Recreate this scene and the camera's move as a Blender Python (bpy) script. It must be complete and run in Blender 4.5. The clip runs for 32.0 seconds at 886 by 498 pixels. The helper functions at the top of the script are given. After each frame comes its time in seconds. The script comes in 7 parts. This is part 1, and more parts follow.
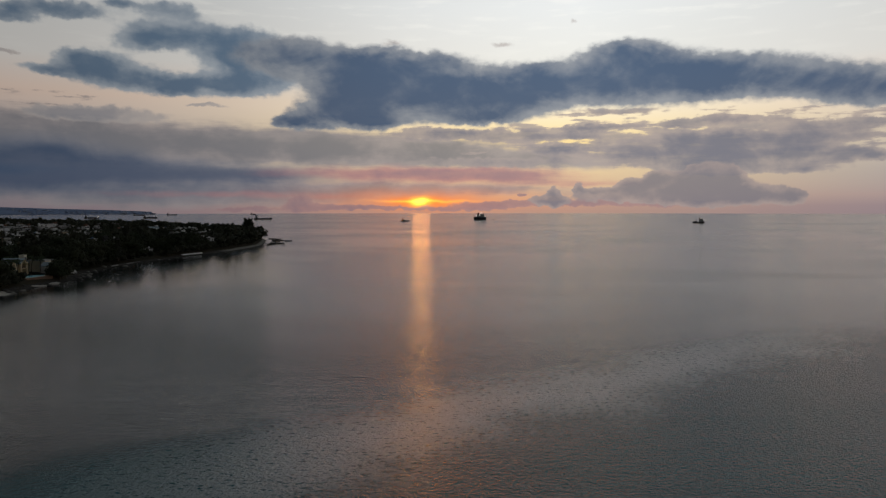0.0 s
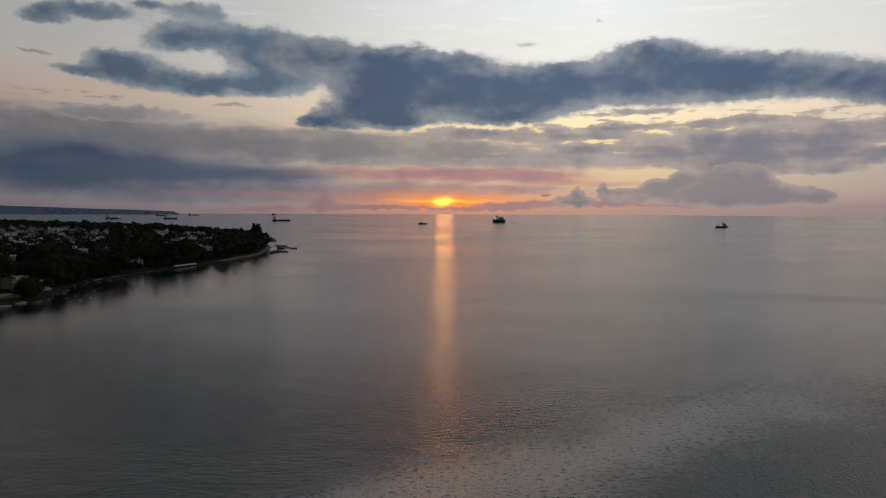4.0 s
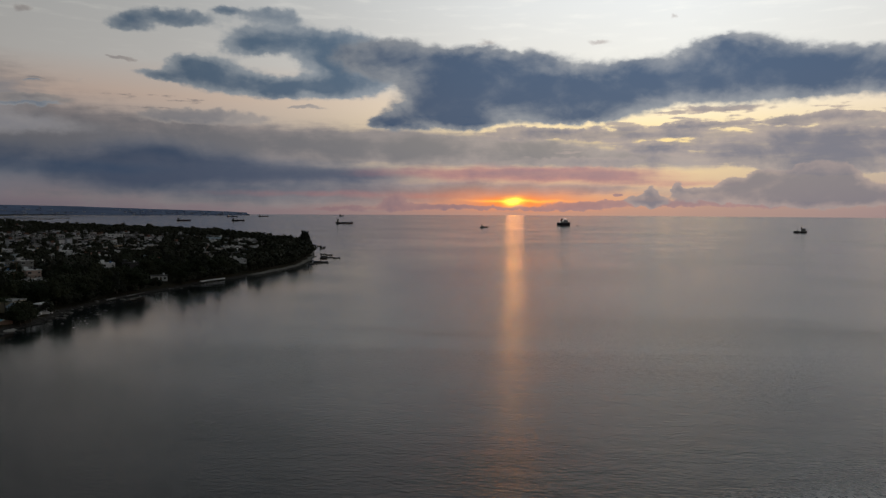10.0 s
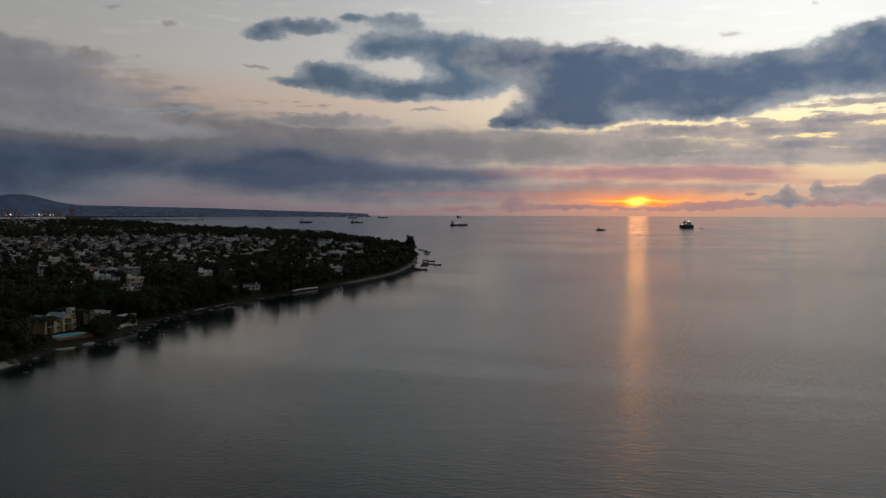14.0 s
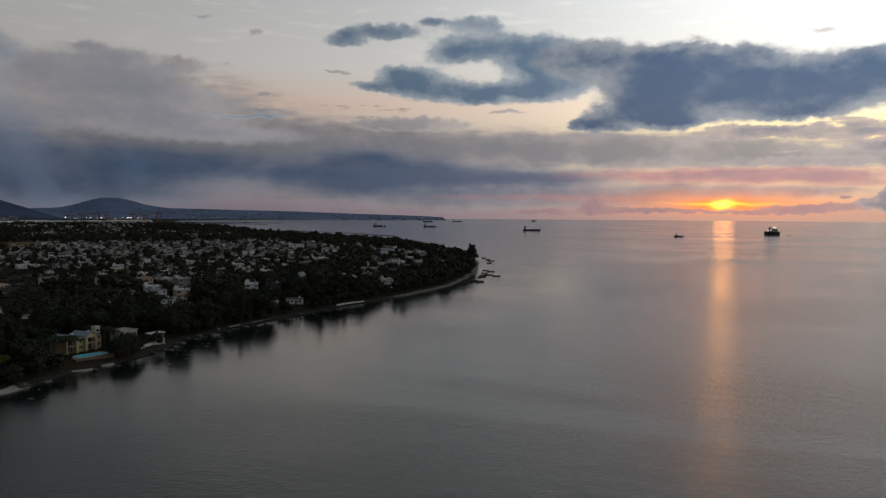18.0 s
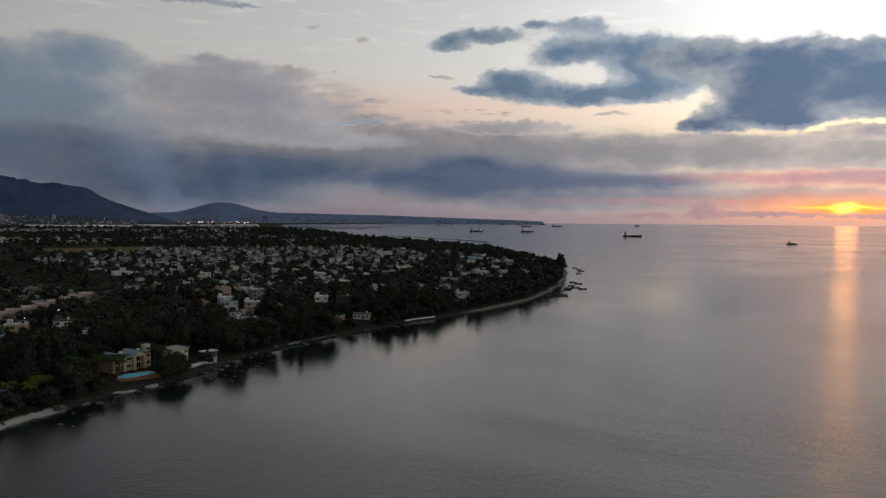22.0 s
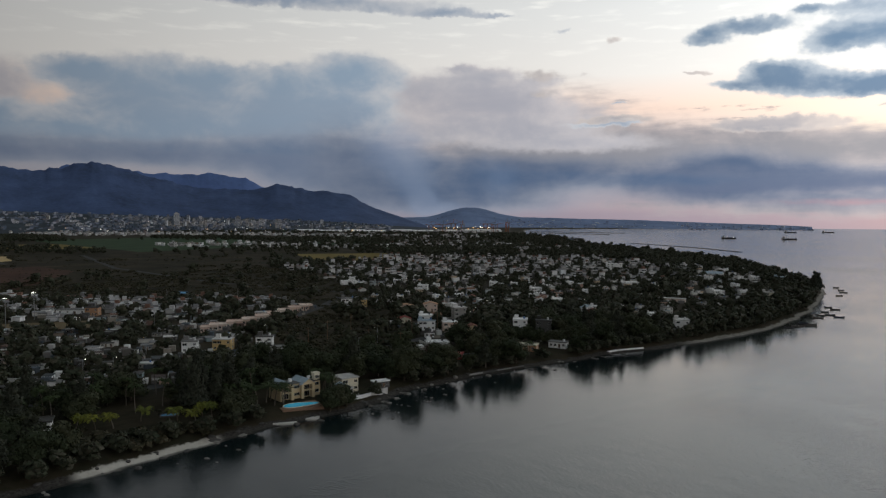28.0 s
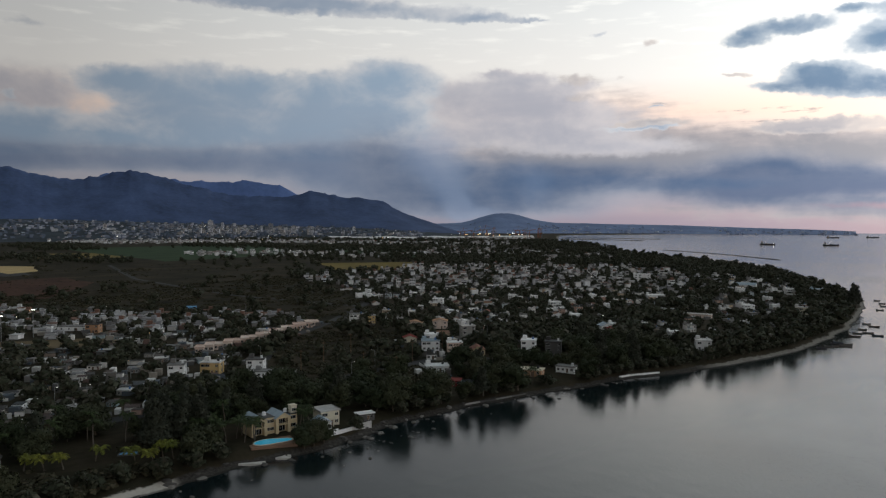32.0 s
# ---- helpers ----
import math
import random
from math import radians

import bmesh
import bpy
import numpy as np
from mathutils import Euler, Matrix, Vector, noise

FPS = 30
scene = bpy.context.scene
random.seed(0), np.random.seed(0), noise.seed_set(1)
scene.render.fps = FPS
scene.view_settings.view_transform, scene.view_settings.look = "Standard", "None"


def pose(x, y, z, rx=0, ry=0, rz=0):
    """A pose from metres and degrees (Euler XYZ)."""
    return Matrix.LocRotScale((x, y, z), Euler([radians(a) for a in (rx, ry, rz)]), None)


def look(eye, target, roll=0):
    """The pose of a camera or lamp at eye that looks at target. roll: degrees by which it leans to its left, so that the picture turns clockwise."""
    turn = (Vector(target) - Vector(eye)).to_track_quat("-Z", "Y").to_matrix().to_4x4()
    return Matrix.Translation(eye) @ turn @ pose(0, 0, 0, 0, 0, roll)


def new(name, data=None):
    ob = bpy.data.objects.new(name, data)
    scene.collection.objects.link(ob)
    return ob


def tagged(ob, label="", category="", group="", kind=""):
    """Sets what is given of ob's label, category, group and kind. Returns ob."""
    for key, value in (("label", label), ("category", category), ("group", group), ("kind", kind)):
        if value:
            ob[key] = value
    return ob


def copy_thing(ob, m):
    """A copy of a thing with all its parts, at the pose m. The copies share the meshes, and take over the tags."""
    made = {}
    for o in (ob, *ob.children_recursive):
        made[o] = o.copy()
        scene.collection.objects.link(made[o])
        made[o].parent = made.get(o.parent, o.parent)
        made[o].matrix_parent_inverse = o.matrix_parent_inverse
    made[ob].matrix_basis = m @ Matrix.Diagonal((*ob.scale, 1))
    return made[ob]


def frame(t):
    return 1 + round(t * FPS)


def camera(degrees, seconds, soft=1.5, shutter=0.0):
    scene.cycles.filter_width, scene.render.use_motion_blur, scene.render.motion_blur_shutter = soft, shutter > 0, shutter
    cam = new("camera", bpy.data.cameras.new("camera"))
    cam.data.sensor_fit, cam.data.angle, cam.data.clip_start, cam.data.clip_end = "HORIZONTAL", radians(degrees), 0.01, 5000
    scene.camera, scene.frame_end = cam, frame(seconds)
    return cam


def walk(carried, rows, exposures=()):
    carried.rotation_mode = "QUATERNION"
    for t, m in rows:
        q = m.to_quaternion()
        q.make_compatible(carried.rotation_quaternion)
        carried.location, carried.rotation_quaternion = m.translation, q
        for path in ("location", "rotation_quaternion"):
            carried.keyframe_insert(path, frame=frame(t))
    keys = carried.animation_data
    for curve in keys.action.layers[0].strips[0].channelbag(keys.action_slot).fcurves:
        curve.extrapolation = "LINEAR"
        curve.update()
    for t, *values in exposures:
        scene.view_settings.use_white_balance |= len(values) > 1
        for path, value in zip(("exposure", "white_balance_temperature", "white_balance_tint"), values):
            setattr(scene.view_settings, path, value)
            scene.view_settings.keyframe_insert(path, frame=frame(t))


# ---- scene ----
cam = camera(61.31, 32.0, soft=1.28)
PATH = [
    (0, (0.00, 0.00, 26.90), (0.000, 99.859, 21.589), -0.024),
    (0.5, (1.16, 2.07, 27.98), (0.840, 101.926, 22.538), 0.052),
    (1, (2.90, 4.27, 28.83), (2.235, 104.118, 23.410), 0.085),
    (1.5, (4.86, 6.47, 29.49), (3.800, 106.323, 24.115), 0.104),
    (2, (6.46, 8.66, 30.06), (4.944, 108.502, 24.734), 0.097),
    (2.5, (7.85, 11.02, 30.71), (5.956, 110.861, 25.387), 0.137),
    (3, (9.11, 13.49, 31.29), (6.851, 113.328, 25.994), 0.107),
    (3.5, (10.61, 16.09, 32.14), (7.932, 115.915, 26.826), 0.167),
    (5.5, (16.64, 24.84, 34.67), (12.381, 124.610, 29.397), 0.213),
    (6, (18.24, 27.41, 35.16), (13.580, 127.164, 29.902), 0.147),
    (6.5, (19.26, 29.76, 35.87), (14.228, 129.494, 30.611), 0.214),
    (7, (20.56, 32.03, 36.51), (15.140, 131.749, 31.266), 0.236),
    (7.5, (22.00, 34.69, 37.07), (16.170, 134.384, 31.806), 0.228),
    (8, (23.42, 37.68, 37.66), (17.218, 137.351, 32.391), 0.224),
    (8.5, (24.72, 40.87, 38.16), (18.056, 140.508, 32.876), 0.245),
    (9, (25.67, 43.53, 38.57), (17.297, 143.033, 33.265), 0.189),
    (9.5, (26.80, 45.84, 39.29), (16.426, 145.156, 33.973), 0.231),
    (10, (27.91, 48.25, 40.10), (15.569, 147.336, 34.735), 0.258),
    (10.5, (29.33, 50.67, 40.73), (14.972, 149.488, 35.343), 0.270),
    (11, (30.62, 52.75, 41.30), (14.301, 151.257, 35.884), 0.277),
    (11.5, (32.12, 54.83, 41.84), (13.813, 152.989, 36.440), 0.239),
    (12, (33.15, 57.43, 42.29), (12.895, 155.211, 36.872), 0.212),
    (12.5, (34.17, 60.70, 42.69), (11.838, 158.026, 37.327), 0.185),
    (13, (35.38, 63.92, 43.06), (10.973, 160.746, 37.656), 0.085),
    (13.5, (36.20, 66.59, 43.60), (9.882, 162.920, 38.243), 0.143),
    (14, (37.83, 69.43, 44.36), (9.849, 165.285, 38.994), 0.129),
    (14.5, (39.13, 72.10, 45.01), (9.905, 167.579, 39.652), 0.094),
    (16.5, (43.28, 83.39, 47.17), (9.093, 177.230, 42.034), 0.155),
    (17, (44.10, 86.44, 47.75), (8.719, 179.831, 42.669), 0.116),
    (17.5, (45.22, 89.12, 48.46), (8.598, 182.029, 43.393), 0.244),
    (18, (45.98, 91.85, 49.28), (8.219, 184.314, 44.244), 0.275),
    (18.5, (46.52, 94.68, 49.97), (7.699, 186.701, 44.965), 0.292),
    (19, (47.56, 97.91, 50.70), (7.483, 189.386, 45.717), 0.335),
    (19.5, (48.28, 100.79, 51.08), (7.087, 191.779, 46.184), 0.372),
    (20, (48.73, 103.51, 51.58), (6.478, 194.017, 46.754), 0.347),
    (20.5, (49.06, 106.72, 51.94), (5.757, 196.736, 47.159), 0.321),
    (21, (49.42, 110.09, 52.56), (4.664, 199.392, 47.828), 0.334),
    (21.5, (50.16, 113.49, 53.03), (2.935, 201.513, 48.362), 0.406),
    (22, (50.45, 116.26, 53.34), (0.509, 202.771, 48.738), 0.299),
    (22.5, (51.65, 119.21, 54.20), (-2.918, 202.878, 49.534), 0.310),
    (23, (52.66, 121.84, 55.04), (-5.834, 202.810, 50.315), 0.215),
    (23.5, (53.24, 124.67, 55.63), (-7.809, 203.736, 50.932), 0.208),
    (24, (53.66, 128.22, 56.23), (-9.988, 205.210, 51.585), 0.188),
    (24.5, (53.69, 131.02, 56.74), (-12.102, 206.184, 52.101), 0.189),
    (25, (53.43, 133.95, 57.31), (-14.216, 207.461, 52.698), 0.238),
    (25.5, (52.91, 137.09, 57.72), (-16.537, 208.902, 53.199), 0.231),
    (26, (52.48, 140.21, 58.37), (-18.624, 210.381, 53.810), 0.230),
    (26.5, (52.28, 143.11, 58.95), (-20.235, 211.825, 54.442), 0.242),
    (28.5, (50.57, 155.29, 60.94), (-25.318, 220.272, 56.738), 0.204),
    (29, (50.12, 158.15, 61.38), (-26.527, 222.245, 57.290), 0.203),
    (29.5, (49.66, 161.09, 61.87), (-27.696, 224.325, 57.857), 0.193),
    (30, (49.03, 164.22, 62.50), (-29.026, 226.598, 58.532), 0.148),
    (30.5, (48.14, 167.30, 63.09), (-30.283, 229.220, 59.194), 0.084),
    (31, (47.34, 170.26, 63.62), (-31.056, 232.220, 59.805), 0.110),
    (31.5, (46.93, 173.24, 64.14), (-31.410, 235.300, 60.621), 0.028),
    (32, (46.27, 176.24, 65.00), (-31.969, 238.420, 61.401), -0.037),
]
EXPOSURES = [(0.0, -0.6), (9.0, -0.58), (13.0, -0.48), (17.0, -0.28), (19.0, -0.18), (21.0, -0.06), (23.0, 0.26), (26.0, 0.56), (29.0, 0.76), (32.0, 0.85)]
walk(cam, [(t, look(eye, target, roll)) for t, eye, target, roll in PATH], EXPOSURES)

# ---- node helpers ----
def lin(r, g, b):
    """A colour given in display values 0 to 255, as linear light."""
    def one(c):
        c = c / 255
        return c / 12.92 if c <= 0.04045 else ((c + 0.055) / 1.055) ** 2.4
    return (one(r), one(g), one(b), 1.0)


def plug(tree, value, socket):
    if isinstance(value, bpy.types.NodeSocket):
        tree.links.new(value, socket)
    elif value is not None:
        socket.default_value = value


def calc(tree, op, a, b=None, c=None, clamp=False):
    n = tree.nodes.new("ShaderNodeMath")
    n.operation, n.use_clamp = op, clamp
    for value, socket in zip((a, b, c), n.inputs):
        plug(tree, value, socket)
    return n.outputs[0]


def vec(tree, op, a, b=None, c=None, out=0):
    n = tree.nodes.new("ShaderNodeVectorMath")
    n.operation = op
    for value, socket in zip((a, b, c), n.inputs):
        plug(tree, value, socket)
    return n.outputs[out]


def blend(tree, factor, a, b, how="MIX"):
    n = tree.nodes.new("ShaderNodeMix")
    n.data_type, n.blend_type = "RGBA", how
    plug(tree, factor, n.inputs[0])
    plug(tree, a, n.inputs[6])
    plug(tree, b, n.inputs[7])
    return n.outputs[2]


def grain(tree, vector, scale, detail=4.0, rough=0.55, warp=0.0):
    n = tree.nodes.new("ShaderNodeTexNoise")
    plug(tree, vector, n.inputs["Vector"])
    n.inputs["Scale"].default_value = scale
    n.inputs["Detail"].default_value = detail
    n.inputs["Roughness"].default_value = rough
    n.inputs["Distortion"].default_value = warp
    return n.outputs["Fac"]


def step(tree, value, low, high):
    n = tree.nodes.new("ShaderNodeMapRange")
    n.interpolation_type = "SMOOTHSTEP"
    plug(tree, value, n.inputs[0])
    n.inputs[1].default_value, n.inputs[2].default_value = low, high
    n.inputs[3].default_value, n.inputs[4].default_value = 0.0, 1.0
    return n.outputs[0]


def ramp(tree, value, stops):
    n = tree.nodes.new("ShaderNodeValToRGB")
    plug(tree, value, n.inputs[0])
    e = n.color_ramp.elements
    while len(e) < len(stops):
        e.new(0.5)
    for mark, (place, colour) in zip(e, stops):
        mark.position, mark.color = place, colour
    return n.outputs[0]


# ---- the evening sky: a clear gradient with layers of cloud, by azimuth (positive to the north-west) and elevation in degrees ----
SUN_AZ, SUN_EL = 1.65, 0.58
BAND = [  # the long dark cumulus band above the sunset: azimuth, elevation, half width, half height, weight
    (-32.0, 7.59, 2.61, 0.95, 1), (-28.2, 8.26, 3.35, 1.03, 1), (-23.3, 9.25, 4.21, 1.19, 1), (-18.8, 9.33, 4.06, 1.31, 1),
    (-14.1, 9.8, 3.84, 1.7, 1), (-13.9, 11.28, 2.05, 0.71, 1), (-9.2, 9.16, 3.98, 1.46, 1), (-4.5, 8.84, 3.83, 1.48, 1),
    (-0.3, 8.82, 3.63, 1.77, 1), (4.0, 9.01, 3.61, 1.67, 1), (6.9, 7.73, 2.78, 1.12, 1), (9.5, 6.9, 1.99, 0.84, 1),
    (11.4, 6.44, 1.14, 0.46, 1), (7.8, 10.42, 3.56, 1.36, 1), (3.6, 10.98, 3.39, 0.82, 1), (11.8, 11.18, 3.04, 1.25, 1),
    (-2.8, 6.98, 2.5, 0.47, 1), (5.5, 6.71, 2.03, 0.47, 1),
]
ARM = [  # its ragged north-western arm, and the small clouds over it
    (15.2, 11.89, 3.44, 1.12, 1), (19.8, 12.28, 2.86, 0.73, 1), (21.9, 11.67, 1.39, 0.63, 1), (13.6, 9.63, 2.71, 1.06, 1),
    (16.4, 8.91, 3.19, 0.67, 1), (19.9, 8.74, 3.07, 0.56, 1), (23.0, 9.21, 2.43, 0.82, 1), (25.7, 10.21, 1.43, 0.71, 1),
    (27.8, 9.3, 1.63, 0.35, 1), (24.3, 9.99, 1.61, 0.72, 1), (15.4, 10.82, 1.93, 0.66, 1), (26.6, 13.3, 2.76, 0.47, 1),
    (29.8, 12.69, 1.39, 0.42, 1), (19.8, 13.86, 1.71, 0.54, 1), (22.9, 14.02, 0.98, 0.31, 1),
]
WISPS = [  # small grey clouds and bars beside it
    (24.0, 6.55, 4.12, 0.5, 0.95), (26.5, 6.61, 2.07, 0.38, 0.8), (17.4, 7.44, 1.33, 0.16, 0.9), (29.7, 10.24, 0.45, 0.18, 0.6),
    (-10.0, 13.77, 0.5, 0.2, 0.5), (-4.5, 12.26, 1.19, 0.28, 0.55), (4.0, 12.27, 1.11, 0.28, 0.45), (41.5, 10.51, 1.52, 0.51, 0.55),
    (41.2, 9.19, 0.95, 0.52, 0.6), (36.0, 7.27, 2.77, 0.23, 0.95), (30.6, 10.26, 0.55, 0.16, 0.7), (35.5, 8.53, 0.74, 0.15, 0.5),
    (35.9, 12.87, 0.66, 0.3, 0.5), (38.4, 10.53, 0.64, 0.22, 0.35),
]
STREAKS = [  # thin grey bars in the bright gap below the band
    (0.6, 5.68, 3.95, 0.57, 0.9), (-6.7, 5.51, 4.39, 0.44, 0.95), (-11.7, 6.06, 3.55, 0.25, 0.9), (-8.0, 4.49, 2.43, 0.32, 0.95),
    (-16.2, 4.31, 4.33, 1.1, 1), (-19.3, 4.79, 2.2, 0.72, 0.9), (-22.7, 3.74, 3.37, 0.89, 0.95), (-25.5, 5.04, 5.23, 0.57, 0.95),
    (-28.2, 5.82, 3.26, 0.34, 0.85), (-27.6, 3.74, 3.69, 0.51, 0.95), (-22.6, 6.37, 3.16, 0.29, 0.7), (-18.5, 6.34, 2.44, 0.36, 0.8),
    (-12.9, 7.22, 5.15, 0.31, 0.6), (-4.1, 3.54, 7.36, 0.51, 0.7), (-30.0, 3.51, 0.67, 0.33, 0.9), (-24.9, 2.75, 5.71, 0.35, 0.5),
    (-18.9, 3.27, 2.66, 0.73, 0.8),
]
CUMULUS = [  # low towers on the sea's horizon
    (-13.8, 1.78, 0.85, 0.58, 1), (-14.5, 1.52, 0.74, 0.44, 0.9), (-10.3, 1.68, 0.33, 0.37, 1), (-11.8, 1.42, 1.29, 0.22, 0.9),
    (-16.0, 2.26, 0.78, 0.58, 1), (-15.4, 2.01, 0.52, 0.51, 0.8), (-18.0, 1.86, 1.52, 0.86, 0.9), (-19.5, 2.13, 1.3, 1.28, 1),
    (-21.2, 1.95, 0.68, 0.98, 1), (-20.3, 1.23, 2.96, 0.85, 1), (-17.4, 1.09, 2.04, 0.65, 0.9), (-22.9, 0.93, 2.29, 0.56, 1),
    (-24.9, 0.8, 0.74, 0.48, 0.9), (-13.4, 0.9, 3.72, 0.44, 0.8), (-8.4, 1.01, 0.49, 0.67, 1), (-7.8, 0.58, 1.32, 0.37, 0.9),
]
LOW = [  # a ragged line of small clouds right on the horizon
    (-5.9, 1.1, 0.31, 0.13, 0.9), (-10.9, 0.53, 4.49, 0.25, 0.8), (-3.7, 0.37, 3.61, 0.26, 0.7), (10.8, 0.58, 1.1, 0.57, 0.8),
    (9.0, 0.2, 2.02, 0.26, 0.6), (5.8, 0.12, 3.08, 0.19, 0.6), (15.0, -0.01, 3.39, 0.25, 0.6), (-19.4, 0.34, 5.53, 0.24, 0.6),
    (-0.3, 0.03, 4.14, 0.19, 0.7),
]
INDIGO = [  # the dark rain-blue bar low in the north-west
    (25.5, 3.14, 5.26, 1.24, 0.95), (18.9, 2.68, 5.78, 0.81, 0.9), (12.1, 2.47, 4.94, 0.55, 0.75), (29.2, 3.86, 3.28, 1.34, 0.9),
    (30.6, 2.08, 5.12, 0.96, 0.8), (23.0, 1.03, 9.47, 0.79, 0.55), (12.9, 1.29, 7.35, 0.59, 0.4), (42.7, 3.15, 5.32, 1.35, 0.85),
    (47.8, 3.15, 4.49, 2.14, 0.75), (37.9, 3.88, 5.05, 0.78, 0.5), (44.1, 1.24, 5.19, 0.9, 0.6), (33.0, 2.88, 6.55, 0.73, 0.6),
    (55.9, 5.02, 3.93, 2.6, 0.75), (54.3, 1.69, 5.08, 1.53, 0.7),
]
MASS = [  # the broad grey-blue bank over the mountains and the town
    (75.2, 9.81, 2.7, 0.84, 1), (70.3, 9.81, 3.66, 1.33, 1), (66.0, 9.23, 3.83, 1.45, 1), (71.5, 8.18, 3.23, 0.95, 0.9),
    (66.4, 7.39, 3.82, 0.98, 0.9), (61.1, 9.8, 2.3, 1.23, 0.9), (57.5, 10.29, 2.21, 1.56, 1), (54.3, 10.62, 2.36, 1.32, 1),
    (61.1, 7.24, 5.85, 1.16, 0.9), (78.8, 5.76, 3.75, 0.6, 0.9), (82.4, 5.31, 2.86, 0.73, 0.95), (73.4, 5.41, 5.93, 0.71, 0.9),
    (84.8, 5.7, 2.71, 0.85, 0.9), (87.4, 6.73, 2.83, 2.05, 0.9), (56.8, 7.81, 4.26, 1.51, 0.9), (70.4, 6.56, 7.31, 1.04, 0.8),
    (61.1, 5.57, 7.1, 1.09, 0.8), (80.7, 6.8, 4.27, 0.96, 0.8),
]
PALE_BANK = [  # its paler, warmer end over the port
    (81.0, 8.5, 4.56, 1.82, 0.9), (39.8, 7.88, 4.94, 1.07, 0.5), (51.3, 9.02, 3.65, 1.58, 0.95), (46.5, 8.98, 2.99, 1.75, 1),
    (42.9, 8.66, 2.31, 1.24, 0.9), (48.7, 6.65, 5.57, 1.1, 0.9), (41.9, 6.56, 4.6, 0.75, 0.8), (47.8, 11.14, 1.2, 0.25, 0.6),
    (41.1, 10.17, 1.08, 0.33, 0.6), (38.1, 5.48, 6.51, 0.66, 0.7), (41.5, 9.16, 0.58, 0.33, 0.7), (45.3, 10.69, 1.7, 0.49, 0.8),
]
OVERHEAD = [  # flat bars high over the land
    (56.8, 15.53, 8.02, 0.55, 1), (63.5, 15.81, 5.72, 0.46, 0.95), (48.7, 15.02, 2.56, 0.28, 0.9), (45.3, 14.79, 2.12, 0.16, 0.8),
    (67.5, 16.01, 4.74, 0.45, 0.9), (80.6, 13.23, 1.37, 0.42, 0.5), (81.7, 8.37, 0.51, 0.36, 0.8), (39.8, 13.64, 0.74, 0.24, 0.55),
    (35.7, 8.31, 0.64, 0.12, 0.6), (36.5, 7.0, 3.01, 0.2, 0.95), (33.0, 8.7, 0.77, 0.24, 0.4), (53.0, 17.15, 12.63, 0.54, 0.8),
]
HAZE = [  # blue-grey dusk haze hanging under the cloud bank
    (80.5, 4.48, 5.62, 0.97, 0.9), (70.4, 4.43, 6.93, 0.97, 0.9), (61.1, 4.61, 6.27, 1.43, 0.9), (55.1, 4.02, 5.57, 1.71, 0.85),
    (50.0, 2.95, 6.45, 0.95, 0.8), (41.4, 2.9, 6.26, 0.63, 0.85), (32.5, 2.74, 5.01, 0.41, 0.7), (46.5, 1.35, 8.1, 1.2, 0.85),
    (85.8, 4.06, 4.43, 1.06, 0.9), (52.2, 1.87, 5.03, 1.53, 0.6), (57.6, 2.23, 4.83, 1.5, 0.5),
]
MAUVE = [  # mauve undersides near the sun
    (3.6, 2.69, 8.64, 0.59, 0.9), (-4.1, 2.52, 6.48, 0.55, 0.7), (14.1, 1.08, 12.67, 0.36, 0.5), (-11.3, 1.92, 5.12, 0.27, 0.5),
]
VEIL = [  # a grey sheet low over the sea
    (23.7, 4.75, 10.43, 1.18, 0.95), (12.1, 4.56, 8.51, 1.18, 0.95), (1.0, 4.41, 8.22, 1.09, 0.9), (-8.4, 3.64, 7.30, 0.64, 0.8),
    (21.9, 1.03, 12.19, 1.00, 0.8), (7.9, 1.31, 9.45, 0.82, 0.7), (-2.9, 1.53, 8.65, 0.45, 0.5), (39.6, 5.36, 10.29, 1.82, 0.8),
    (35.8, 4.76, 11.06, 1.36, 0.7), (43.7, 7.70, 8.22, 2.73, 0.5),
]
SMOKE = [  # smoke over the port
    (50.2, 1.01, 0.95, 1.00, 0.7), (51.0, 2.73, 1.56, 1.45, 0.6), (52.6, 4.66, 2.60, 1.82, 0.5), (54.3, 6.57, 3.03, 1.55, 0.35),
    (44.4, 2.07, 1.29, 1.55, 0.4), (45.5, 4.00, 2.16, 1.36, 0.3), (48.7, 0.66, 1.73, 0.55, 0.6), (51.7, 6.16, 1.13, 1.00, 0.35),
]
UNSEEN_DECK = [(58.0, 27.0, 30.0, 7.5, 1.0), (88.0, 24.0, 20.0, 6.0, 0.8)]  # unseen grey deck high over the land, added to darken the sea's reflection
BROKEN = [(-11.0, 5.3, 9.0, 1.7, 0.62), (-25.0, 5.0, 10.0, 1.9, 0.78), (6.0, 6.4, 9.0, 0.9, 0.35), (30.0, 7.2, 9.0, 1.0, 0.3)]  # torn bars of cloud


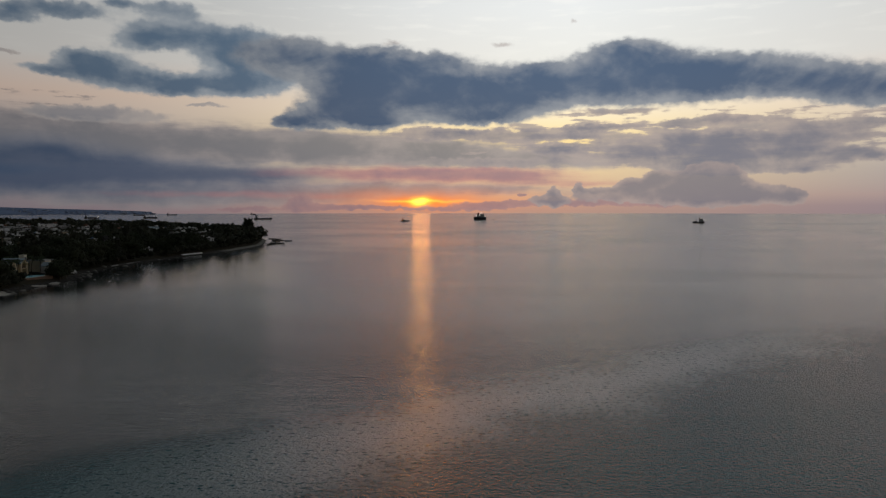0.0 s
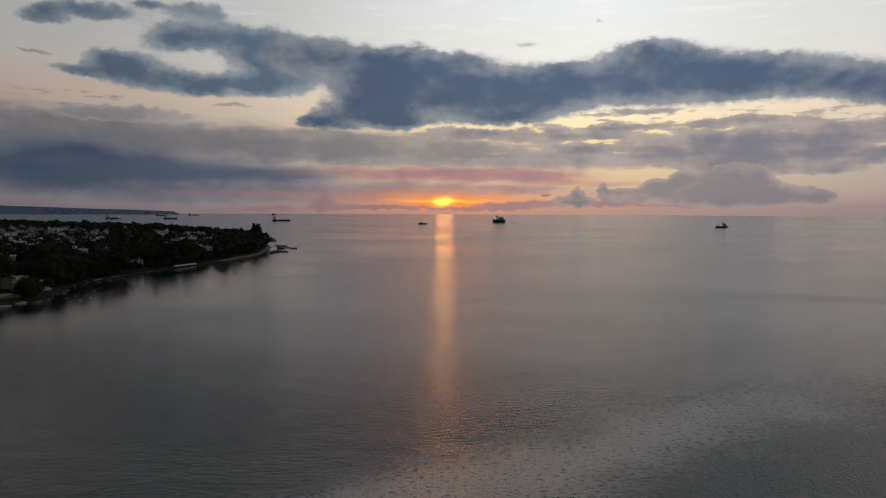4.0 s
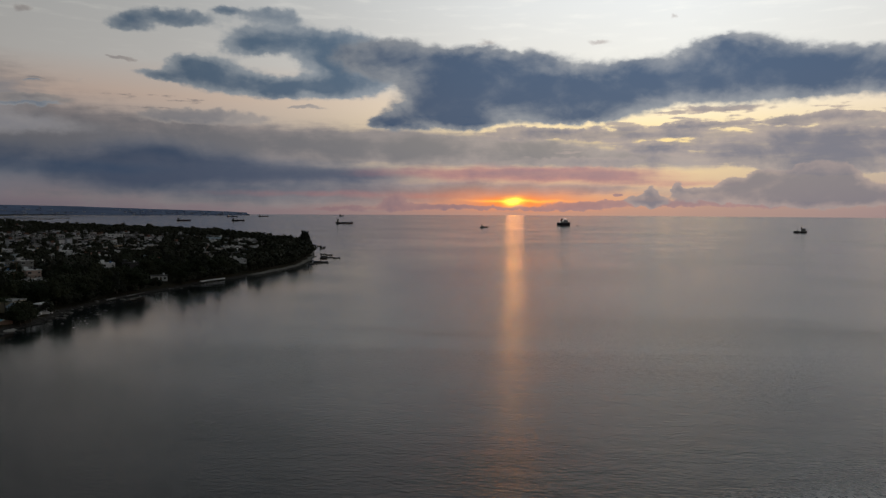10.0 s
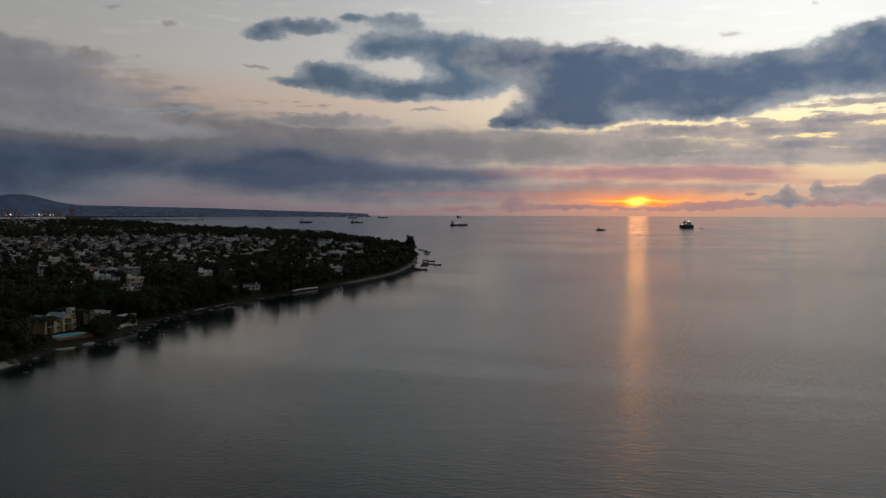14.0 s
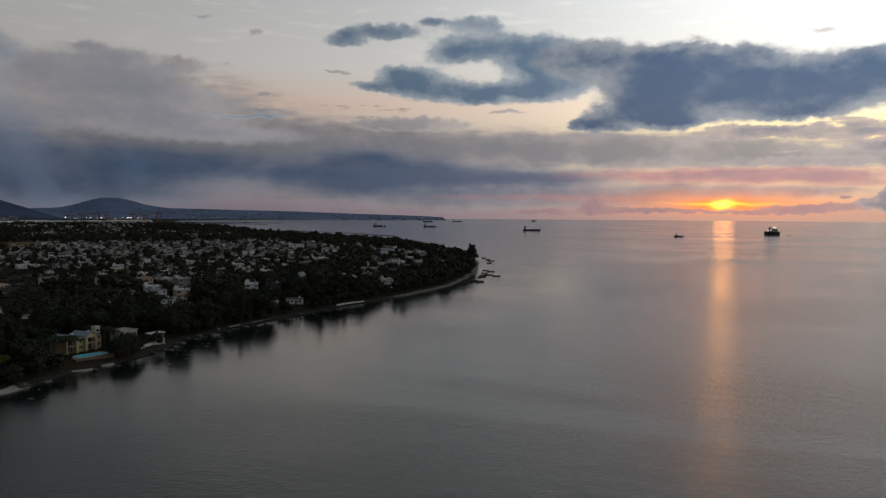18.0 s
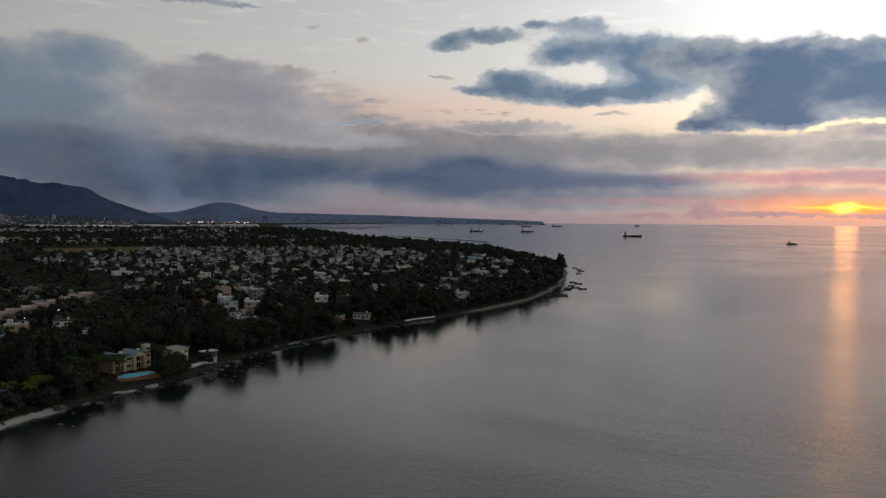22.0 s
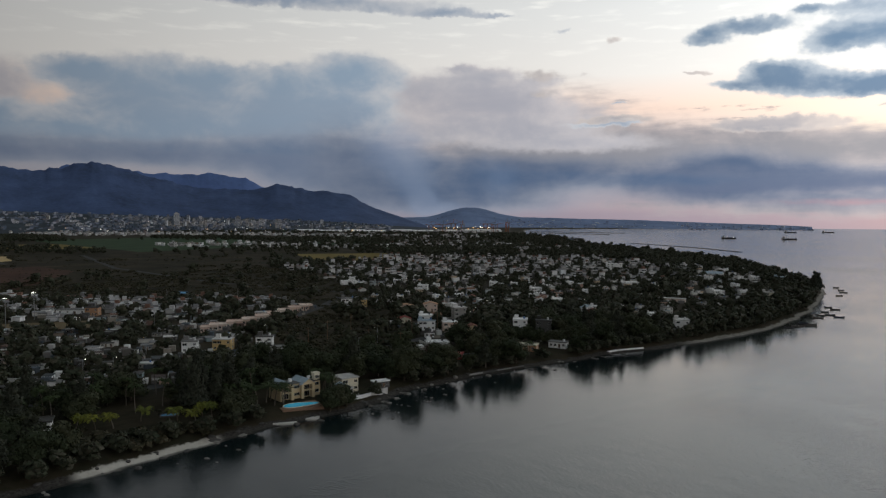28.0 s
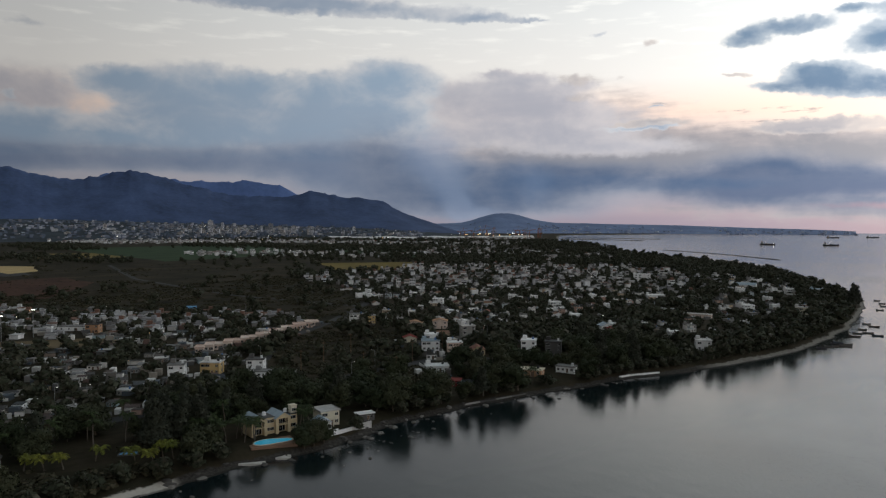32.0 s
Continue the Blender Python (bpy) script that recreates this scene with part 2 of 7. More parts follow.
def sky_world():
    world = bpy.data.worlds.new("evening_sky")
    scene.world = world
    world.use_nodes = True
    t = world.node_tree
    t.nodes.clear()
    way = t.nodes.new("ShaderNodeTexCoord").outputs["Generated"]
    part = t.nodes.new("ShaderNodeSeparateXYZ")
    t.links.new(way, part.inputs[0])
    x, y, z = part.outputs
    az = calc(t, "MULTIPLY", calc(t, "ARCTAN2", calc(t, "MULTIPLY", x, -1.0), y), 180 / math.pi)
    el = calc(t, "MULTIPLY", calc(t, "ARCSINE", z), 180 / math.pi)

    def joined(a, b):
        n = t.nodes.new("ShaderNodeCombineXYZ")
        plug(t, a, n.inputs[0])
        plug(t, b, n.inputs[1])
        return n.outputs[0]

    spot = joined(az, el)
    flat = joined(calc(t, "MULTIPLY", az, 0.7), el)
    n = t.nodes.new("ShaderNodeTexNoise")
    t.links.new(flat, n.inputs["Vector"])
    n.inputs["Scale"].default_value, n.inputs["Detail"].default_value, n.inputs["Roughness"].default_value = 0.42, 6.0, 0.54
    wobble = vec(t, "MULTIPLY", vec(t, "SUBTRACT", n.outputs["Color"], (0.5, 0.5, 0.5)), (3.4, 1.7, 0.0))
    curl = t.nodes.new("ShaderNodeTexNoise")
    t.links.new(flat, curl.inputs["Vector"])
    curl.inputs["Scale"].default_value, curl.inputs["Detail"].default_value, curl.inputs["Roughness"].default_value = 1.9, 4.0, 0.5
    tatter = vec(t, "MULTIPLY", vec(t, "SUBTRACT", curl.outputs["Color"], (0.5, 0.5, 0.5)), (1.0, 0.6, 0.0))
    torn = vec(t, "ADD", spot, vec(t, "MULTIPLY_ADD", wobble, (0.28, 0.24, 0.0), tatter))
    ragged = vec(t, "ADD", vec(t, "ADD", spot, vec(t, "MULTIPLY", wobble, (0.75, 0.6, 0.0))), tatter)
    gentle = vec(t, "ADD", spot, vec(t, "SCALE", wobble))
    gentle.node.inputs[1].links[0].from_node.inputs["Scale"].default_value = 0.45
    fine = calc(t, "SUBTRACT", grain(t, flat, 1.4, 5.0, 0.5), 0.5)
    long = calc(t, "SUBTRACT", grain(t, joined(calc(t, "MULTIPLY", az, 0.16), el), 1.6, 5.0, 0.55), 0.5)

    billow = calc(t, "SUBTRACT", grain(t, flat, 0.34, 5.0, 0.55, 0.4), 0.5)

    lower = vec(t, "ADD", flat, (0.12, -0.38, 0.0))
    emboss = calc(t, "SUBTRACT", grain(t, flat, 0.9, 3.0, 0.5), grain(t, lower, 0.9, 3.0, 0.5))

    def cover(blobs, where):
        total = None
        for a, e, w, h, strength in blobs:
            q = vec(t, "MULTIPLY_ADD", where, (1 / w, 1 / h, 0.0), (-a / w, -e / h, 0.0))
            one = calc(t, "POWER", 0.42, vec(t, "DOT_PRODUCT", q, q, out=1))
            total = calc(t, "MULTIPLY_ADD", one, strength, total if total is not None else 0.0)
        return total

    def layer(under, blobs, where, low, high, edge, core, thick=1.0, speckle=0.35, bars=0.0, inner=0.9, tear=0.4):
        body = cover(blobs, where)
        near = step(t, body, 0.03, 0.24)
        tear_off = calc(t, "MULTIPLY", calc(t, "MULTIPLY_ADD", fine, speckle, calc(t, "MULTIPLY", long, bars)), near)
        d = calc(t, "ADD", tear_off, calc(t, "MULTIPLY_ADD", calc(t, "MULTIPLY", billow, body), tear, body))
        deep = calc(t, "MULTIPLY_ADD", calc(t, "MINIMUM", d, 1.4), 0.56, calc(t, "MULTIPLY_ADD", emboss, -0.3 * inner, calc(t, "MULTIPLY", billow, 1.35 * inner)))
        shade = ramp(t, step(t, deep, low * 0.3, 0.86), [(0.0, edge), (1.0, core)])
        return blend(t, calc(t, "MULTIPLY", step(t, d, low, high), thick), under, shade)

    # the clear sky: warm towards the sun, pale and cool away from it, dim overhead
    up = calc(t, "DIVIDE", calc(t, "ADD", el, 3.0), 93.0, clamp=True)
    at = lambda degrees: (degrees + 3.0) / 93.0  # noqa: E731
    warm = ramp(t, up, [(0.0, lin(148, 124, 120)), (at(0.2), lin(160, 134, 124)), (at(1.6), lin(196, 170, 140)), (at(3.2), lin(212, 190, 152)), (at(5.2), lin(236, 210, 150)),
                        (at(7.5), lin(240, 226, 196)), (at(10.0), lin(222, 221, 214)), (at(15.0), lin(220, 223, 223)), (at(30.0), lin(118, 128, 132)), (1.0, lin(72, 82, 88))])
    cool = ramp(t, up, [(0.0, lin(120, 118, 130)), (at(0.3), lin(136, 126, 137)), (at(1.0), lin(152, 137, 144)), (at(1.5), lin(146, 140, 149)), (at(2.6), lin(146, 145, 155)), (at(5.2), lin(180, 174, 176)),
                        (at(8.0), lin(214, 190, 176)), (at(10.5), lin(207, 204, 200)), (at(15.0), lin(198, 199, 198)), (at(19.0), lin(182, 185, 187)), (at(30.0), lin(128, 136, 142)), (1.0, lin(72, 82, 88))])
    off = calc(t, "DIVIDE", calc(t, "SUBTRACT", az, SUN_AZ - 9.0), 19.0)
    near = calc(t, "POWER", 0.5, calc(t, "MULTIPLY", off, off))
    colour = blend(t, near, cool, warm)
    air = t.nodes.new("ShaderNodeTexSky")
    air.sky_type, air.sun_disc = "NISHITA", False
    air.sun_elevation, air.sun_rotation = radians(2.0), radians(-SUN_AZ)
    colour = blend(t, 0.003, colour, air.outputs[0], "ADD")
    # thin cirrus high up
    high = calc(t, "MULTIPLY", step(t, long, 0.0, 0.25), step(t, el, 9.0, 15.0))
    colour = blend(t, calc(t, "MULTIPLY", high, 0.35), colour, lin(246, 244, 236))
    # layers, from the far ones to the near ones
    colour = layer(colour, VEIL, gentle, 0.08, 0.75, lin(156, 148, 148), lin(116, 117, 124), 0.9, 0.3, 0.9)
    colour = layer(colour, PALE_BANK, ragged, 0.14, 0.7, lin(178, 174, 176), lin(150, 151, 160), 0.92, 0.25, 0.1, 0.8, 0.3)
    colour = layer(colour, MASS, ragged, 0.2, 0.62, lin(178, 180, 184), lin(124, 144, 164), 0.93, 0.25, 0.1, 0.7, 0.3)
    colour = layer(colour, HAZE, gentle, 0.04, 0.8, lin(138, 144, 157), lin(90, 107, 132), 0.9, 0.12, 0.2, 0.4, 0.1)
    colour = layer(colour, INDIGO, gentle, 0.04, 1.1, lin(126, 130, 141), lin(62, 81, 108), 0.86, 0.12, 0.2, 0.4, 0.2)
    colour = layer(colour, MAUVE, gentle, 0.15, 0.9, lin(184, 132, 128), lin(136, 106, 122), 0.82, 0.2, 0.6)
    colour = layer(colour, SMOKE, gentle, 0.1, 0.8, lin(118, 136, 162), lin(132, 146, 170), 0.32, 0.2)
    colour = layer(colour, BROKEN, ragged, 0.42, 0.66, lin(170, 156, 148), lin(128, 126, 134), 0.85, 0.5, 2.4)
    colour = layer(colour, STREAKS, torn, 0.3, 0.58, lin(164, 152, 146), lin(116, 116, 126), 0.92, 0.5, 0.7)
    # the glow round the setting sun
    glow = cover([(SUN_AZ, 0.75, 7.5, 0.85, 0.45), (SUN_AZ, 0.55, 3.0, 0.5, 0.6)], gentle)
    colour = blend(t, glow, colour, lin(255, 140, 58))
    colour = layer(colour, LOW, torn, 0.3, 0.55, lin(158, 126, 126), lin(126, 108, 120), 0.75, 0.6, 0.4, 0.9)
    colour = layer(colour, CUMULUS, torn, 0.32, 0.52, lin(160, 145, 140), lin(118, 115, 122), 0.88, 0.45, 0.0, 0.9)
    colour = layer(colour, OVERHEAD, ragged, 0.24, 0.66, lin(178, 180, 184), lin(124, 138, 156), 0.9, 0.35, 0.3)
    colour = layer(colour, WISPS, ragged, 0.24, 0.6, lin(176, 168, 164), lin(138, 138, 144), 0.85, 0.35, 0.3)
    colour = layer(colour, ARM, ragged, 0.2, 0.6, lin(154, 162, 170), lin(80, 104, 128), 0.95, 0.32, 0.1, 0.8)
    colour = layer(colour, BAND, ragged, 0.2, 0.58, lin(140, 144, 150), lin(62, 83, 110), 0.96, 0.32, 0.1, 0.8)
    # the added deck lies above the visible sky and dims the mirrored light
    colour = layer(colour, UNSEEN_DECK, ragged, 0.1, 0.9, lin(150, 156, 162), lin(84, 94, 102), 0.9, 0.3, 0.2)
    disc = cover([(SUN_AZ, SUN_EL, 0.55, 0.27, 1.15), (SUN_AZ, SUN_EL + 0.05, 2.6, 0.1, 0.26)], gentle)
    colour = blend(t, calc(t, "MINIMUM", disc, 1.0), colour, (3.4, 1.6, 0.16, 1.0))
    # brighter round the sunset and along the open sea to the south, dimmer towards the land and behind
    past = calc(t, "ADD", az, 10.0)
    # the slower southern fade is unseen sky, added brightness to light the house walls
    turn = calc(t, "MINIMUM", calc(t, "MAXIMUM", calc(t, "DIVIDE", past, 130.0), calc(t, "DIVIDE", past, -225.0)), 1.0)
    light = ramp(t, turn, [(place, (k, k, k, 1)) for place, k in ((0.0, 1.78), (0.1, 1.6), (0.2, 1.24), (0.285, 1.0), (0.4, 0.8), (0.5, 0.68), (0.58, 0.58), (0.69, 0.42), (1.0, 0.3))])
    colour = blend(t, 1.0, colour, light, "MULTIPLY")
    back = t.nodes.new("ShaderNodeBackground")
    t.links.new(colour, back.inputs[0])
    back.inputs[1].default_value = 1.0
    t.links.new(back.outputs[0], t.nodes.new("ShaderNodeOutputWorld").inputs[0])


sky_world()
sun = new("sun", bpy.data.lights.new("sun", "SUN"))
sun.data.energy, sun.data.angle, sun.data.color = 0.0015, radians(1.5), (1.0, 0.34, 0.1)
sun.matrix_world = look((0, 0, 0), (math.sin(radians(SUN_AZ)), -math.cos(radians(SUN_AZ)), -math.tan(radians(1.2))))

# ---- materials ----
def stuff_material(name):
    m = bpy.data.materials.new(name)
    m.use_nodes = True
    t = m.node_tree
    return m, t, t.nodes["Principled BSDF"]


def world_place(t):
    return t.nodes.new("ShaderNodeNewGeometry").outputs["Position"]


def bump(t, height, distance, strength=1.0, under=None):
    n = t.nodes.new("ShaderNodeBump")
    n.inputs["Strength"].default_value, n.inputs["Distance"].default_value = strength, distance
    plug(t, height, n.inputs["Height"])
    if under is not None:
        t.links.new(under, n.inputs["Normal"])
    return n.outputs[0]


def sea_material():
    m, t, p = stuff_material("sea_water")
    place = world_place(t)
    p.inputs["IOR"].default_value = 1.33
    # wind lanes: broad patches where the ripples are stronger or weaker
    lanes = grain(t, vec(t, "MULTIPLY", place, (0.5, 1.0, 0.0)), 0.009, 4.0, 0.55, 0.8)
    wind = step(t, lanes, 0.38, 0.68)
    chop = grain(t, vec(t, "MULTIPLY", place, (0.5, 1.0, 0.0)), 1.3, 4.0, 0.6)
    swell = grain(t, vec(t, "MULTIPLY", place, (0.45, 1.0, 0.0)), 0.2, 3.0, 0.5)
    reach = vec(t, "LENGTH", place, out=1)
    t.links.new(calc(t, "MULTIPLY_ADD", wind, 0.05, calc(t, "MULTIPLY_ADD", step(t, reach, 350.0, 1500.0), 0.02, 0.09)), p.inputs["Roughness"])
    # a gust front off the shore: calm water on one side, steep short ripples on the other
    split = t.nodes.new("ShaderNodeSeparateXYZ")
    t.links.new(place, split.inputs[0])
    front = calc(t, "SUBTRACT", calc(t, "MULTIPLY_ADD", split.outputs[0], 0.8, 102.0), split.outputs[1])
    front = calc(t, "MULTIPLY_ADD", calc(t, "SUBTRACT", grain(t, place, 0.03, 4.0, 0.6), 0.5), 40.0, front)
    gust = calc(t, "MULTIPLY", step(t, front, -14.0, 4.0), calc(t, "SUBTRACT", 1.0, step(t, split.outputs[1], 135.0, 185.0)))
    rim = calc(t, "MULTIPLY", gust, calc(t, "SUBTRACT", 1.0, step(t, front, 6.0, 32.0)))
    ripple = grain(t, vec(t, "MULTIPLY", place, (0.8, 1.0, 0.0)), 2.0, 3.0, 0.6)
    # clear water over the deep; a paler base colour paints brighter reflection into the bay
    bay_sheen = calc(t, "MULTIPLY", step(t, split.outputs[1], 140.0, 290.0), step(t, calc(t, "MULTIPLY_ADD", split.outputs[1], 0.08, split.outputs[0]), -105.0, 0.0))
    shoal = calc(t, "SUBTRACT", 1.0, step(t, split.outputs[0], -125.0, -60.0))
    body = blend(t, shoal, (0.012, 0.018, 0.018, 1), (0.008, 0.014, 0.015, 1))
    # teal painted over the gust, where steep ripples would mirror less sky
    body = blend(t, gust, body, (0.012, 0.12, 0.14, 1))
    # white specks painted into the base colour as sparkle along the gust's rim
    glint_flecks = calc(t, "MULTIPLY", calc(t, "MULTIPLY", rim, step(t, split.outputs[0], -50.0, 10.0)), step(t, calc(t, "MULTIPLY_ADD", grain(t, vec(t, "MULTIPLY", place, (0.6, 1.0, 0.0)), 1.6, 4.0, 0.65), 1.0, calc(t, "MULTIPLY", rim, 0.12)), 0.48, 0.56))
    body = blend(t, glint_flecks, body, (0.8, 0.8, 0.78, 1))
    t.links.new(blend(t, bay_sheen, body, (0.205, 0.205, 0.188, 1)), p.inputs["Base Color"])
    # the lee of the shore lies nearly still
    lee = calc(t, "MULTIPLY_ADD", split.outputs[1], -0.12, split.outputs[0])
    far_south = calc(t, "SUBTRACT", 1.0, step(t, split.outputs[1], 150.0, 250.0))
    open_sea = calc(t, "MULTIPLY_ADD", calc(t, "MAXIMUM", step(t, lee, -150.0, 30.0), far_south), 0.8, 0.2)
    low = bump(t, calc(t, "MULTIPLY", swell, open_sea), 0.22)
    mid = bump(t, calc(t, "MULTIPLY", calc(t, "MULTIPLY", chop, open_sea), calc(t, "MULTIPLY_ADD", wind, 0.55, 0.45)), 0.3, 1.0, low)
    n = bump(t, calc(t, "MULTIPLY", ripple, calc(t, "MULTIPLY", gust, 1.2)), 0.5, 1.0, mid)
    t.links.new(n, p.inputs["Normal"])
    return m


def plain_material(name, colour, rough=0.85, spread=0.35, size=0.15, fine=3.0):
    """A matt surface: its colour varied in broad patches and fine grain, with a little relief."""
    m, t, p = stuff_material(name)
    place = world_place(t)
    broad = grain(t, place, size, 4.0, 0.6)
    small = grain(t, place, fine, 5.0, 0.65)
    mixed = calc(t, "MULTIPLY_ADD", broad, 0.65, calc(t, "MULTIPLY", small, 0.35))
    dark = tuple(c * (1 - spread) for c in colour) + (1.0,)
    light = tuple(min(1.0, c * (1 + spread)) for c in colour) + (1.0,)
    t.links.new(ramp(t, mixed, [(0.3, dark), (0.7, light)]), p.inputs["Base Color"])
    p.inputs["Roughness"].default_value = rough
    p.inputs["Specular IOR Level"].default_value = 0.1
    t.links.new(bump(t, small, 0.05, 0.5), p.inputs["Normal"])
    return m


SEA = sea_material()
def ground_material():
    """Dry grass and soil inland; a strip of sand or dark rubble along the water."""
    m, t, p = stuff_material("coastal_ground")
    place = world_place(t)
    part_of = t.nodes.new("ShaderNodeSeparateXYZ")
    t.links.new(place, part_of.inputs[0])
    broad, small = grain(t, place, 0.02, 5.0, 0.6), grain(t, place, 0.25, 6.0, 0.7)
    rows = grain(t, vec(t, "MULTIPLY", place, (1.0, 0.25, 0.0)), 0.06, 5.0, 0.65)
    soil = ramp(t, calc(t, "MULTIPLY_ADD", broad, 0.4, calc(t, "MULTIPLY_ADD", small, 0.25, calc(t, "MULTIPLY", rows, 0.35))), [(0.36, (0.013, 0.013, 0.008, 1)), (0.47, (0.026, 0.024, 0.015, 1)), (0.55, (0.042, 0.034, 0.022, 1)), (0.66, (0.07, 0.052, 0.034, 1))])
    sand = ramp(t, small, [(0.3, (0.34, 0.31, 0.27, 1)), (0.7, (0.55, 0.52, 0.46, 1))])
    grey_sand = ramp(t, small, [(0.3, (0.13, 0.12, 0.105, 1)), (0.7, (0.26, 0.245, 0.215, 1))])
    rubble = ramp(t, grain(t, place, 1.2, 5.0, 0.7), [(0.35, (0.022, 0.02, 0.018, 1)), (0.7, (0.08, 0.074, 0.066, 1))])
    y = part_of.outputs[1]
    stony = calc(t, "MULTIPLY", step(t, y, 236.0, 240.0), calc(t, "SUBTRACT", 1.0, step(t, y, 465.0, 485.0)))
    stony = calc(t, "MAXIMUM", stony, calc(t, "SUBTRACT", 1.0, step(t, y, 198.0, 202.0)))
    edge = blend(t, stony, blend(t, step(t, y, 300.0, 310.0), sand, grey_sand), rubble)
    dry = step(t, calc(t, "MULTIPLY_ADD", small, 1.8, part_of.outputs[2]), 1.8, 2.15)
    wet = step(t, calc(t, "MULTIPLY_ADD", small, 0.25, part_of.outputs[2]), 0.2, 0.45)
    shore = blend(t, wet, blend(t, 0.75, edge, (0.02, 0.02, 0.018, 1)), edge)
    t.links.new(blend(t, dry, shore, soil), p.inputs["Base Color"])
    p.inputs["Roughness"].default_value = 0.95
    p.inputs["Specular IOR Level"].default_value = 0.05
    t.links.new(bump(t, small, 0.15, 0.6), p.inputs["Normal"])
    return m


SCRUB = ground_material()
# distance haze is painted into these forest colours as added blue
HAZED_FOREST = plain_material("hazed_mountain_forest", (0.056, 0.084, 0.165), 0.95, 0.4, 0.006, 0.05)
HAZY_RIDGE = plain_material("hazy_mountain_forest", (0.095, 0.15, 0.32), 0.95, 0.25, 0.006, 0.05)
HAZED_HILL = plain_material("hazed_hill", (0.16, 0.215, 0.35), 0.95, 0.3, 0.006, 0.05)

# ---- plan of the coast, from south to the point and round into the bay ----
COAST = [
    (-118, -1700), (-124, 0), (-127, 150), (-128, 184), (-131, 206), (-135, 228), (-138, 245), (-141, 262), (-141, 284), (-146, 302), (-151, 318), (-152, 345), (-150, 380),
    (-148, 410), (-144, 438), (-139, 462), (-137, 492), (-134, 526), (-139, 572), (-149, 628), (-162, 672), (-178, 722), (-204, 792), (-235, 842), (-300, 925), (-400, 1050),
    (-565, 1215), (-655, 1262), (-850, 1392), (-1180, 1695), (-1465, 1890), (-1750, 2080), (-1950, 2330), (-2200, 2600), (-2450, 2950), (-2350, 3400), (-2150, 3900), (-1950, 4400),
    (-1880, 4640), (-1950, 5400),
]
CENTRE, REACH, LAND = (25.0, 90.0), 4850.0, 3.0


def coast_line():
    pts = [Vector((*p, 0)) for p in COAST]
    fine = []
    for i in range(len(pts) - 1):
        a, b, c, d = pts[max(i - 1, 0)], pts[i], pts[i + 1], pts[min(i + 2, len(pts) - 1)]
        steps = max(2, min(24, int((c - b).length / 6)))
        for k in range(steps):
            s = k / steps
            q = 0.5 * ((2 * b) + (c - a) * s + (2 * a - 5 * b + 4 * c - d) * s * s + (3 * b - a - 3 * c + d) * s ** 3)
            wig = 2.2 * noise.noise((q.x * 0.05, q.y * 0.05, 3.0)) + 1.0 * noise.noise((q.x * 0.16, q.y * 0.16, 7.0))
            fine.append((q.x + wig, q.y + wig * 0.4))
    return np.array(fine)


SHORE = coast_line()
RING = np.vstack([SHORE, [(-7000, 5400), (-7000, -1700)]])


def inland(xs, ys):
    """Metres from the shoreline, positive on land."""
    xs, ys = np.asarray(xs, float), np.asarray(ys, float)
    best = np.full(xs.shape, 1e9)
    inside = np.zeros(xs.shape, bool)
    n = len(RING)
    for i in range(n):
        (ax, ay), (bx, by) = RING[i], RING[(i + 1) % n]
        dx, dy = bx - ax, by - ay
        s = np.clip(((xs - ax) * dx + (ys - ay) * dy) / (dx * dx + dy * dy), 0, 1)
        if i < len(SHORE) - 1:
            best = np.minimum(best, np.hypot(xs - ax - s * dx, ys - ay - s * dy))
        cross = (ay > ys) != (by > ys)
        with np.errstate(divide="ignore", invalid="ignore"):
            inside ^= cross & (xs < dx * (ys - ay) / (dy if dy else 1e-9) + ax)
    return np.where(inside, best, -best)


def land_height(d):
    return np.where(d > 0, LAND * (1 - np.exp(-np.maximum(d, 0) / 5.0)), np.maximum(0.12 * d, -4.0))


def mesh_object(name, verts, faces, material, smooth=True, parent=None):
    me = bpy.data.meshes.new(name)
    me.from_pydata([tuple(v) for v in verts], [], [tuple(f) for f in faces])
    me.materials.append(material)
    if smooth:
        me.polygons.foreach_set("use_smooth", [True] * len(me.polygons))
    me.update()
    ob = new(name, me)
    ob.parent = parent
    return ob


def grid_faces(rows, cols):
    i = np.arange((rows - 1) * (cols - 1))
    r, c = i // (cols - 1), i % (cols - 1)
    a = r * cols + c
    return np.stack([a, a + 1, a + cols + 1, a + cols], 1)


def sea_sheet():
    verts, faces = [(CENTRE[0], CENTRE[1], 0)], []
    rings, count = [60, 140, 300, 600, 1200, 2400, REACH], 160
    for r in rings:
        for k in range(count):
            a = 2 * math.pi * k / count
            verts.append((CENTRE[0] + r * math.cos(a), CENTRE[1] + r * math.sin(a), 0))
    for k in range(count):
        faces.append((0, 1 + k, 1 + (k + 1) % count))
        for j in range(len(rings) - 1):
            a, b = 1 + j * count, 1 + (j + 1) * count
            faces.append((a + k, b + k, b + (k + 1) % count, a + (k + 1) % count))
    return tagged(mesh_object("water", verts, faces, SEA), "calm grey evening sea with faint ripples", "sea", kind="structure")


def graded(parts):
    out = [parts[0][0]]
    for a, b, s in parts:
        out += list(np.linspace(a, b, max(2, int(abs(b - a) / s) + 1))[1:])
    return np.array(out)


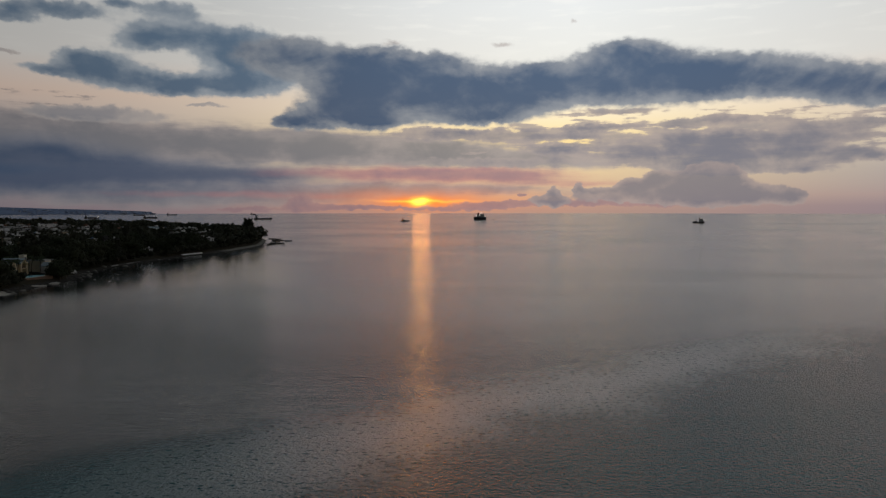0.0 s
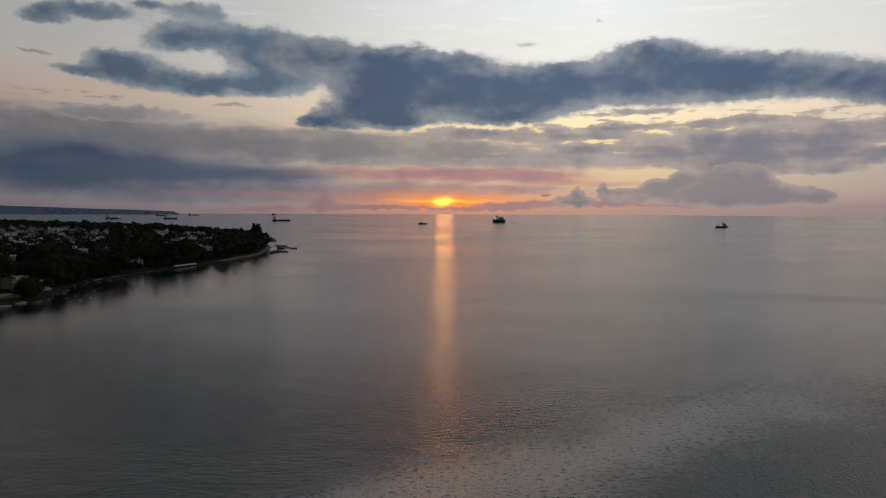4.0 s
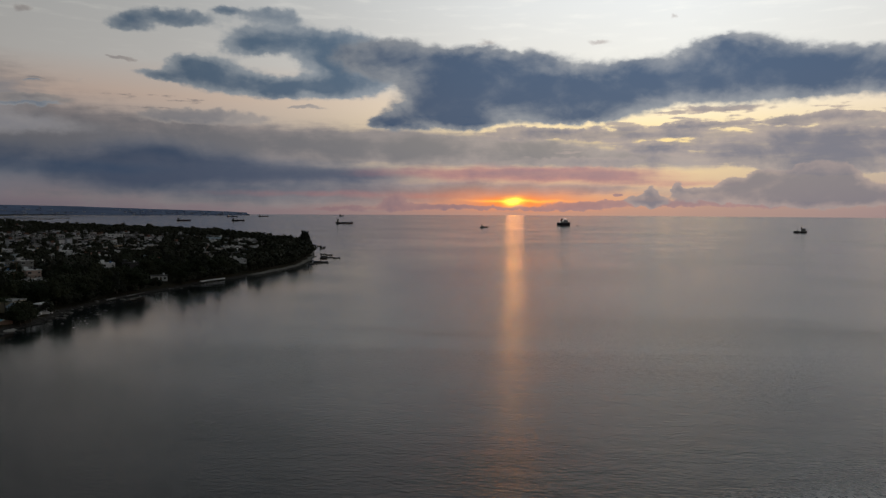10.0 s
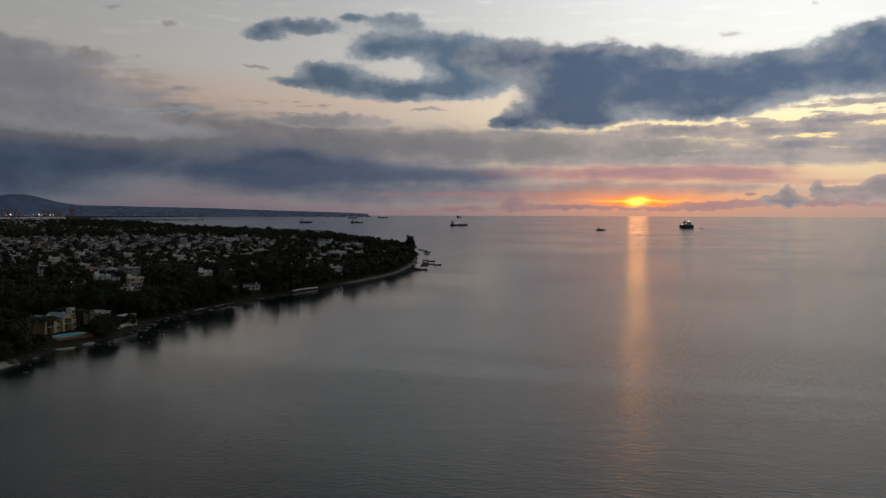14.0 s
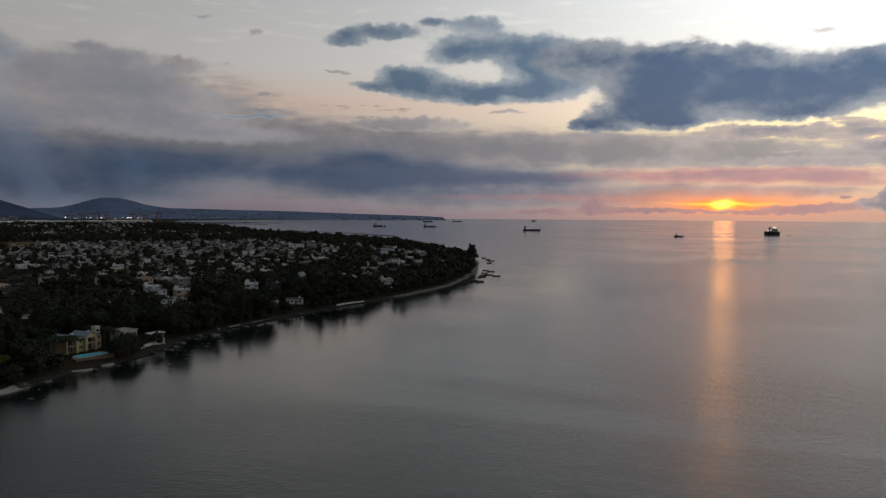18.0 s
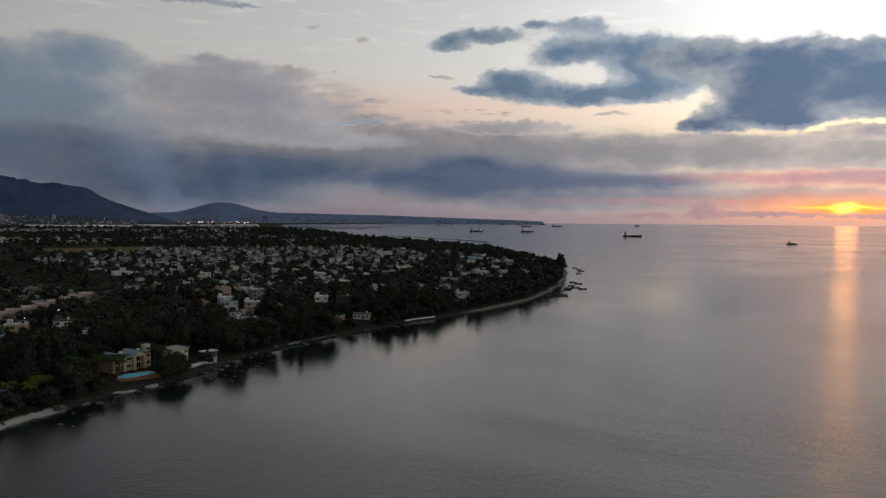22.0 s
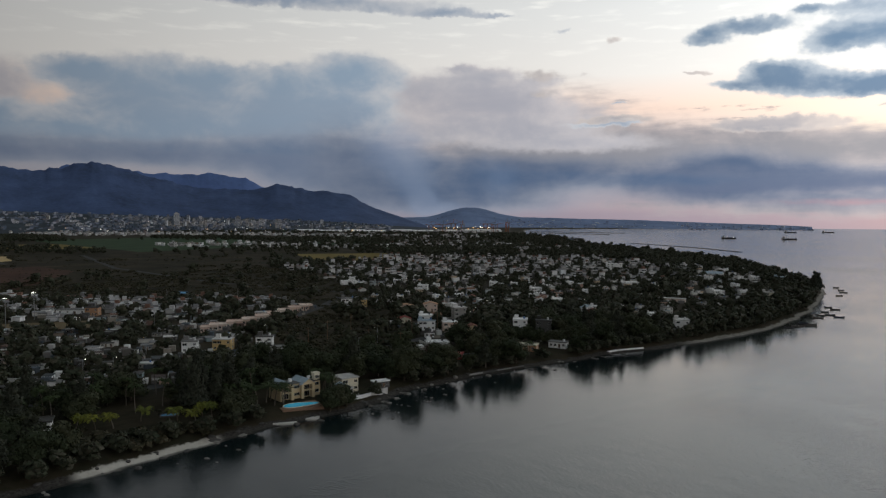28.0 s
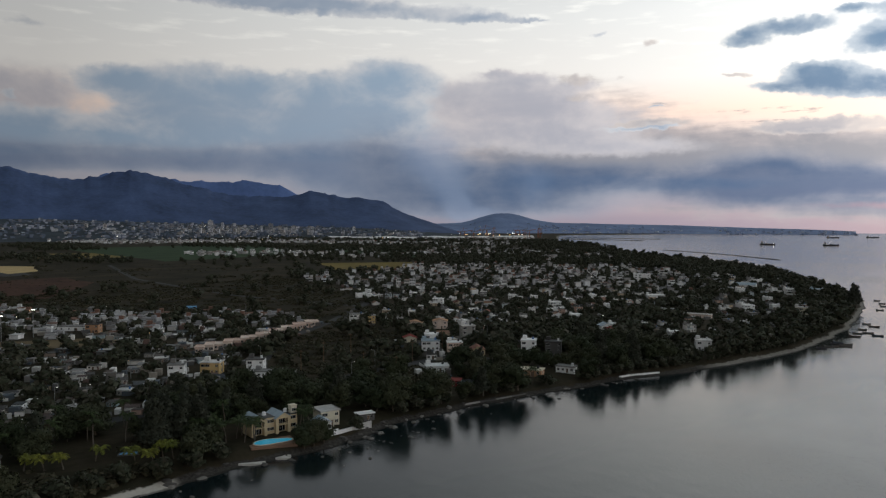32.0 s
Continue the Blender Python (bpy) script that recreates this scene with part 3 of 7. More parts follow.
def ground_sheet():
    xs = graded([(-4850, -2600, 120), (-2600, -900, 25), (-900, -420, 12), (-420, -250, 6), (-250, -110, 2.5), (-110, -90, 10)])
    ys = graded([(-1700, 100, 60), (100, 160, 10), (160, 560, 3), (560, 860, 5), (860, 1500, 12), (1500, 2700, 25), (2700, 4850, 100)])
    gx, gy = np.meshgrid(xs, ys)
    d = inland(gx.ravel(), gy.ravel())
    z = land_height(d)
    bumpy = np.array([noise.noise((x * 0.06, y * 0.06, 0)) for x, y in zip(gx.ravel(), gy.ravel())])
    z = z + np.where((d > 0) & (d < 30), bumpy * 0.25 * np.clip(d / 3, 0, 1), 0)
    verts = np.stack([gx.ravel(), gy.ravel(), z], 1)
    faces = grid_faces(len(ys), len(xs))
    far = np.hypot(verts[:, 0] - CENTRE[0], verts[:, 1] - CENTRE[1]) < REACH - 5
    keep = (d[faces].max(1) > -25) & far[faces].all(1)
    faces = faces[keep]
    used, back = np.unique(faces, return_inverse=True)
    ob = mesh_object("ground", verts[used], back.reshape(faces.shape), SCRUB)
    return tagged(ob, "dark dry grass and bare soil of a coastal plain", "ground", kind="structure")


HILL_HOMES = []


def range_of_hills(name, peaks, distance, foot, material, label, a0, a1, lowest=0.0, sharp=4.0, rough=1.0, eye=65.0, seed=0.0, homes=0):
    """A ridge of hills round the horizon: peaks of (azimuth, elevation, half width) in degrees, with spurs and gullies running down from the crest."""
    cols, rows = int((a1 - a0) * 6), 26
    verts = []
    for r in range(rows):
        s = r / (rows - 1)
        for c in range(cols):
            a = a0 + (a1 - a0) * c / (cols - 1)
            total = sum(max(0.0, (e + 1.0)) ** sharp * math.exp(-sharp * 0.7 * ((a - m) / w) ** 2) for m, e, w in peaks) ** (1 / sharp) - 1.0
            total = max(total, lowest)
            crest = eye + distance * math.tan(radians(total))
            jag = 0.07 * noise.noise((a * 0.9, seed, 0)) + 0.04 * noise.noise((a * 2.7, seed, 5)) + 0.015 * noise.noise((a * 7.0, seed, 2))
            crest *= 1 + rough * jag * s ** 5
            spur = noise.noise((a * 0.5 + 0.8 * s, s * 2.0, seed + 9)) * 0.5 + 0.12 * noise.noise((a * 1.6 - s, s * 4.0, seed + 4))
            lift = s ** 1.35 * (1 + 0.45 * rough * spur * s * (1 - s) * 4 * 0.6)
            d = foot + (distance - foot) * s + 60 * spur * (1 - s)
            th = radians(a)
            verts.append((44 - d * math.sin(th), 183 + d * math.cos(th), 1.5 + (crest - 1.5) * lift))
    rng = random.Random(int(seed) + 2)
    for _ in range(homes):
        HILL_HOMES.append(verts[rng.randrange(1, 20) * cols + rng.randrange(cols)])
    return tagged(mesh_object(name, verts, grid_faces(rows, cols), material), label, "mountains", kind="structure")


sea_sheet()
ground_sheet()
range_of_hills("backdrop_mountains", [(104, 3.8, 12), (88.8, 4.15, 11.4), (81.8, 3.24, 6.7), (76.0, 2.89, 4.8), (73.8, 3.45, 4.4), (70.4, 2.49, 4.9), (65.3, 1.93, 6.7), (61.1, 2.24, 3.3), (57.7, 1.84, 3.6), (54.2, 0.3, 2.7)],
               4350, 3500, HAZED_FOREST, "dark forested mountain ridge in haze-blue behind the town", 49, 112, lowest=-0.82, sharp=6.0, rough=0.8)
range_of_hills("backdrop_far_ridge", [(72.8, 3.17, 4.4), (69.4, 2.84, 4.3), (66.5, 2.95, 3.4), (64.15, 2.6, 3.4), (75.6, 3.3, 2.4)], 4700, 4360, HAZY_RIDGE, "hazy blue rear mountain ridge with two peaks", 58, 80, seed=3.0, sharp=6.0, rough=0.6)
range_of_hills("backdrop_hill", [(51.4, -0.1, 5.0), (47.0, 0.66, 3.0), (43.7, -0.05, 5.4)], 4700, 4100, HAZED_HILL, "low hazy blue hill behind the port", 36, 60, lowest=-0.8, seed=5.0, rough=0.4, homes=60)


def slope_height(azimuth, distance):
    """The rise of the land under the town towards the foot of the mountains, in metres."""
    top = float(np.interp(azimuth, (49, 53, 58, 64, 69, 80, 112), (0, 14, 34, 44, 54, 76, 80)))
    return LAND + top * max(0.0, min(1.0, (distance - 2750) / 850)) ** 1.2


def town_slope():
    az, far = np.linspace(47, 112, 200), np.linspace(2700, 3620, 24)
    verts = []
    for d in far:
        for a in az:
            th = radians(a)
            lift = slope_height(a, d) + 2.5 * noise.noise((a * 0.8, d * 0.006, 2.0)) * (d > 2800)
            verts.append((44 - d * math.sin(th), 183 + d * math.cos(th), lift + 0.2))
    # the slope's green is shifted towards blue as painted haze
    soil = plain_material("town_slope_hazed_green", (0.04, 0.05, 0.06), 0.95, 0.5, 0.012, 0.1)
    tagged(mesh_object("backdrop_town_slope", verts, grid_faces(len(far), len(az)), soil), "dark hazed green slope under the distant town", "hillside", kind="structure")


town_slope()


# ---- kit: meshes, parts and the paints of the houses ----
def varied(name, shades, rough=0.8, metal=0.0, size=0.3, fine=4.0, dirt=0.35, per_island=False):
    """Paint that differs from object to object (or island to island), weathered in streaks and spots."""
    m, t, p = stuff_material(name)
    if per_island:
        chance = t.nodes.new("ShaderNodeNewGeometry").outputs["Random Per Island"]
    else:
        chance = t.nodes.new("ShaderNodeObjectInfo").outputs["Random"]
    n = len(shades)
    picked = ramp(t, chance, [(i / n, (*c, 1.0)) for i, c in enumerate(shades)])
    picked.node.color_ramp.interpolation = "CONSTANT"
    place = world_place(t)
    broad = grain(t, vec(t, "MULTIPLY", place, (1.0, 1.0, 0.5)), size, 5.0, 0.65)
    small = grain(t, place, fine, 4.0, 0.6)
    wear = calc(t, "MULTIPLY", step(t, calc(t, "MULTIPLY_ADD", small, 0.4, broad), 0.55, 0.95), dirt)
    t.links.new(blend(t, wear, picked, (0.09, 0.085, 0.08, 1)), p.inputs["Base Color"])
    p.inputs["Roughness"].default_value, p.inputs["Metallic"].default_value = rough, metal
    p.inputs["Specular IOR Level"].default_value = 0.15
    t.links.new(bump(t, small, 0.02, 0.4), p.inputs["Normal"])
    return m


PLASTER = varied("painted_plaster", [(0.8, 0.8, 0.8), (0.42, 0.41, 0.4), (0.82, 0.82, 0.81), (0.26, 0.255, 0.25), (0.8, 0.8, 0.79), (0.14, 0.135, 0.13), (0.6, 0.48, 0.34), (0.5, 0.56, 0.58), (0.76, 0.74, 0.7), (0.6, 0.4, 0.32)])
POOR = varied("bare_block_wall", [(0.16, 0.155, 0.145), (0.12, 0.115, 0.105), (0.3, 0.29, 0.27), (0.24, 0.19, 0.15), (0.7, 0.69, 0.66), (0.09, 0.088, 0.085), (0.3, 0.38, 0.4), (0.6, 0.58, 0.54)])
SLAB = varied("roof_concrete", [(0.2, 0.198, 0.19), (0.1, 0.098, 0.095), (0.48, 0.47, 0.45), (0.06, 0.058, 0.056), (0.3, 0.29, 0.28), (0.62, 0.61, 0.59)], dirt=0.45)
TIN = varied("sheet_roof", [(0.04, 0.04, 0.04), (0.07, 0.067, 0.063), (0.025, 0.023, 0.021), (0.06, 0.036, 0.03), (0.2, 0.2, 0.2), (0.035, 0.045, 0.05)], 0.55, 0.0, dirt=0.5)
TILE_ROOF = varied("clay_roof", [(0.22, 0.09, 0.06), (0.2, 0.11, 0.075), (0.26, 0.15, 0.1), (0.15, 0.06, 0.045)])
CREAM = varied("cream_render", [(0.6, 0.48, 0.3)], dirt=0.25)
CREAM_PALE = varied("pale_cream_render", [(0.64, 0.59, 0.46)], dirt=0.25)
YELLOW = varied("yellow_render", [(0.55, 0.39, 0.18)], dirt=0.2)
ORANGE = varied("orange_render", [(0.42, 0.24, 0.14)], dirt=0.25)
PINK = varied("faded_pink_render", [(0.7, 0.56, 0.48), (0.74, 0.62, 0.54), (0.66, 0.5, 0.42)], dirt=0.3)
WHITE = varied("white_render", [(0.8, 0.8, 0.79)], dirt=0.2)
RED = varied("red_paint", [(0.24, 0.05, 0.04)], dirt=0.25)
BLUE = varied("blue_paint", [(0.12, 0.3, 0.5)], dirt=0.2)
STEEL_ROOF = varied("blue_grey_sheet_roof", [(0.34, 0.42, 0.48)], 0.5, dirt=0.3)
FRAME = varied("window_frame_paint", [(0.6, 0.6, 0.58)])
WOOD = varied("weathered_wood", [(0.16, 0.1, 0.06), (0.2, 0.13, 0.08), (0.12, 0.08, 0.055)])
IRON = varied("dark_iron", [(0.06, 0.06, 0.065)], 0.5, 0.6)
GREY_METAL = varied("galvanised_steel", [(0.32, 0.33, 0.34)], 0.45, 0.7)
TANK = varied("water_tank_plastic", [(0.7, 0.7, 0.7), (0.03, 0.03, 0.035), (0.1, 0.2, 0.4)], 0.5)
STONE = varied("shore_rock", [(0.1, 0.095, 0.085), (0.06, 0.058, 0.055), (0.2, 0.19, 0.17), (0.08, 0.075, 0.07)], 0.9)
HULL = varied("ship_hull_paint", [(0.03, 0.032, 0.04)], 0.5)
RUST = varied("red_oxide_paint", [(0.2, 0.05, 0.035)], 0.6)
DECKHOUSE = varied("ship_white_paint", [(0.5, 0.5, 0.5)], 0.5)


def glass_material():
    m, t, p = stuff_material("window_glass")
    p.inputs["Base Color"].default_value = (0.012, 0.014, 0.016, 1)
    p.inputs["Roughness"].default_value = 0.12
    return m


def glow_material(name, colour, strength):
    m, t, p = stuff_material(name)
    p.inputs["Base Color"].default_value = (*colour, 1)
    p.inputs["Emission Color"].default_value = (*colour, 1)
    p.inputs["Emission Strength"].default_value = strength
    return m


def pool_material():
    m, t, p = stuff_material("pool_water")
    place = world_place(t)
    ripple = grain(t, place, 1.6, 4.0, 0.6)
    t.links.new(ramp(t, ripple, [(0.3, (0.03, 0.33, 0.5, 1)), (0.7, (0.07, 0.48, 0.66, 1))]), p.inputs["Base Color"])
    p.inputs["Roughness"].default_value = 0.12
    # faint emission brightens the water itself; no pool lamp is built
    p.inputs["Emission Color"].default_value = (0.05, 0.45, 0.7, 1)
    p.inputs["Emission Strength"].default_value = 0.12
    t.links.new(bump(t, ripple, 0.03, 0.5), p.inputs["Normal"])
    return m


GLASS = glass_material()
COLD_LIGHT = glow_material("white_lamp_light", (1.0, 0.95, 0.86), 4.0)
WARM_LIGHT = glow_material("sodium_lamp_light", (1.0, 0.6, 0.22), 3.0)
POOL = pool_material()


def box(bm, x0, y0, z0, x1, y1, z1, mat=0, turn=0.0):
    """A box from one corner to the other, turned about z round its own middle."""
    m = Matrix.LocRotScale(((x0 + x1) / 2, (y0 + y1) / 2, (z0 + z1) / 2), Euler((0, 0, turn)), (abs(x1 - x0), abs(y1 - y0), abs(z1 - z0)))
    made = bmesh.ops.create_cube(bm, size=1.0, matrix=m)
    for f in {f for v in made["verts"] for f in v.link_faces}:
        f.material_index = mat
    return made["verts"]


def rod(bm, a, b, r0, r1=None, sides=8, mat=0):
    a, b = Vector(a), Vector(b)
    turn = (b - a).to_track_quat("Z", "Y").to_matrix().to_4x4()
    made = bmesh.ops.create_cone(bm, cap_ends=True, segments=sides, radius1=r0, radius2=r0 if r1 is None else r1, depth=(b - a).length, matrix=Matrix.Translation((a + b) / 2) @ turn)
    for f in {f for v in made["verts"] for f in v.link_faces}:
        f.material_index = mat


def gable(bm, x0, y0, x1, y1, z, rise, over=0.4, thick=0.14, mat=0):
    """A pitched roof with its ridge along y: two sloping slabs."""
    mid = (x0 + x1) / 2
    for side, xe in ((-1, x0 - over), (1, x1 + over)):
        slope = rise / (mid - x0)
        ze = z - over * slope
        ring = [(xe, y0 - over, ze), (mid, y0 - over, z + rise), (mid, y1 + over, z + rise), (xe, y1 + over, ze)]
        low = [bm.verts.new(v) for v in ring]
        top = [bm.verts.new((v[0], v[1], v[2] + thick)) for v in ring]
        quads = [low[::-1], top] + [[low[i], low[(i + 1) % 4], top[(i + 1) % 4], top[i]] for i in range(4)]
        for q in quads:
            bm.faces.new(q).material_index = mat
    bmesh.ops.recalc_face_normals(bm, faces=bm.faces[:])


def gable_end(bm, x0, x1, y, z, rise, thick=0.2):
    mid = (x0 + x1) / 2
    front = [bm.verts.new(v) for v in ((x0, y, z), (x1, y, z), (mid, y, z + rise))]
    rear = [bm.verts.new((v.co.x, y + thick, v.co.z)) for v in front]
    bm.faces.new(front), bm.faces.new(rear[::-1])
    for i in range(3):
        bm.faces.new((front[i], rear[i], rear[(i + 1) % 3], front[(i + 1) % 3]))
    bmesh.ops.recalc_face_normals(bm, faces=bm.faces[:])


def part(name, bm, material, parent, label="", smooth=False):
    """Links a bmesh as one mesh object under a thing or under a part."""
    me = bpy.data.meshes.new(name)
    bm.to_mesh(me)
    bm.free()
    for m in material if isinstance(material, (list, tuple)) else (material,):
        me.materials.append(m)
    if smooth:
        me.polygons.foreach_set("use_smooth", [True] * len(me.polygons))
    ob = new(name, me)
    ob.parent = parent
    if label:
        ob["label"] = label
    return ob


def boxes(name, items, material, parent, label=""):
    bm = bmesh.new()
    for b in items:
        box(bm, *b)
    return part(name, bm, material, parent, label)


def shared(ob, name, parent, x, y, z, turn=0.0):
    """Another object on the same mesh, as a part of the same thing."""
    o = new(name, ob.data)
    o.parent = parent
    o.matrix_basis = pose(x, y, z, 0, 0, turn)
    return o


def spare(ob):
    """Removes a pattern thing once its copies stand."""
    for o in (*ob.children_recursive, ob):
        bpy.data.objects.remove(o)


def window_mesh(w=1.3, h=1.2):
    """A window for a wall facing -y: one frame with two dark panes set back in it, and a sill edge."""
    bm = bmesh.new()
    box(bm, -w / 2, -0.07, 0, 0, 0.07, h)
    box(bm, 0, -0.07, 0, w / 2, 0.07, h)
    bmesh.ops.remove_doubles(bm, verts=bm.verts[:], dist=0.001)
    inner = [f for f in bm.faces if abs(f.calc_center_median().x) < 0.01 and abs(f.normal.x) > 0.9]
    bmesh.ops.delete(bm, geom=inner, context="FACES_ONLY")
    front = [f for f in bm.faces if f.normal.y < -0.9]
    bmesh.ops.inset_individual(bm, faces=front, thickness=0.08, depth=-0.06)
    for f in front:
        f.material_index = 1
    me = bpy.data.meshes.new("window")
    bm.to_mesh(me)
    bm.free()
    me.materials.append(FRAME), me.materials.append(GLASS)
    return me


def door_mesh(w=1.2, h=2.2):
    bm = bmesh.new()
    box(bm, -w / 2, -0.07, 0, w / 2, 0.07, h)
    front = [f for f in bm.faces if f.normal.y < -0.9]
    bmesh.ops.inset_individual(bm, faces=front, thickness=0.1, depth=-0.05)
    for f in front:
        f.material_index = 1
    me = bpy.data.meshes.new("door")
    bm.to_mesh(me)
    bm.free()
    me.materials.append(FRAME), me.materials.append(WOOD)
    return me


WINDOW, WIDE_WINDOW, DOOR = window_mesh(), window_mesh(2.2, 1.3), door_mesh()


def set_in(mesh, name, parent, x, y, z, turn=0.0):
    o = new(name, mesh)
    o.parent = parent
    o.matrix_basis = pose(x, y, z, 0, 0, turn)
    return o


# ---- houses ----
def thing(name, label, category, group="", m=None):
    e = new(name)
    e.empty_display_size = 0.5
    if m is not None:
        e.matrix_basis = m
    return tagged(e, label, category, group)


def flat_house(name, label, w, d, storeys, paint=None, roof=None, group="houses of the town", tank=True, balcony=False, stair=True):
    """A concrete house under a flat slab: walls, slab, door, windows, water tank; the front faces -y."""
    paint, roof = paint or PLASTER, roof or SLAB
    e = thing(name, label, "house", group)
    h = 3.0 * storeys
    bm = bmesh.new()
    box(bm, -w / 2, -d / 2, -0.6, w / 2, d / 2, h)
    if storeys > 1:
        box(bm, -w / 2 - 0.08, -d / 2 - 0.08, 2.95, w / 2 + 0.08, d / 2 + 0.08, 3.15)
    part("wall", bm, paint, e)
    bm = bmesh.new()
    box(bm, -w / 2 - 0.4, -d / 2 - 0.4, h, w / 2 + 0.4, d / 2 + 0.4, h + 0.18)
    for b in ((-w / 2 - 0.4, -d / 2 - 0.4, w / 2 + 0.4, -d / 2 - 0.25), (-w / 2 - 0.4, d / 2 + 0.25, w / 2 + 0.4, d / 2 + 0.4), (-w / 2 - 0.4, -d / 2 - 0.25, -w / 2 - 0.25, d / 2 + 0.25), (w / 2 + 0.25, -d / 2 - 0.25, w / 2 + 0.4, d / 2 + 0.25)):
        box(bm, b[0], b[1], h + 0.18, b[2], b[3], h + 0.5)
    if stair:
        box(bm, -w / 2 + 0.4, d / 2 - 2.6, h + 0.18, -w / 2 + 2.9, d / 2 - 0.3, h + 2.3)
    part("roof", bm, roof, e)
    set_in(DOOR, "door", e, w * 0.12, -d / 2, 0.0)
    for s in range(storeys):
        z = 1.0 + 3.0 * s
        for x in ((-0.3, 0.34) if w < 10 else (-0.36, -0.12, 0.36)):
            set_in(WIDE_WINDOW if s and x < 0 else WINDOW, "window", e, x * w, -d / 2, z)
        set_in(WINDOW, "window", e, w / 2, 0.0, z, 90)
        if w >= 9:
            set_in(WINDOW, "window", e, -w / 2, -d * 0.1, z, -90)
    if tank:
        bm = bmesh.new()
        rod(bm, (w * 0.28, d * 0.2, h + 0.18), (w * 0.28, d * 0.2, h + 1.5), 0.65, 0.6, 10)
        part("water_tank", bm, TANK, e)
    if balcony and storeys > 1:
        bm = bmesh.new()
        box(bm, -w * 0.45, -d / 2 - 1.5, 3.0, w * 0.1, -d / 2 - 0.1, 3.18)
        box(bm, -w * 0.45, -d / 2 - 1.5, 3.18, w * 0.1, -d / 2 - 1.4, 4.1)
        box(bm, -w * 0.45, -d / 2 - 1.5, -0.5, -w * 0.45 + 0.25, -d / 2 - 1.25, 3.0)
        box(bm, w * 0.1 - 0.25, -d / 2 - 1.5, -0.5, w * 0.1, -d / 2 - 1.25, 3.0)
        part("balcony", bm, paint, e)
    return e


def sheet_house(name, label, w, d, paint=None, group="low houses of the settlement", roof=None):
    """A low block house under corrugated sheets with a slight fall."""
    e = thing(name, label, "house", group)
    bm = bmesh.new()
    box(bm, -w / 2, -d / 2, -0.5, w / 2, d / 2, 2.6)
    part("wall", bm, paint or POOR, e)
    bm = bmesh.new()
    n = int(w / 0.45)
    rows = []
    for i in range(n + 1):
        x, lift = -w / 2 - 0.3 + (w + 0.6) * i / n, 0.07 * (i % 2)
        rows.append([bm.verts.new((x, yy, 2.64 + dz + lift + 0.06 * (yy + d / 2))) for yy, dz in ((-d / 2 - 0.4, 0.0), (d / 2 + 0.3, 0.0), (d / 2 + 0.3, 0.05), (-d / 2 - 0.4, 0.05))])
    for a, b in zip(rows, rows[1:]):
        for k in range(4):
            bm.faces.new((a[k], a[(k + 1) % 4], b[(k + 1) % 4], b[k]))
    bm.faces.new(rows[0][::-1]), bm.faces.new(rows[-1])
    bmesh.ops.recalc_face_normals(bm, faces=bm.faces[:])
    part("roof", bm, roof or TIN, e)
    set_in(DOOR, "door", e, -w * 0.1, -d / 2, 0.0)
    for x in (-0.34, 0.28):
        set_in(WINDOW, "window", e, x * w, -d / 2, 1.0)
    set_in(WINDOW, "window", e, w / 2, 0.0, 1.0, 90)
    return e


def gable_house(name, label, w, d, storeys, paint, roof, rise=1.8, group="houses of the town"):
    e = thing(name, label, "house", group)
    h = 2.9 * storeys
    bm = bmesh.new()
    box(bm, -w / 2, -d / 2, -0.6, w / 2, d / 2, h)
    gable_end(bm, -w / 2, w / 2, -d / 2, h, rise)
    gable_end(bm, -w / 2, w / 2, d / 2 - 0.2, h, rise)
    part("wall", bm, paint, e)
    bm = bmesh.new()
    gable(bm, -w / 2, -d / 2, w / 2, d / 2, h, rise)
    part("roof", bm, roof, e)
    set_in(DOOR, "door", e, w * 0.12, -d / 2, 0.0)
    for s in range(storeys):
        for x in (-0.3, 0.34):
            set_in(WINDOW, "window", e, x * w, -d / 2, 1.0 + 2.9 * s)
        set_in(WINDOW, "window", e, w / 2, -d * 0.2, 1.0 + 2.9 * s, 90)
        set_in(WINDOW, "window", e, w / 2, d * 0.25, 1.0 + 2.9 * s, 90)
    return e


BUILT = []  # x, y, radius of every footprint, so that trees keep clear


def put(pattern, x, y, turn, radius=6.0, z=LAND, clear=True):
    if clear:
        BUILT.append((x, y, radius))
    return copy_thing(pattern, pose(x, y, z, 0, 0, turn))


def inside(x, y, ring):
    hit = False
    for i in range(len(ring)):
        (ax, ay), (bx, by) = ring[i], ring[(i + 1) % len(ring)]
        if (ay > y) != (by > y) and x < (bx - ax) * (y - ay) / (by - ay) + ax:
            hit = not hit
    return hit


def free(x, y, r):
    return all((x - a) ** 2 + (y - b) ** 2 > (r + c) ** 2 for a, b, c in BUILT)


def scatter(ring, gap, jitter, seed, turn=0.0):
    """Places on a slightly disordered street grid inside a ring."""
    rng = random.Random(seed)
    xs, ys = [p[0] for p in ring], [p[1] for p in ring]
    cx, cy, reach = (min(xs) + max(xs)) / 2, (min(ys) + max(ys)) / 2, max(max(xs) - min(xs), max(ys) - min(ys))
    c, s = math.cos(radians(turn)), math.sin(radians(turn))
    n = int(reach / gap) + 1
    out = []
    for i in range(-n, n + 1):
        for j in range(-n, n + 1):
            u, v = i * gap + rng.uniform(-jitter, jitter), j * gap * 1.15 + rng.uniform(-jitter, jitter)
            x, y = cx + u * c - v * s, cy + u * s + v * c
            if inside(x, y, ring):
                out.append((x, y))
    return out


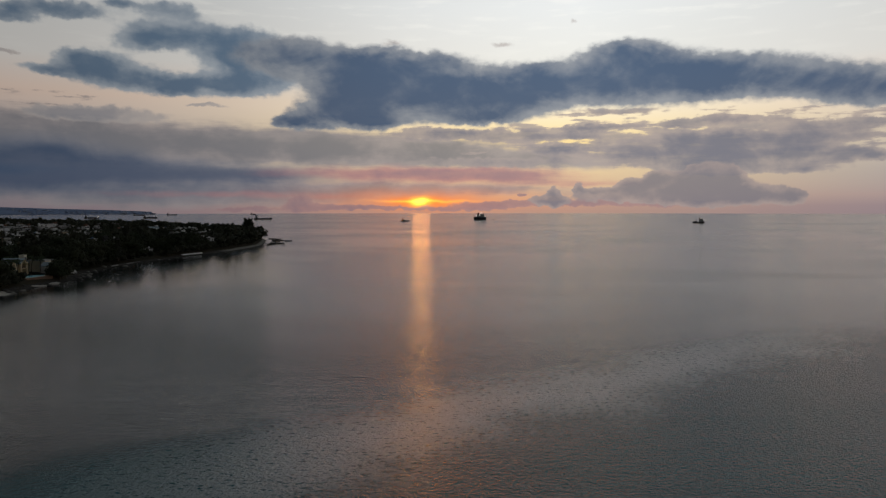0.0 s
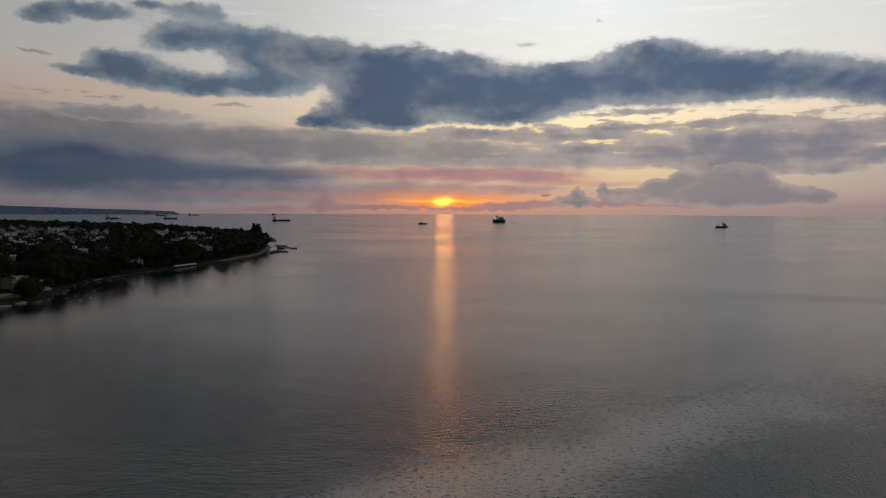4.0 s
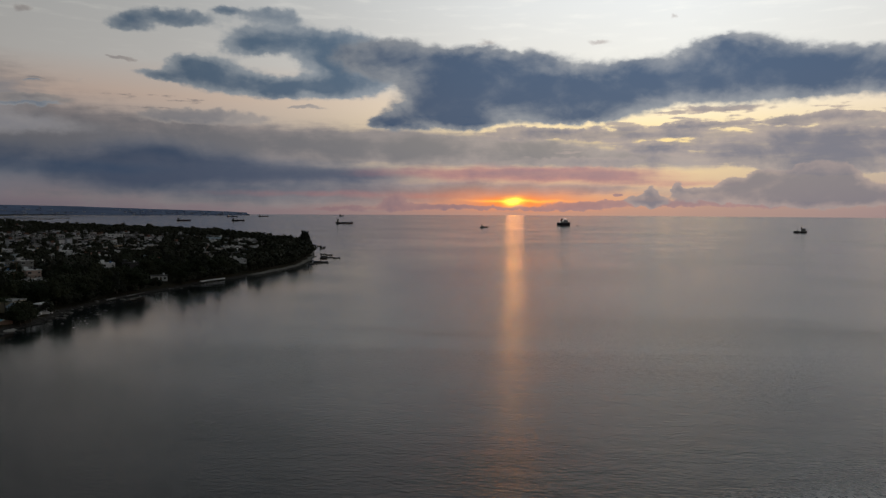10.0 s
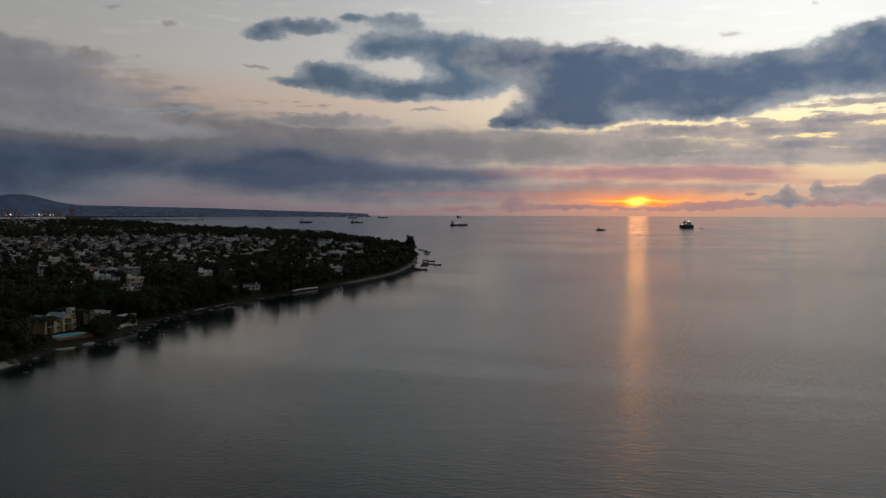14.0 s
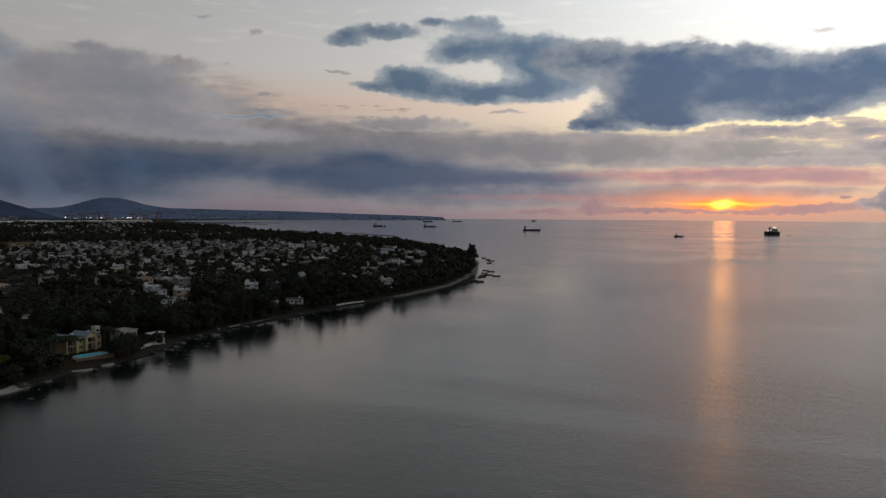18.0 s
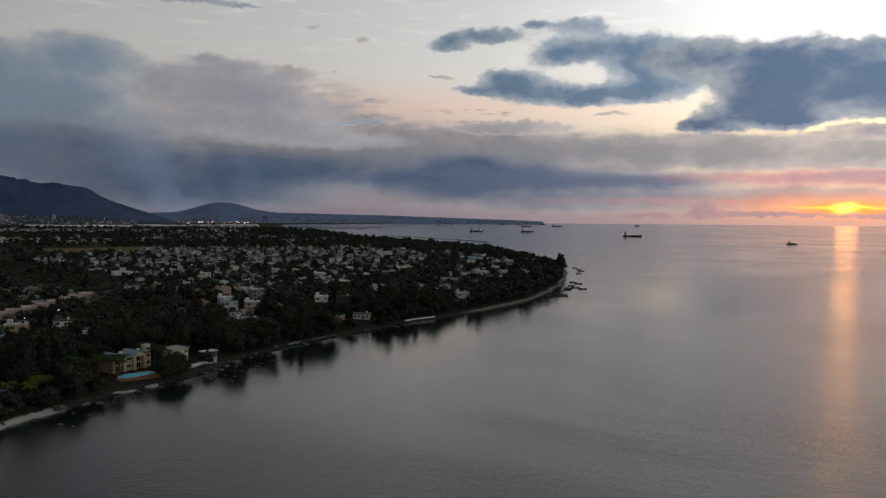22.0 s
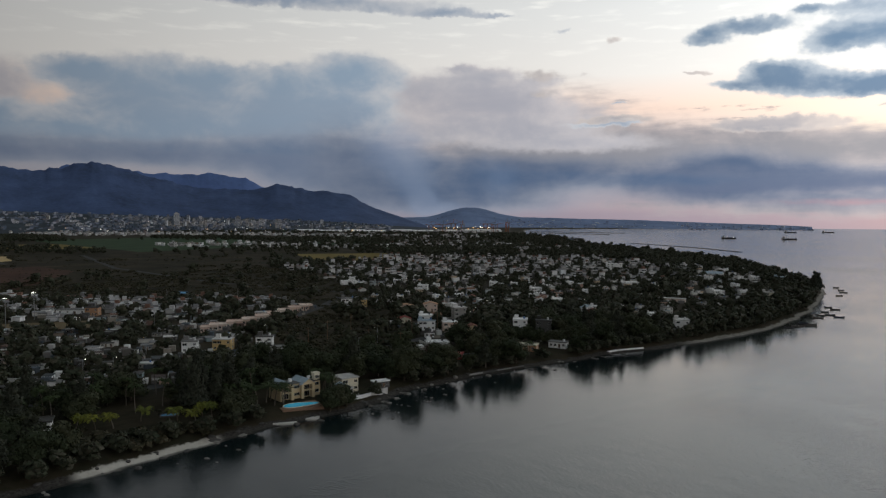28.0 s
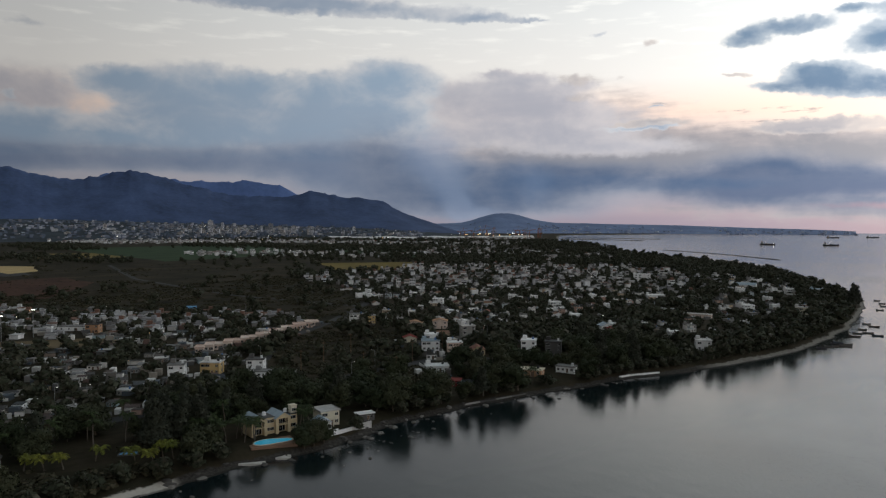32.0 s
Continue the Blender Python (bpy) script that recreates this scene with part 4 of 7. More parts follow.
# the seaside villa with two gabled wings, and its pool
def villa():
    """Front towards -y; built round the middle of its front."""
    e = thing("villa", "cream two-storey seaside villa with two blue-grey gabled wings and a tower", "house")

    def wall(*size):
        bm = bmesh.new()
        box(bm, *size)
        part("wall", bm, CREAM, e)

    def end(*size):
        bm = bmesh.new()
        gable_end(bm, *size)
        part("gable", bm, CREAM, e)

    for x0 in (-7.6, 0.6):  # the two gabled wings, each with its deep two-storey loggia
        x1 = x0 + 5.2
        wall(x0, 0.0, -0.6, x0 + 1.0, 8.5, 5.6)
        wall(x1 - 1.0, 0.0, -0.6, x1, 8.5, 5.6)
        wall(x0 + 1.0, 1.8, -0.6, x1 - 1.0, 8.5, 5.6)
        wall(x0 + 1.0, 0.0, 2.65, x1 - 1.0, 1.8, 3.0)
        wall(x0 + 1.0, 0.0, 5.2, x1 - 1.0, 1.8, 5.6)
        end(x0, x1, 0.0, 5.6, 1.9)
        end(x0, x1, 8.3, 5.6, 1.9)
    wall(-2.4, 1.4, -0.6, 0.6, 8.5, 5.9)
    wall(5.8, 1.6, -0.6, 8.8, 8.5, 5.7)
    bm = bmesh.new()
    box(bm, 7.0, 2.4, 5.7, 9.1, 4.6, 8.7)
    box(bm, 6.85, 2.25, 8.7, 9.25, 4.75, 8.95)
    part("tower", bm, CREAM_PALE, e, "pale cream square tower")
    for x0 in (-7.6, 0.6):
        bm = bmesh.new()
        gable(bm, x0, 0.0, x0 + 5.2, 8.5, 5.6, 1.9, 0.45)
        part("roof", bm, STEEL_ROOF, e, "blue-grey sheet metal gabled roof")
        x1 = x0 + 5.2
        bm = bmesh.new()
        for z in (3.75, 3.95):
            box(bm, x0 + 1.0, 0.06, z, x1 - 1.0, 0.1, z + 0.05)
        for k in range(13):
            x = x0 + 1.05 + 3.1 * k / 12
            box(bm, x - 0.02, 0.06, 3.0, x + 0.02, 0.1, 3.95)
        part("railing", bm, IRON, e)
        for z in (0.0, 3.0):
            bm = bmesh.new()
            box(bm, x0 + 1.3, 1.74, z, x1 - 1.3, 1.78, z + 2.2, 1)
            for x in (x0 + 1.3, x0 + 2.15, x0 + 2.98, x1 - 1.38):
                box(bm, x, 1.7, z, x + 0.08, 1.79, z + 2.2)
            box(bm, x0 + 1.3, 1.7, z + 2.2, x1 - 1.3, 1.79, z + 2.3)
            part("glass_door", bm, [FRAME, GLASS], e)
    boxes("flat_roof", [(-2.5, 1.2, 5.9, 0.7, 8.6, 6.1)], SLAB, e)
    boxes("flat_roof", [(5.7, 1.4, 5.7, 8.95, 8.6, 5.9)], SLAB, e)
    for x in (-1.6, -0.2):
        for z in (0.9, 3.9):
            set_in(WINDOW, "window", e, x, 1.4, z)
    for z in (0.9, 3.9):
        set_in(WIDE_WINDOW, "window", e, 7.2, 1.6, z)
        set_in(WINDOW, "window", e, 8.8, 4.2, z, 90)
        set_in(WINDOW, "window", e, 8.8, 6.8, z, 90)
    set_in(WINDOW, "window", e, 8.0, 2.4, 6.6)
    for x, y, z in ((-1.4, 5.0, 6.1), (6.4, 5.6, 5.9)):
        bm = bmesh.new()
        rod(bm, (x, y, z), (x, y, z + 1.3), 0.7, 0.62, 12)
        part("water_tank", bm, WHITE, e, "white plastic roof tank")
    return e


def villa_pool(e):
    bm = bmesh.new()
    box(bm, -8.6, -4.2, -1.0, 5.0, 2.4, 0.18)
    part("deck", bm, varied("brown_deck_stone", [(0.24, 0.15, 0.1)]), e)
    bm = bmesh.new()
    ring = []
    for k in range(48):
        a = 2 * math.pi * k / 48
        r = 1.0 + 0.22 * math.cos(2 * a) * 0.5 + 0.1 * math.cos(3 * a + 0.6)
        ring.append((-1.7 + 5.2 * r * math.cos(a), -0.9 + 2.25 * r * math.sin(a)))
    vs = [bm.verts.new((x, y, 0.3)) for x, y in ring]
    bm.faces.new(vs)
    part("pool_water", bm, POOL, e, "bright turquoise pool water with a faint glow of its own")
    bm = bmesh.new()
    for k in range(48):
        (ax, ay), (bx, by) = ring[k], ring[(k + 1) % 48]
        grow = lambda x, y, g: (-1.7 + (x + 1.7) * g, -0.9 + (y + 0.9) * g)  # noqa: E731
        p = [(*grow(ax, ay, 1.0), 0.18), (*grow(bx, by, 1.0), 0.18), (*grow(bx, by, 1.07), 0.18), (*grow(ax, ay, 1.07), 0.18)]
        lo, hi = [bm.verts.new(v) for v in p], [bm.verts.new((v[0], v[1], 0.36)) for v in p]
        for q in (hi, [lo[0], lo[1], hi[1], hi[0]], [lo[2], lo[3], hi[3], hi[2]]):
            bm.faces.new(q)
    part("coping", bm, CREAM_PALE, e)


def place_seafront():
    v = villa()
    v.matrix_basis = pose(-154.9, 272.8, LAND, 0, 0, 90)
    v.scale = (0.92, 0.85, 0.77)
    BUILT.append((-161, 271, 11))
    BUILT.append((-150, 268, 8))
    p = thing("swimming_pool", "oval turquoise swimming pool on a brown stone deck", "pool")
    villa_pool(p)
    p.matrix_basis = pose(-149.6, 270.9, LAND - 0.6, 0, 0, 78)
    p.scale = (0.95, 1.2, 1)
    # the pale house next door with its lean-to and garden walls
    n = flat_house("seaside_house", "pale cream two-storey house with a flat roof behind a white wall", 7.5, 8.0, 2, CREAM_PALE, group="", tank=False, balcony=True, stair=False)
    n.matrix_basis = pose(-156.5, 291.0, LAND - 0.4, 0, 0, 84)
    n.scale = (0.8, 0.8, 0.74)
    BUILT.append((-156.5, 291, 8))
    s = gable_house("garden_shed", "low white annex under a blue-grey sheet roof", 4.5, 5.0, 1, WHITE, STEEL_ROOF, 1.2, "")
    s.matrix_basis = pose(-150.5, 286.0, LAND - 0.5, 0, 0, 80)
    BUILT.append((-150, 287, 5))
    w = thing("garden_wall", "white rendered sea wall round a garden", "wall")
    boxes("wall_panel", [(-6, -0.15, -2.2, 0.5, 0.15, 1.3)], WHITE, w)
    boxes("wall_panel", [(0.5, -0.15, -2.2, 6, 0.15, 0.7)], WHITE, w)
    boxes("wall_panel", [(6, -0.15, -2.2, 14, 0.15, 1.0)], SLAB, w, "grey concrete wall")
    w.matrix_basis = pose(-146.6, 289.0, LAND - 1.0, 0, 0, 100)
    a = flat_house("boat_store", "low grey shed with a white slab roof by the shore", 8.0, 4.0, 1, SLAB, WHITE, "", False, False, False)
    a.matrix_basis = pose(-154.0, 303.5, LAND - 0.6, 0, 0, 80)
    a.scale = (0.7, 0.7, 0.62)
    BUILT.append((-154, 303, 6))


place_seafront()

TOWN_LABELS = [
    ("white two-storey concrete house with a flat roof", 9.0, 10.0, 2, None, None, True),
    ("single-storey rendered house with a flat concrete roof", 9.5, 8.0, 1, None, None, False),
    ("boxy two-storey house with a balcony and roof tank", 8.0, 9.0, 2, None, None, True),
    ("small pale house with a parapet roof", 7.5, 7.5, 1, None, None, False),
    ("wide two-storey house with a white flat roof", 12.0, 9.0, 2, WHITE, WHITE, True),
    ("two-storey concrete house with a stair tower", 8.0, 8.0, 2, None, None, True),
]
TOWN = [flat_house("house", text, w, d, s, paint, roof, balcony=b) for text, w, d, s, paint, roof, b in TOWN_LABELS]
TOWN += [gable_house("house", "house under a red clay tile gable roof", 8.0, 10.0, 1, PLASTER, TILE_ROOF, 2.0)]
SHEDS = [
    sheet_house("low_house", "low grey block house under a rusty sheet roof", 8.0, 7.0), sheet_house("low_house", "long low house with a dark sheet roof", 11.0, 6.0),
    sheet_house("low_house", "small pale block house with a sheet roof", 6.5, 6.5, PLASTER), flat_house("low_house", "small bare concrete house with a flat roof", 8.0, 7.0, 1, POOR, None, "low houses of the settlement", True, False, False),
]


def place_named_houses():
    """The houses that stand out, each at its own place."""
    spots = [
        (flat_house("house", "yellow house with a flat roof beside a white block", 9.0, 9.0, 2, YELLOW, SLAB), -341, 426, 60, 7),
        (flat_house("house", "large white flat-roofed house with roof tanks", 12.0, 9.0, 2, WHITE, SLAB), -352, 424, 60, 8),
        (gable_house("house", "low house under a wide salmon roof", 13.0, 8.0, 1, PINK, ORANGE, 1.4), -313, 440, 50, 8),
        (gable_house("house", "two-storey salmon house under a hipped tile roof", 11.0, 9.0, 2, PINK, ORANGE, 1.5), -296, 446, 50, 8),
        (flat_house("house", "grey three-storey concrete block with open floors", 9.0, 8.0, 3, POOR, SLAB), -256, 433, 65, 8),
        (gable_house("house", "cream house under a terracotta tile roof", 8.0, 9.0, 2, CREAM, TILE_ROOF, 2.0), -209, 399, 55, 7),
        (flat_house("house", "bright white three-storey seaside house with balconies", 8.5, 9.0, 3, WHITE, WHITE, balcony=True), -201, 424, 40, 7),
        (flat_house("house", "grey unfinished three-storey house with a dark roof", 9.5, 9.0, 3, POOR, TIN), -191, 430, 40, 7),
        (flat_house("house", "white pavilion with a broad overhanging flat roof", 12.0, 8.0, 1, WHITE, WHITE), -198, 367, 60, 8),
        (flat_house("house", "low orange beach house with a pale flat roof", 13.0, 7.0, 1, ORANGE, CREAM_PALE, stair=False), -168, 392, 30, 8),
        (flat_house("house", "white beach annex with slab roofs", 10.0, 6.0, 1, WHITE, SLAB, stair=False), -163, 408, 25, 7),
        (gable_house("house", "red painted house with a dark roof", 8.0, 8.0, 2, RED, RED, 1.6), -210, 496, 60, 6),
        (gable_house("house", "white house under a pale blue sheet roof", 9.0, 9.0, 2, WHITE, STEEL_ROOF, 2.0), -222, 505, 60, 7),
        (sheet_house("garden_hut", "small red hut among the trees", 5.0, 5.0, RED, "", RED), -172, 356, 40, 5),
        (flat_house("house", "ochre two-storey house with a flat roof in the settlement", 10.0, 8.0, 2, YELLOW, SLAB), -252, 292, 50, 7),
        (flat_house("house", "white two-storey house with arched openings", 9.0, 8.0, 2, WHITE, SLAB), -247, 309, 55, 7),
        (flat_house("house", "white two-storey house on the edge of an open lot", 8.0, 8.0, 2, WHITE, SLAB), -256, 279, 60, 7),
        (flat_house("school_block", "long low white building with a row of windows", 16.0, 6.5, 1, WHITE, SLAB, "", False), -231, 308, 60, 9),
        (flat_house("hall", "long white hall with a flat roof by the sports pitch", 22.0, 9.0, 1, WHITE, SLAB, ""), -421, 277, 55, 12),
        (flat_house("house", "orange two-storey house next to the sports pitch", 9.0, 8.0, 2, ORANGE, SLAB), -404, 283, 55, 7),
        (sheet_house("market_shed", "shed under a bright blue sheet roof", 10.0, 8.0, BLUE, "", BLUE), -478, 364, 50, 7),
        (gable_house("warehouse", "long pale blue warehouse roof among the trees", 12.0, 26.0, 1, WHITE, STEEL_ROOF, 2.5, ""), -332, 845, 110, 14),
        (flat_house("hotel_block", "white hotel block among trees near the point", 22.0, 10.0, 3, WHITE, WHITE, ""), -440, 831, 40, 12),
        (flat_house("house", "white house half hidden in trees near the beach", 9.0, 9.0, 2, WHITE, SLAB), -158, 500, 40, 7),
        (flat_house("house", "pale green house with a long roof at the point", 16.0, 9.0, 2, PLASTER, STEEL_ROOF), -252, 822, 40, 9),
        (flat_house("house", "cream house behind the beach at the point", 10.0, 8.0, 2, CREAM_PALE, SLAB), -196, 677, 40, 7),
        (flat_house("hall", "low hall with a bright white roof among trees", 18.0, 10.0, 1, WHITE, WHITE, "", False), -324, 693, 50, 10),
        (flat_house("house", "long pale low row of beach rooms with a flat roof", 30.0, 6.0, 1, CREAM_PALE, SLAB, "", False, False, False), -262, 614, 20, 12),
        (flat_house("house", "second pale low row of rooms with a flat roof", 22.0, 6.0, 1, PINK, SLAB, "", False, False, False), -229, 606, 20, 10),
        (gable_house("house", "cream house with a red roof in the close", 9.0, 8.0, 1, CREAM_PALE, RED, 1.6), -267, 403, 55, 6),
        (flat_house("house", "white house with stepped terraces in the close", 9.0, 9.0, 2, WHITE, WHITE, balcony=True), -256, 409, 55, 6),
        (flat_house("house", "wide white house with a blue-grey roof", 11.0, 8.0, 2, WHITE, STEEL_ROOF), -240, 396, 55, 6),
        (flat_house("house", "peach two-storey house with white bands", 9.0, 8.0, 2, PINK, WHITE, balcony=True), -229, 402, 55, 6),
        (flat_house("house", "small white block house by a track", 6.0, 6.0, 1, WHITE, SLAB), -221, 382, 55, 5),
    ]
    for ob, x, y, turn, r in spots:
        ob.matrix_basis = pose(x, y, LAND, 0, 0, turn)
        ob.scale = (0.78, 0.78, 0.78)
        BUILT.append((x, y, r))
        for ahead in (8, 15):  # the open yard before the house
            k = ahead / math.hypot(44 - x, 183 - y)
            BUILT.append((x + (44 - x) * k, y + (183 - y) * k, 4.0))


place_named_houses()


def terrace_row():
    """Sixteen alike units of a stepped terrace."""
    e = flat_house("terrace_house", "narrow faded pink terrace house in a long row", 4.6, 8.0, 1, PINK, PINK, "terrace of alike houses", False, False, False)
    for i in range(17):
        s = i / 16
        x, y = -303 - 46 * s + 3 * math.sin(s * 5), 306 + 88 * s
        BUILT.append((x + 9, y - 4, 5.5))
        put(e, x, y, 62 + 6 * s, 4.5).scale = (0.82, 0.9 + 0.2 * (i % 2), 0.92 + 0.14 * (i % 2))
    spare(e)


terrace_row()
OPEN_LOTS = [((-222, 318), 26), ((-205, 345), 30), ((-250, 350), 34), ((-285, 375), 30), ((-305, 405), 24), ((-320, 380), 25), ((-368, 262), 16), ((-383, 248), 15), ((-215, 385), 12), ((-225, 340), 20)]


def in_lot(x, y):
    return any(math.hypot(x - c[0], y - c[1]) < r for c, r in OPEN_LOTS)


SETTLEMENT = [(-560, 262), (-470, 330), (-436, 400), (-365, 398), (-318, 318), (-262, 322), (-232, 288), (-205, 262), (-196, 232), (-215, 165), (-320, 140), (-480, 170)]
UPTOWN = [(-690, 560), (-560, 540), (-440, 486), (-352, 452), (-250, 452), (-215, 520), (-236, 610), (-300, 760), (-420, 960), (-600, 1010), (-800, 830)]
MIDDLE = [(-352, 446), (-330, 412), (-300, 425), (-250, 408), (-232, 420), (-246, 450), (-300, 462)]
POINT = [(-215, 520), (-160, 520), (-165, 620), (-215, 740), (-330, 920), (-420, 960), (-300, 760), (-236, 610)]
FAR_HOUSES = []


def place_towns():
    rng = random.Random(5)
    for ring, gap, jitter, turn, patterns, most, skip, seed in (
        (SETTLEMENT, 8.6, 3.0, 28, SHEDS, 200, 0.3, 1), (MIDDLE, 15, 3, 25, TOWN[:4] + TOWN[6:], 30, 0.1, 2),
        (UPTOWN, 11.8, 4.6, 22, TOWN, 170, 0.5, 3), (POINT, 17, 6, 30, TOWN[:5], 80, 0.2, 4),
    ):
        spots = [s for s in scatter(ring, gap, jitter, seed, turn) if free(*s, 3.6) and not in_lot(*s) and rng.random() > skip]
        spots = [s for s, d in zip(spots, inland([s[0] for s in spots], [s[1] for s in spots])) if d > 22]
        spots.sort(key=lambda s: math.hypot(s[0] + 120, s[1] - 280))
        for i, (x, y) in enumerate(spots):
            angle = turn + 35 + rng.choice((0, 0, 0, 90, 180)) + rng.uniform(-16, 16)
            if i < most:
                o = put(rng.choice(patterns), x, y, angle, 2.9)
                if ring is POINT:  # a yard before each house
                    BUILT.append((x + 5.5, y - 5.0, 3.2))
                k = rng.uniform(0.44, 0.66) if ring is not SETTLEMENT else rng.uniform(0.42, 0.68)
                o.scale = (k * rng.uniform(0.85, 1.1), k, k if ring is not SETTLEMENT else max(k * 0.9, 0.56))
            else:
                BUILT.append((x, y, 3.0))
                FAR_HOUSES.append((x, y, angle, rng.uniform(3.4, 6.5), rng.uniform(3.4, 6), 2.0 * rng.choice((1, 1, 2, 2, 3)) if ring is not SETTLEMENT else 2.2))


place_towns()


def yard_clutter():
    """Lean-tos, yard walls and sheds between the houses, too small and many to count."""
    rng = random.Random(41)
    cube = np.array([(x, y, z) for z in (0, 1) for x, y in ((-0.5, -0.5), (0.5, -0.5), (0.5, 0.5), (-0.5, 0.5))], float)
    quads = np.array([(0, 1, 5, 4), (1, 2, 6, 5), (2, 3, 7, 6), (3, 0, 4, 7), (4, 5, 6, 7)])
    verts, faces = [], []
    spots = [(x, y, r) for x, y, r in BUILT if x < -165]
    for x, y, r in spots:
        for _ in range(rng.choice((1, 2, 3, 4)) if inside(x, y, SETTLEMENT) else rng.choice((0, 1, 1, 2))):
            a, off = rng.uniform(0, 6.28), r + rng.uniform(0.2, 2.2)
            turn = radians(63 + rng.choice((0, 90)) + rng.uniform(-12, 12))
            w, d, h = rng.choice(((rng.uniform(1.5, 4), rng.uniform(1.5, 3.5), rng.uniform(1.6, 2.6)), (rng.uniform(3, 8), 0.2, rng.uniform(1.0, 1.9)), (rng.uniform(1, 2), rng.uniform(1, 2), rng.uniform(0.6, 1.6))))
            v = cube * (w, d, h + 0.4)
            c, s = math.cos(turn), math.sin(turn)
            faces.append(quads + 8 * len(verts))
            verts.append(np.stack([v[:, 0] * c - v[:, 1] * s + x + off * math.cos(a), v[:, 0] * s + v[:, 1] * c + y + off * math.sin(a), v[:, 2] + LAND - 0.4], 1))
    paint = varied("yard_paints", [(0.55, 0.54, 0.52), (0.1, 0.1, 0.1), (0.2, 0.19, 0.18), (0.7, 0.69, 0.67), (0.13, 0.12, 0.11), (0.3, 0.27, 0.23), (0.09, 0.11, 0.13), (0.14, 0.09, 0.075)], per_island=True)
    tagged(mesh_object("yard_clutter", np.concatenate(verts), np.concatenate(faces), paint, smooth=False), "small sheds and yard walls between the houses", "sheds", kind="stuff")


yard_clutter()
for pattern in TOWN + SHEDS:
    spare(pattern)


def far_quarters():
    """Districts beyond the fields, too far to count."""
    rng = random.Random(11)
    bands = [((-1450, 720), (-1000, 1050), 110, 120), ((-1300, 1230), (-760, 1150), 130, 170), ((-2100, 1300), (-1500, 1650), 170, 260), ((-2500, 700), (-2100, 1300), 220, 300), ((-2350, 1900), (-1900, 2000), 200, 260), ((-2900, 900), (-2500, 1900), 300, 500), ((-3300, 300), (-2900, 1000), 300, 500)]
    for (ax, ay), (bx, by), wide, count in bands:
        for _ in range(count):
            s, off = rng.random(), rng.gauss(0, 0.5) * wide
            nx, ny = ay - by, bx - ax
            k = math.hypot(nx, ny)
            x, y = ax + (bx - ax) * s + off * nx / k, ay + (by - ay) * s + off * ny / k
            FAR_HOUSES.append((x, y, rng.uniform(0, 180), rng.uniform(5, 11), rng.uniform(5, 9), rng.choice((2.5, 3, 4.5, 5, 6.5))))
    ok = inland([f[0] for f in FAR_HOUSES], [f[1] for f in FAR_HOUSES]) > 30
    cube = np.array([(x, y, z) for z in (0, 1) for x, y in ((-0.5, -0.5), (0.5, -0.5), (0.5, 0.5), (-0.5, 0.5))], float)
    quads = np.array([(0, 1, 5, 4), (1, 2, 6, 5), (2, 3, 7, 6), (3, 0, 4, 7), (4, 5, 6, 7)])
    walls, roofs, panes = ([], []), ([], []), ([], [])

    def add(store, size, shift, place, angle):
        c, s = math.cos(radians(angle)), math.sin(radians(angle))
        v = cube * size + shift
        store[1].append(quads + 8 * len(store[0]))
        store[0].append(np.stack([v[:, 0] * c - v[:, 1] * s + place[0], v[:, 0] * s + v[:, 1] * c + place[1], v[:, 2] + LAND], 1))

    for (x, y, angle, w, d, h), good in zip(FAR_HOUSES, ok):
        if not good:
            continue
        add(walls, (w, d, h + 0.5), (0, 0, -0.5), (x, y), angle)
        add(roofs, (w + 0.8, d + 0.8, 0.3), (0, 0, h), (x, y), angle)
        if rng.random() < 0.5:
            add(roofs, (2.6, 2.4, 2.0), (w * 0.2, d * 0.2, h + 0.3), (x, y), angle)
        for k in range(int(h / 3)):
            for px in (-0.3, 0.0, 0.3):
                add(panes, (1.4, 0.2, 1.2), (px * w, -d / 2, 1.0 + 3 * k), (x, y), angle)
                add(panes, (0.2, 1.4, 1.2), (w / 2, px * d, 1.0 + 3 * k), (x, y), angle)
    e = tagged(new("distant_houses"), "many small pale flat-roofed houses of distant districts", "houses", kind="stuff")
    for name, store, mat in (("wall", walls, varied("distant_walls", [(0.78, 0.78, 0.78), (0.45, 0.44, 0.43), (0.62, 0.6, 0.57), (0.8, 0.8, 0.79), (0.3, 0.29, 0.28), (0.7, 0.71, 0.73)], per_island=True)), ("roof", roofs, varied("distant_roofs", [(0.3, 0.3, 0.3), (0.16, 0.16, 0.16), (0.5, 0.5, 0.5), (0.2, 0.11, 0.08), (0.24, 0.24, 0.25)], per_island=True)), ("window", panes, GLASS)):
        ob = mesh_object(name, np.concatenate(store[0]), np.concatenate(store[1]), mat, smooth=False, parent=e)
        ob["kind"] = "stuff"


far_quarters()


# ---- trees ----
def leaf_material(name, shades, per_island=False):
    m, t, p = stuff_material(name)
    if per_island:
        chance = t.nodes.new("ShaderNodeNewGeometry").outputs["Random Per Island"]
    else:
        chance = t.nodes.new("ShaderNodeObjectInfo").outputs["Random"]
    n = len(shades)
    picked = ramp(t, chance, [(i / (n - 1), (*c, 1.0)) for i, c in enumerate(shades)])
    mottled = grain(t, world_place(t), 0.9, 4.0, 0.6)
    t.links.new(blend(t, step(t, mottled, 0.35, 0.75), blend(t, 0.55, picked, (0.01, 0.014, 0.006, 1)), picked), p.inputs["Base Color"])
    p.inputs["Roughness"].default_value = 0.75
    p.inputs["Specular IOR Level"].default_value = 0.15
    return m


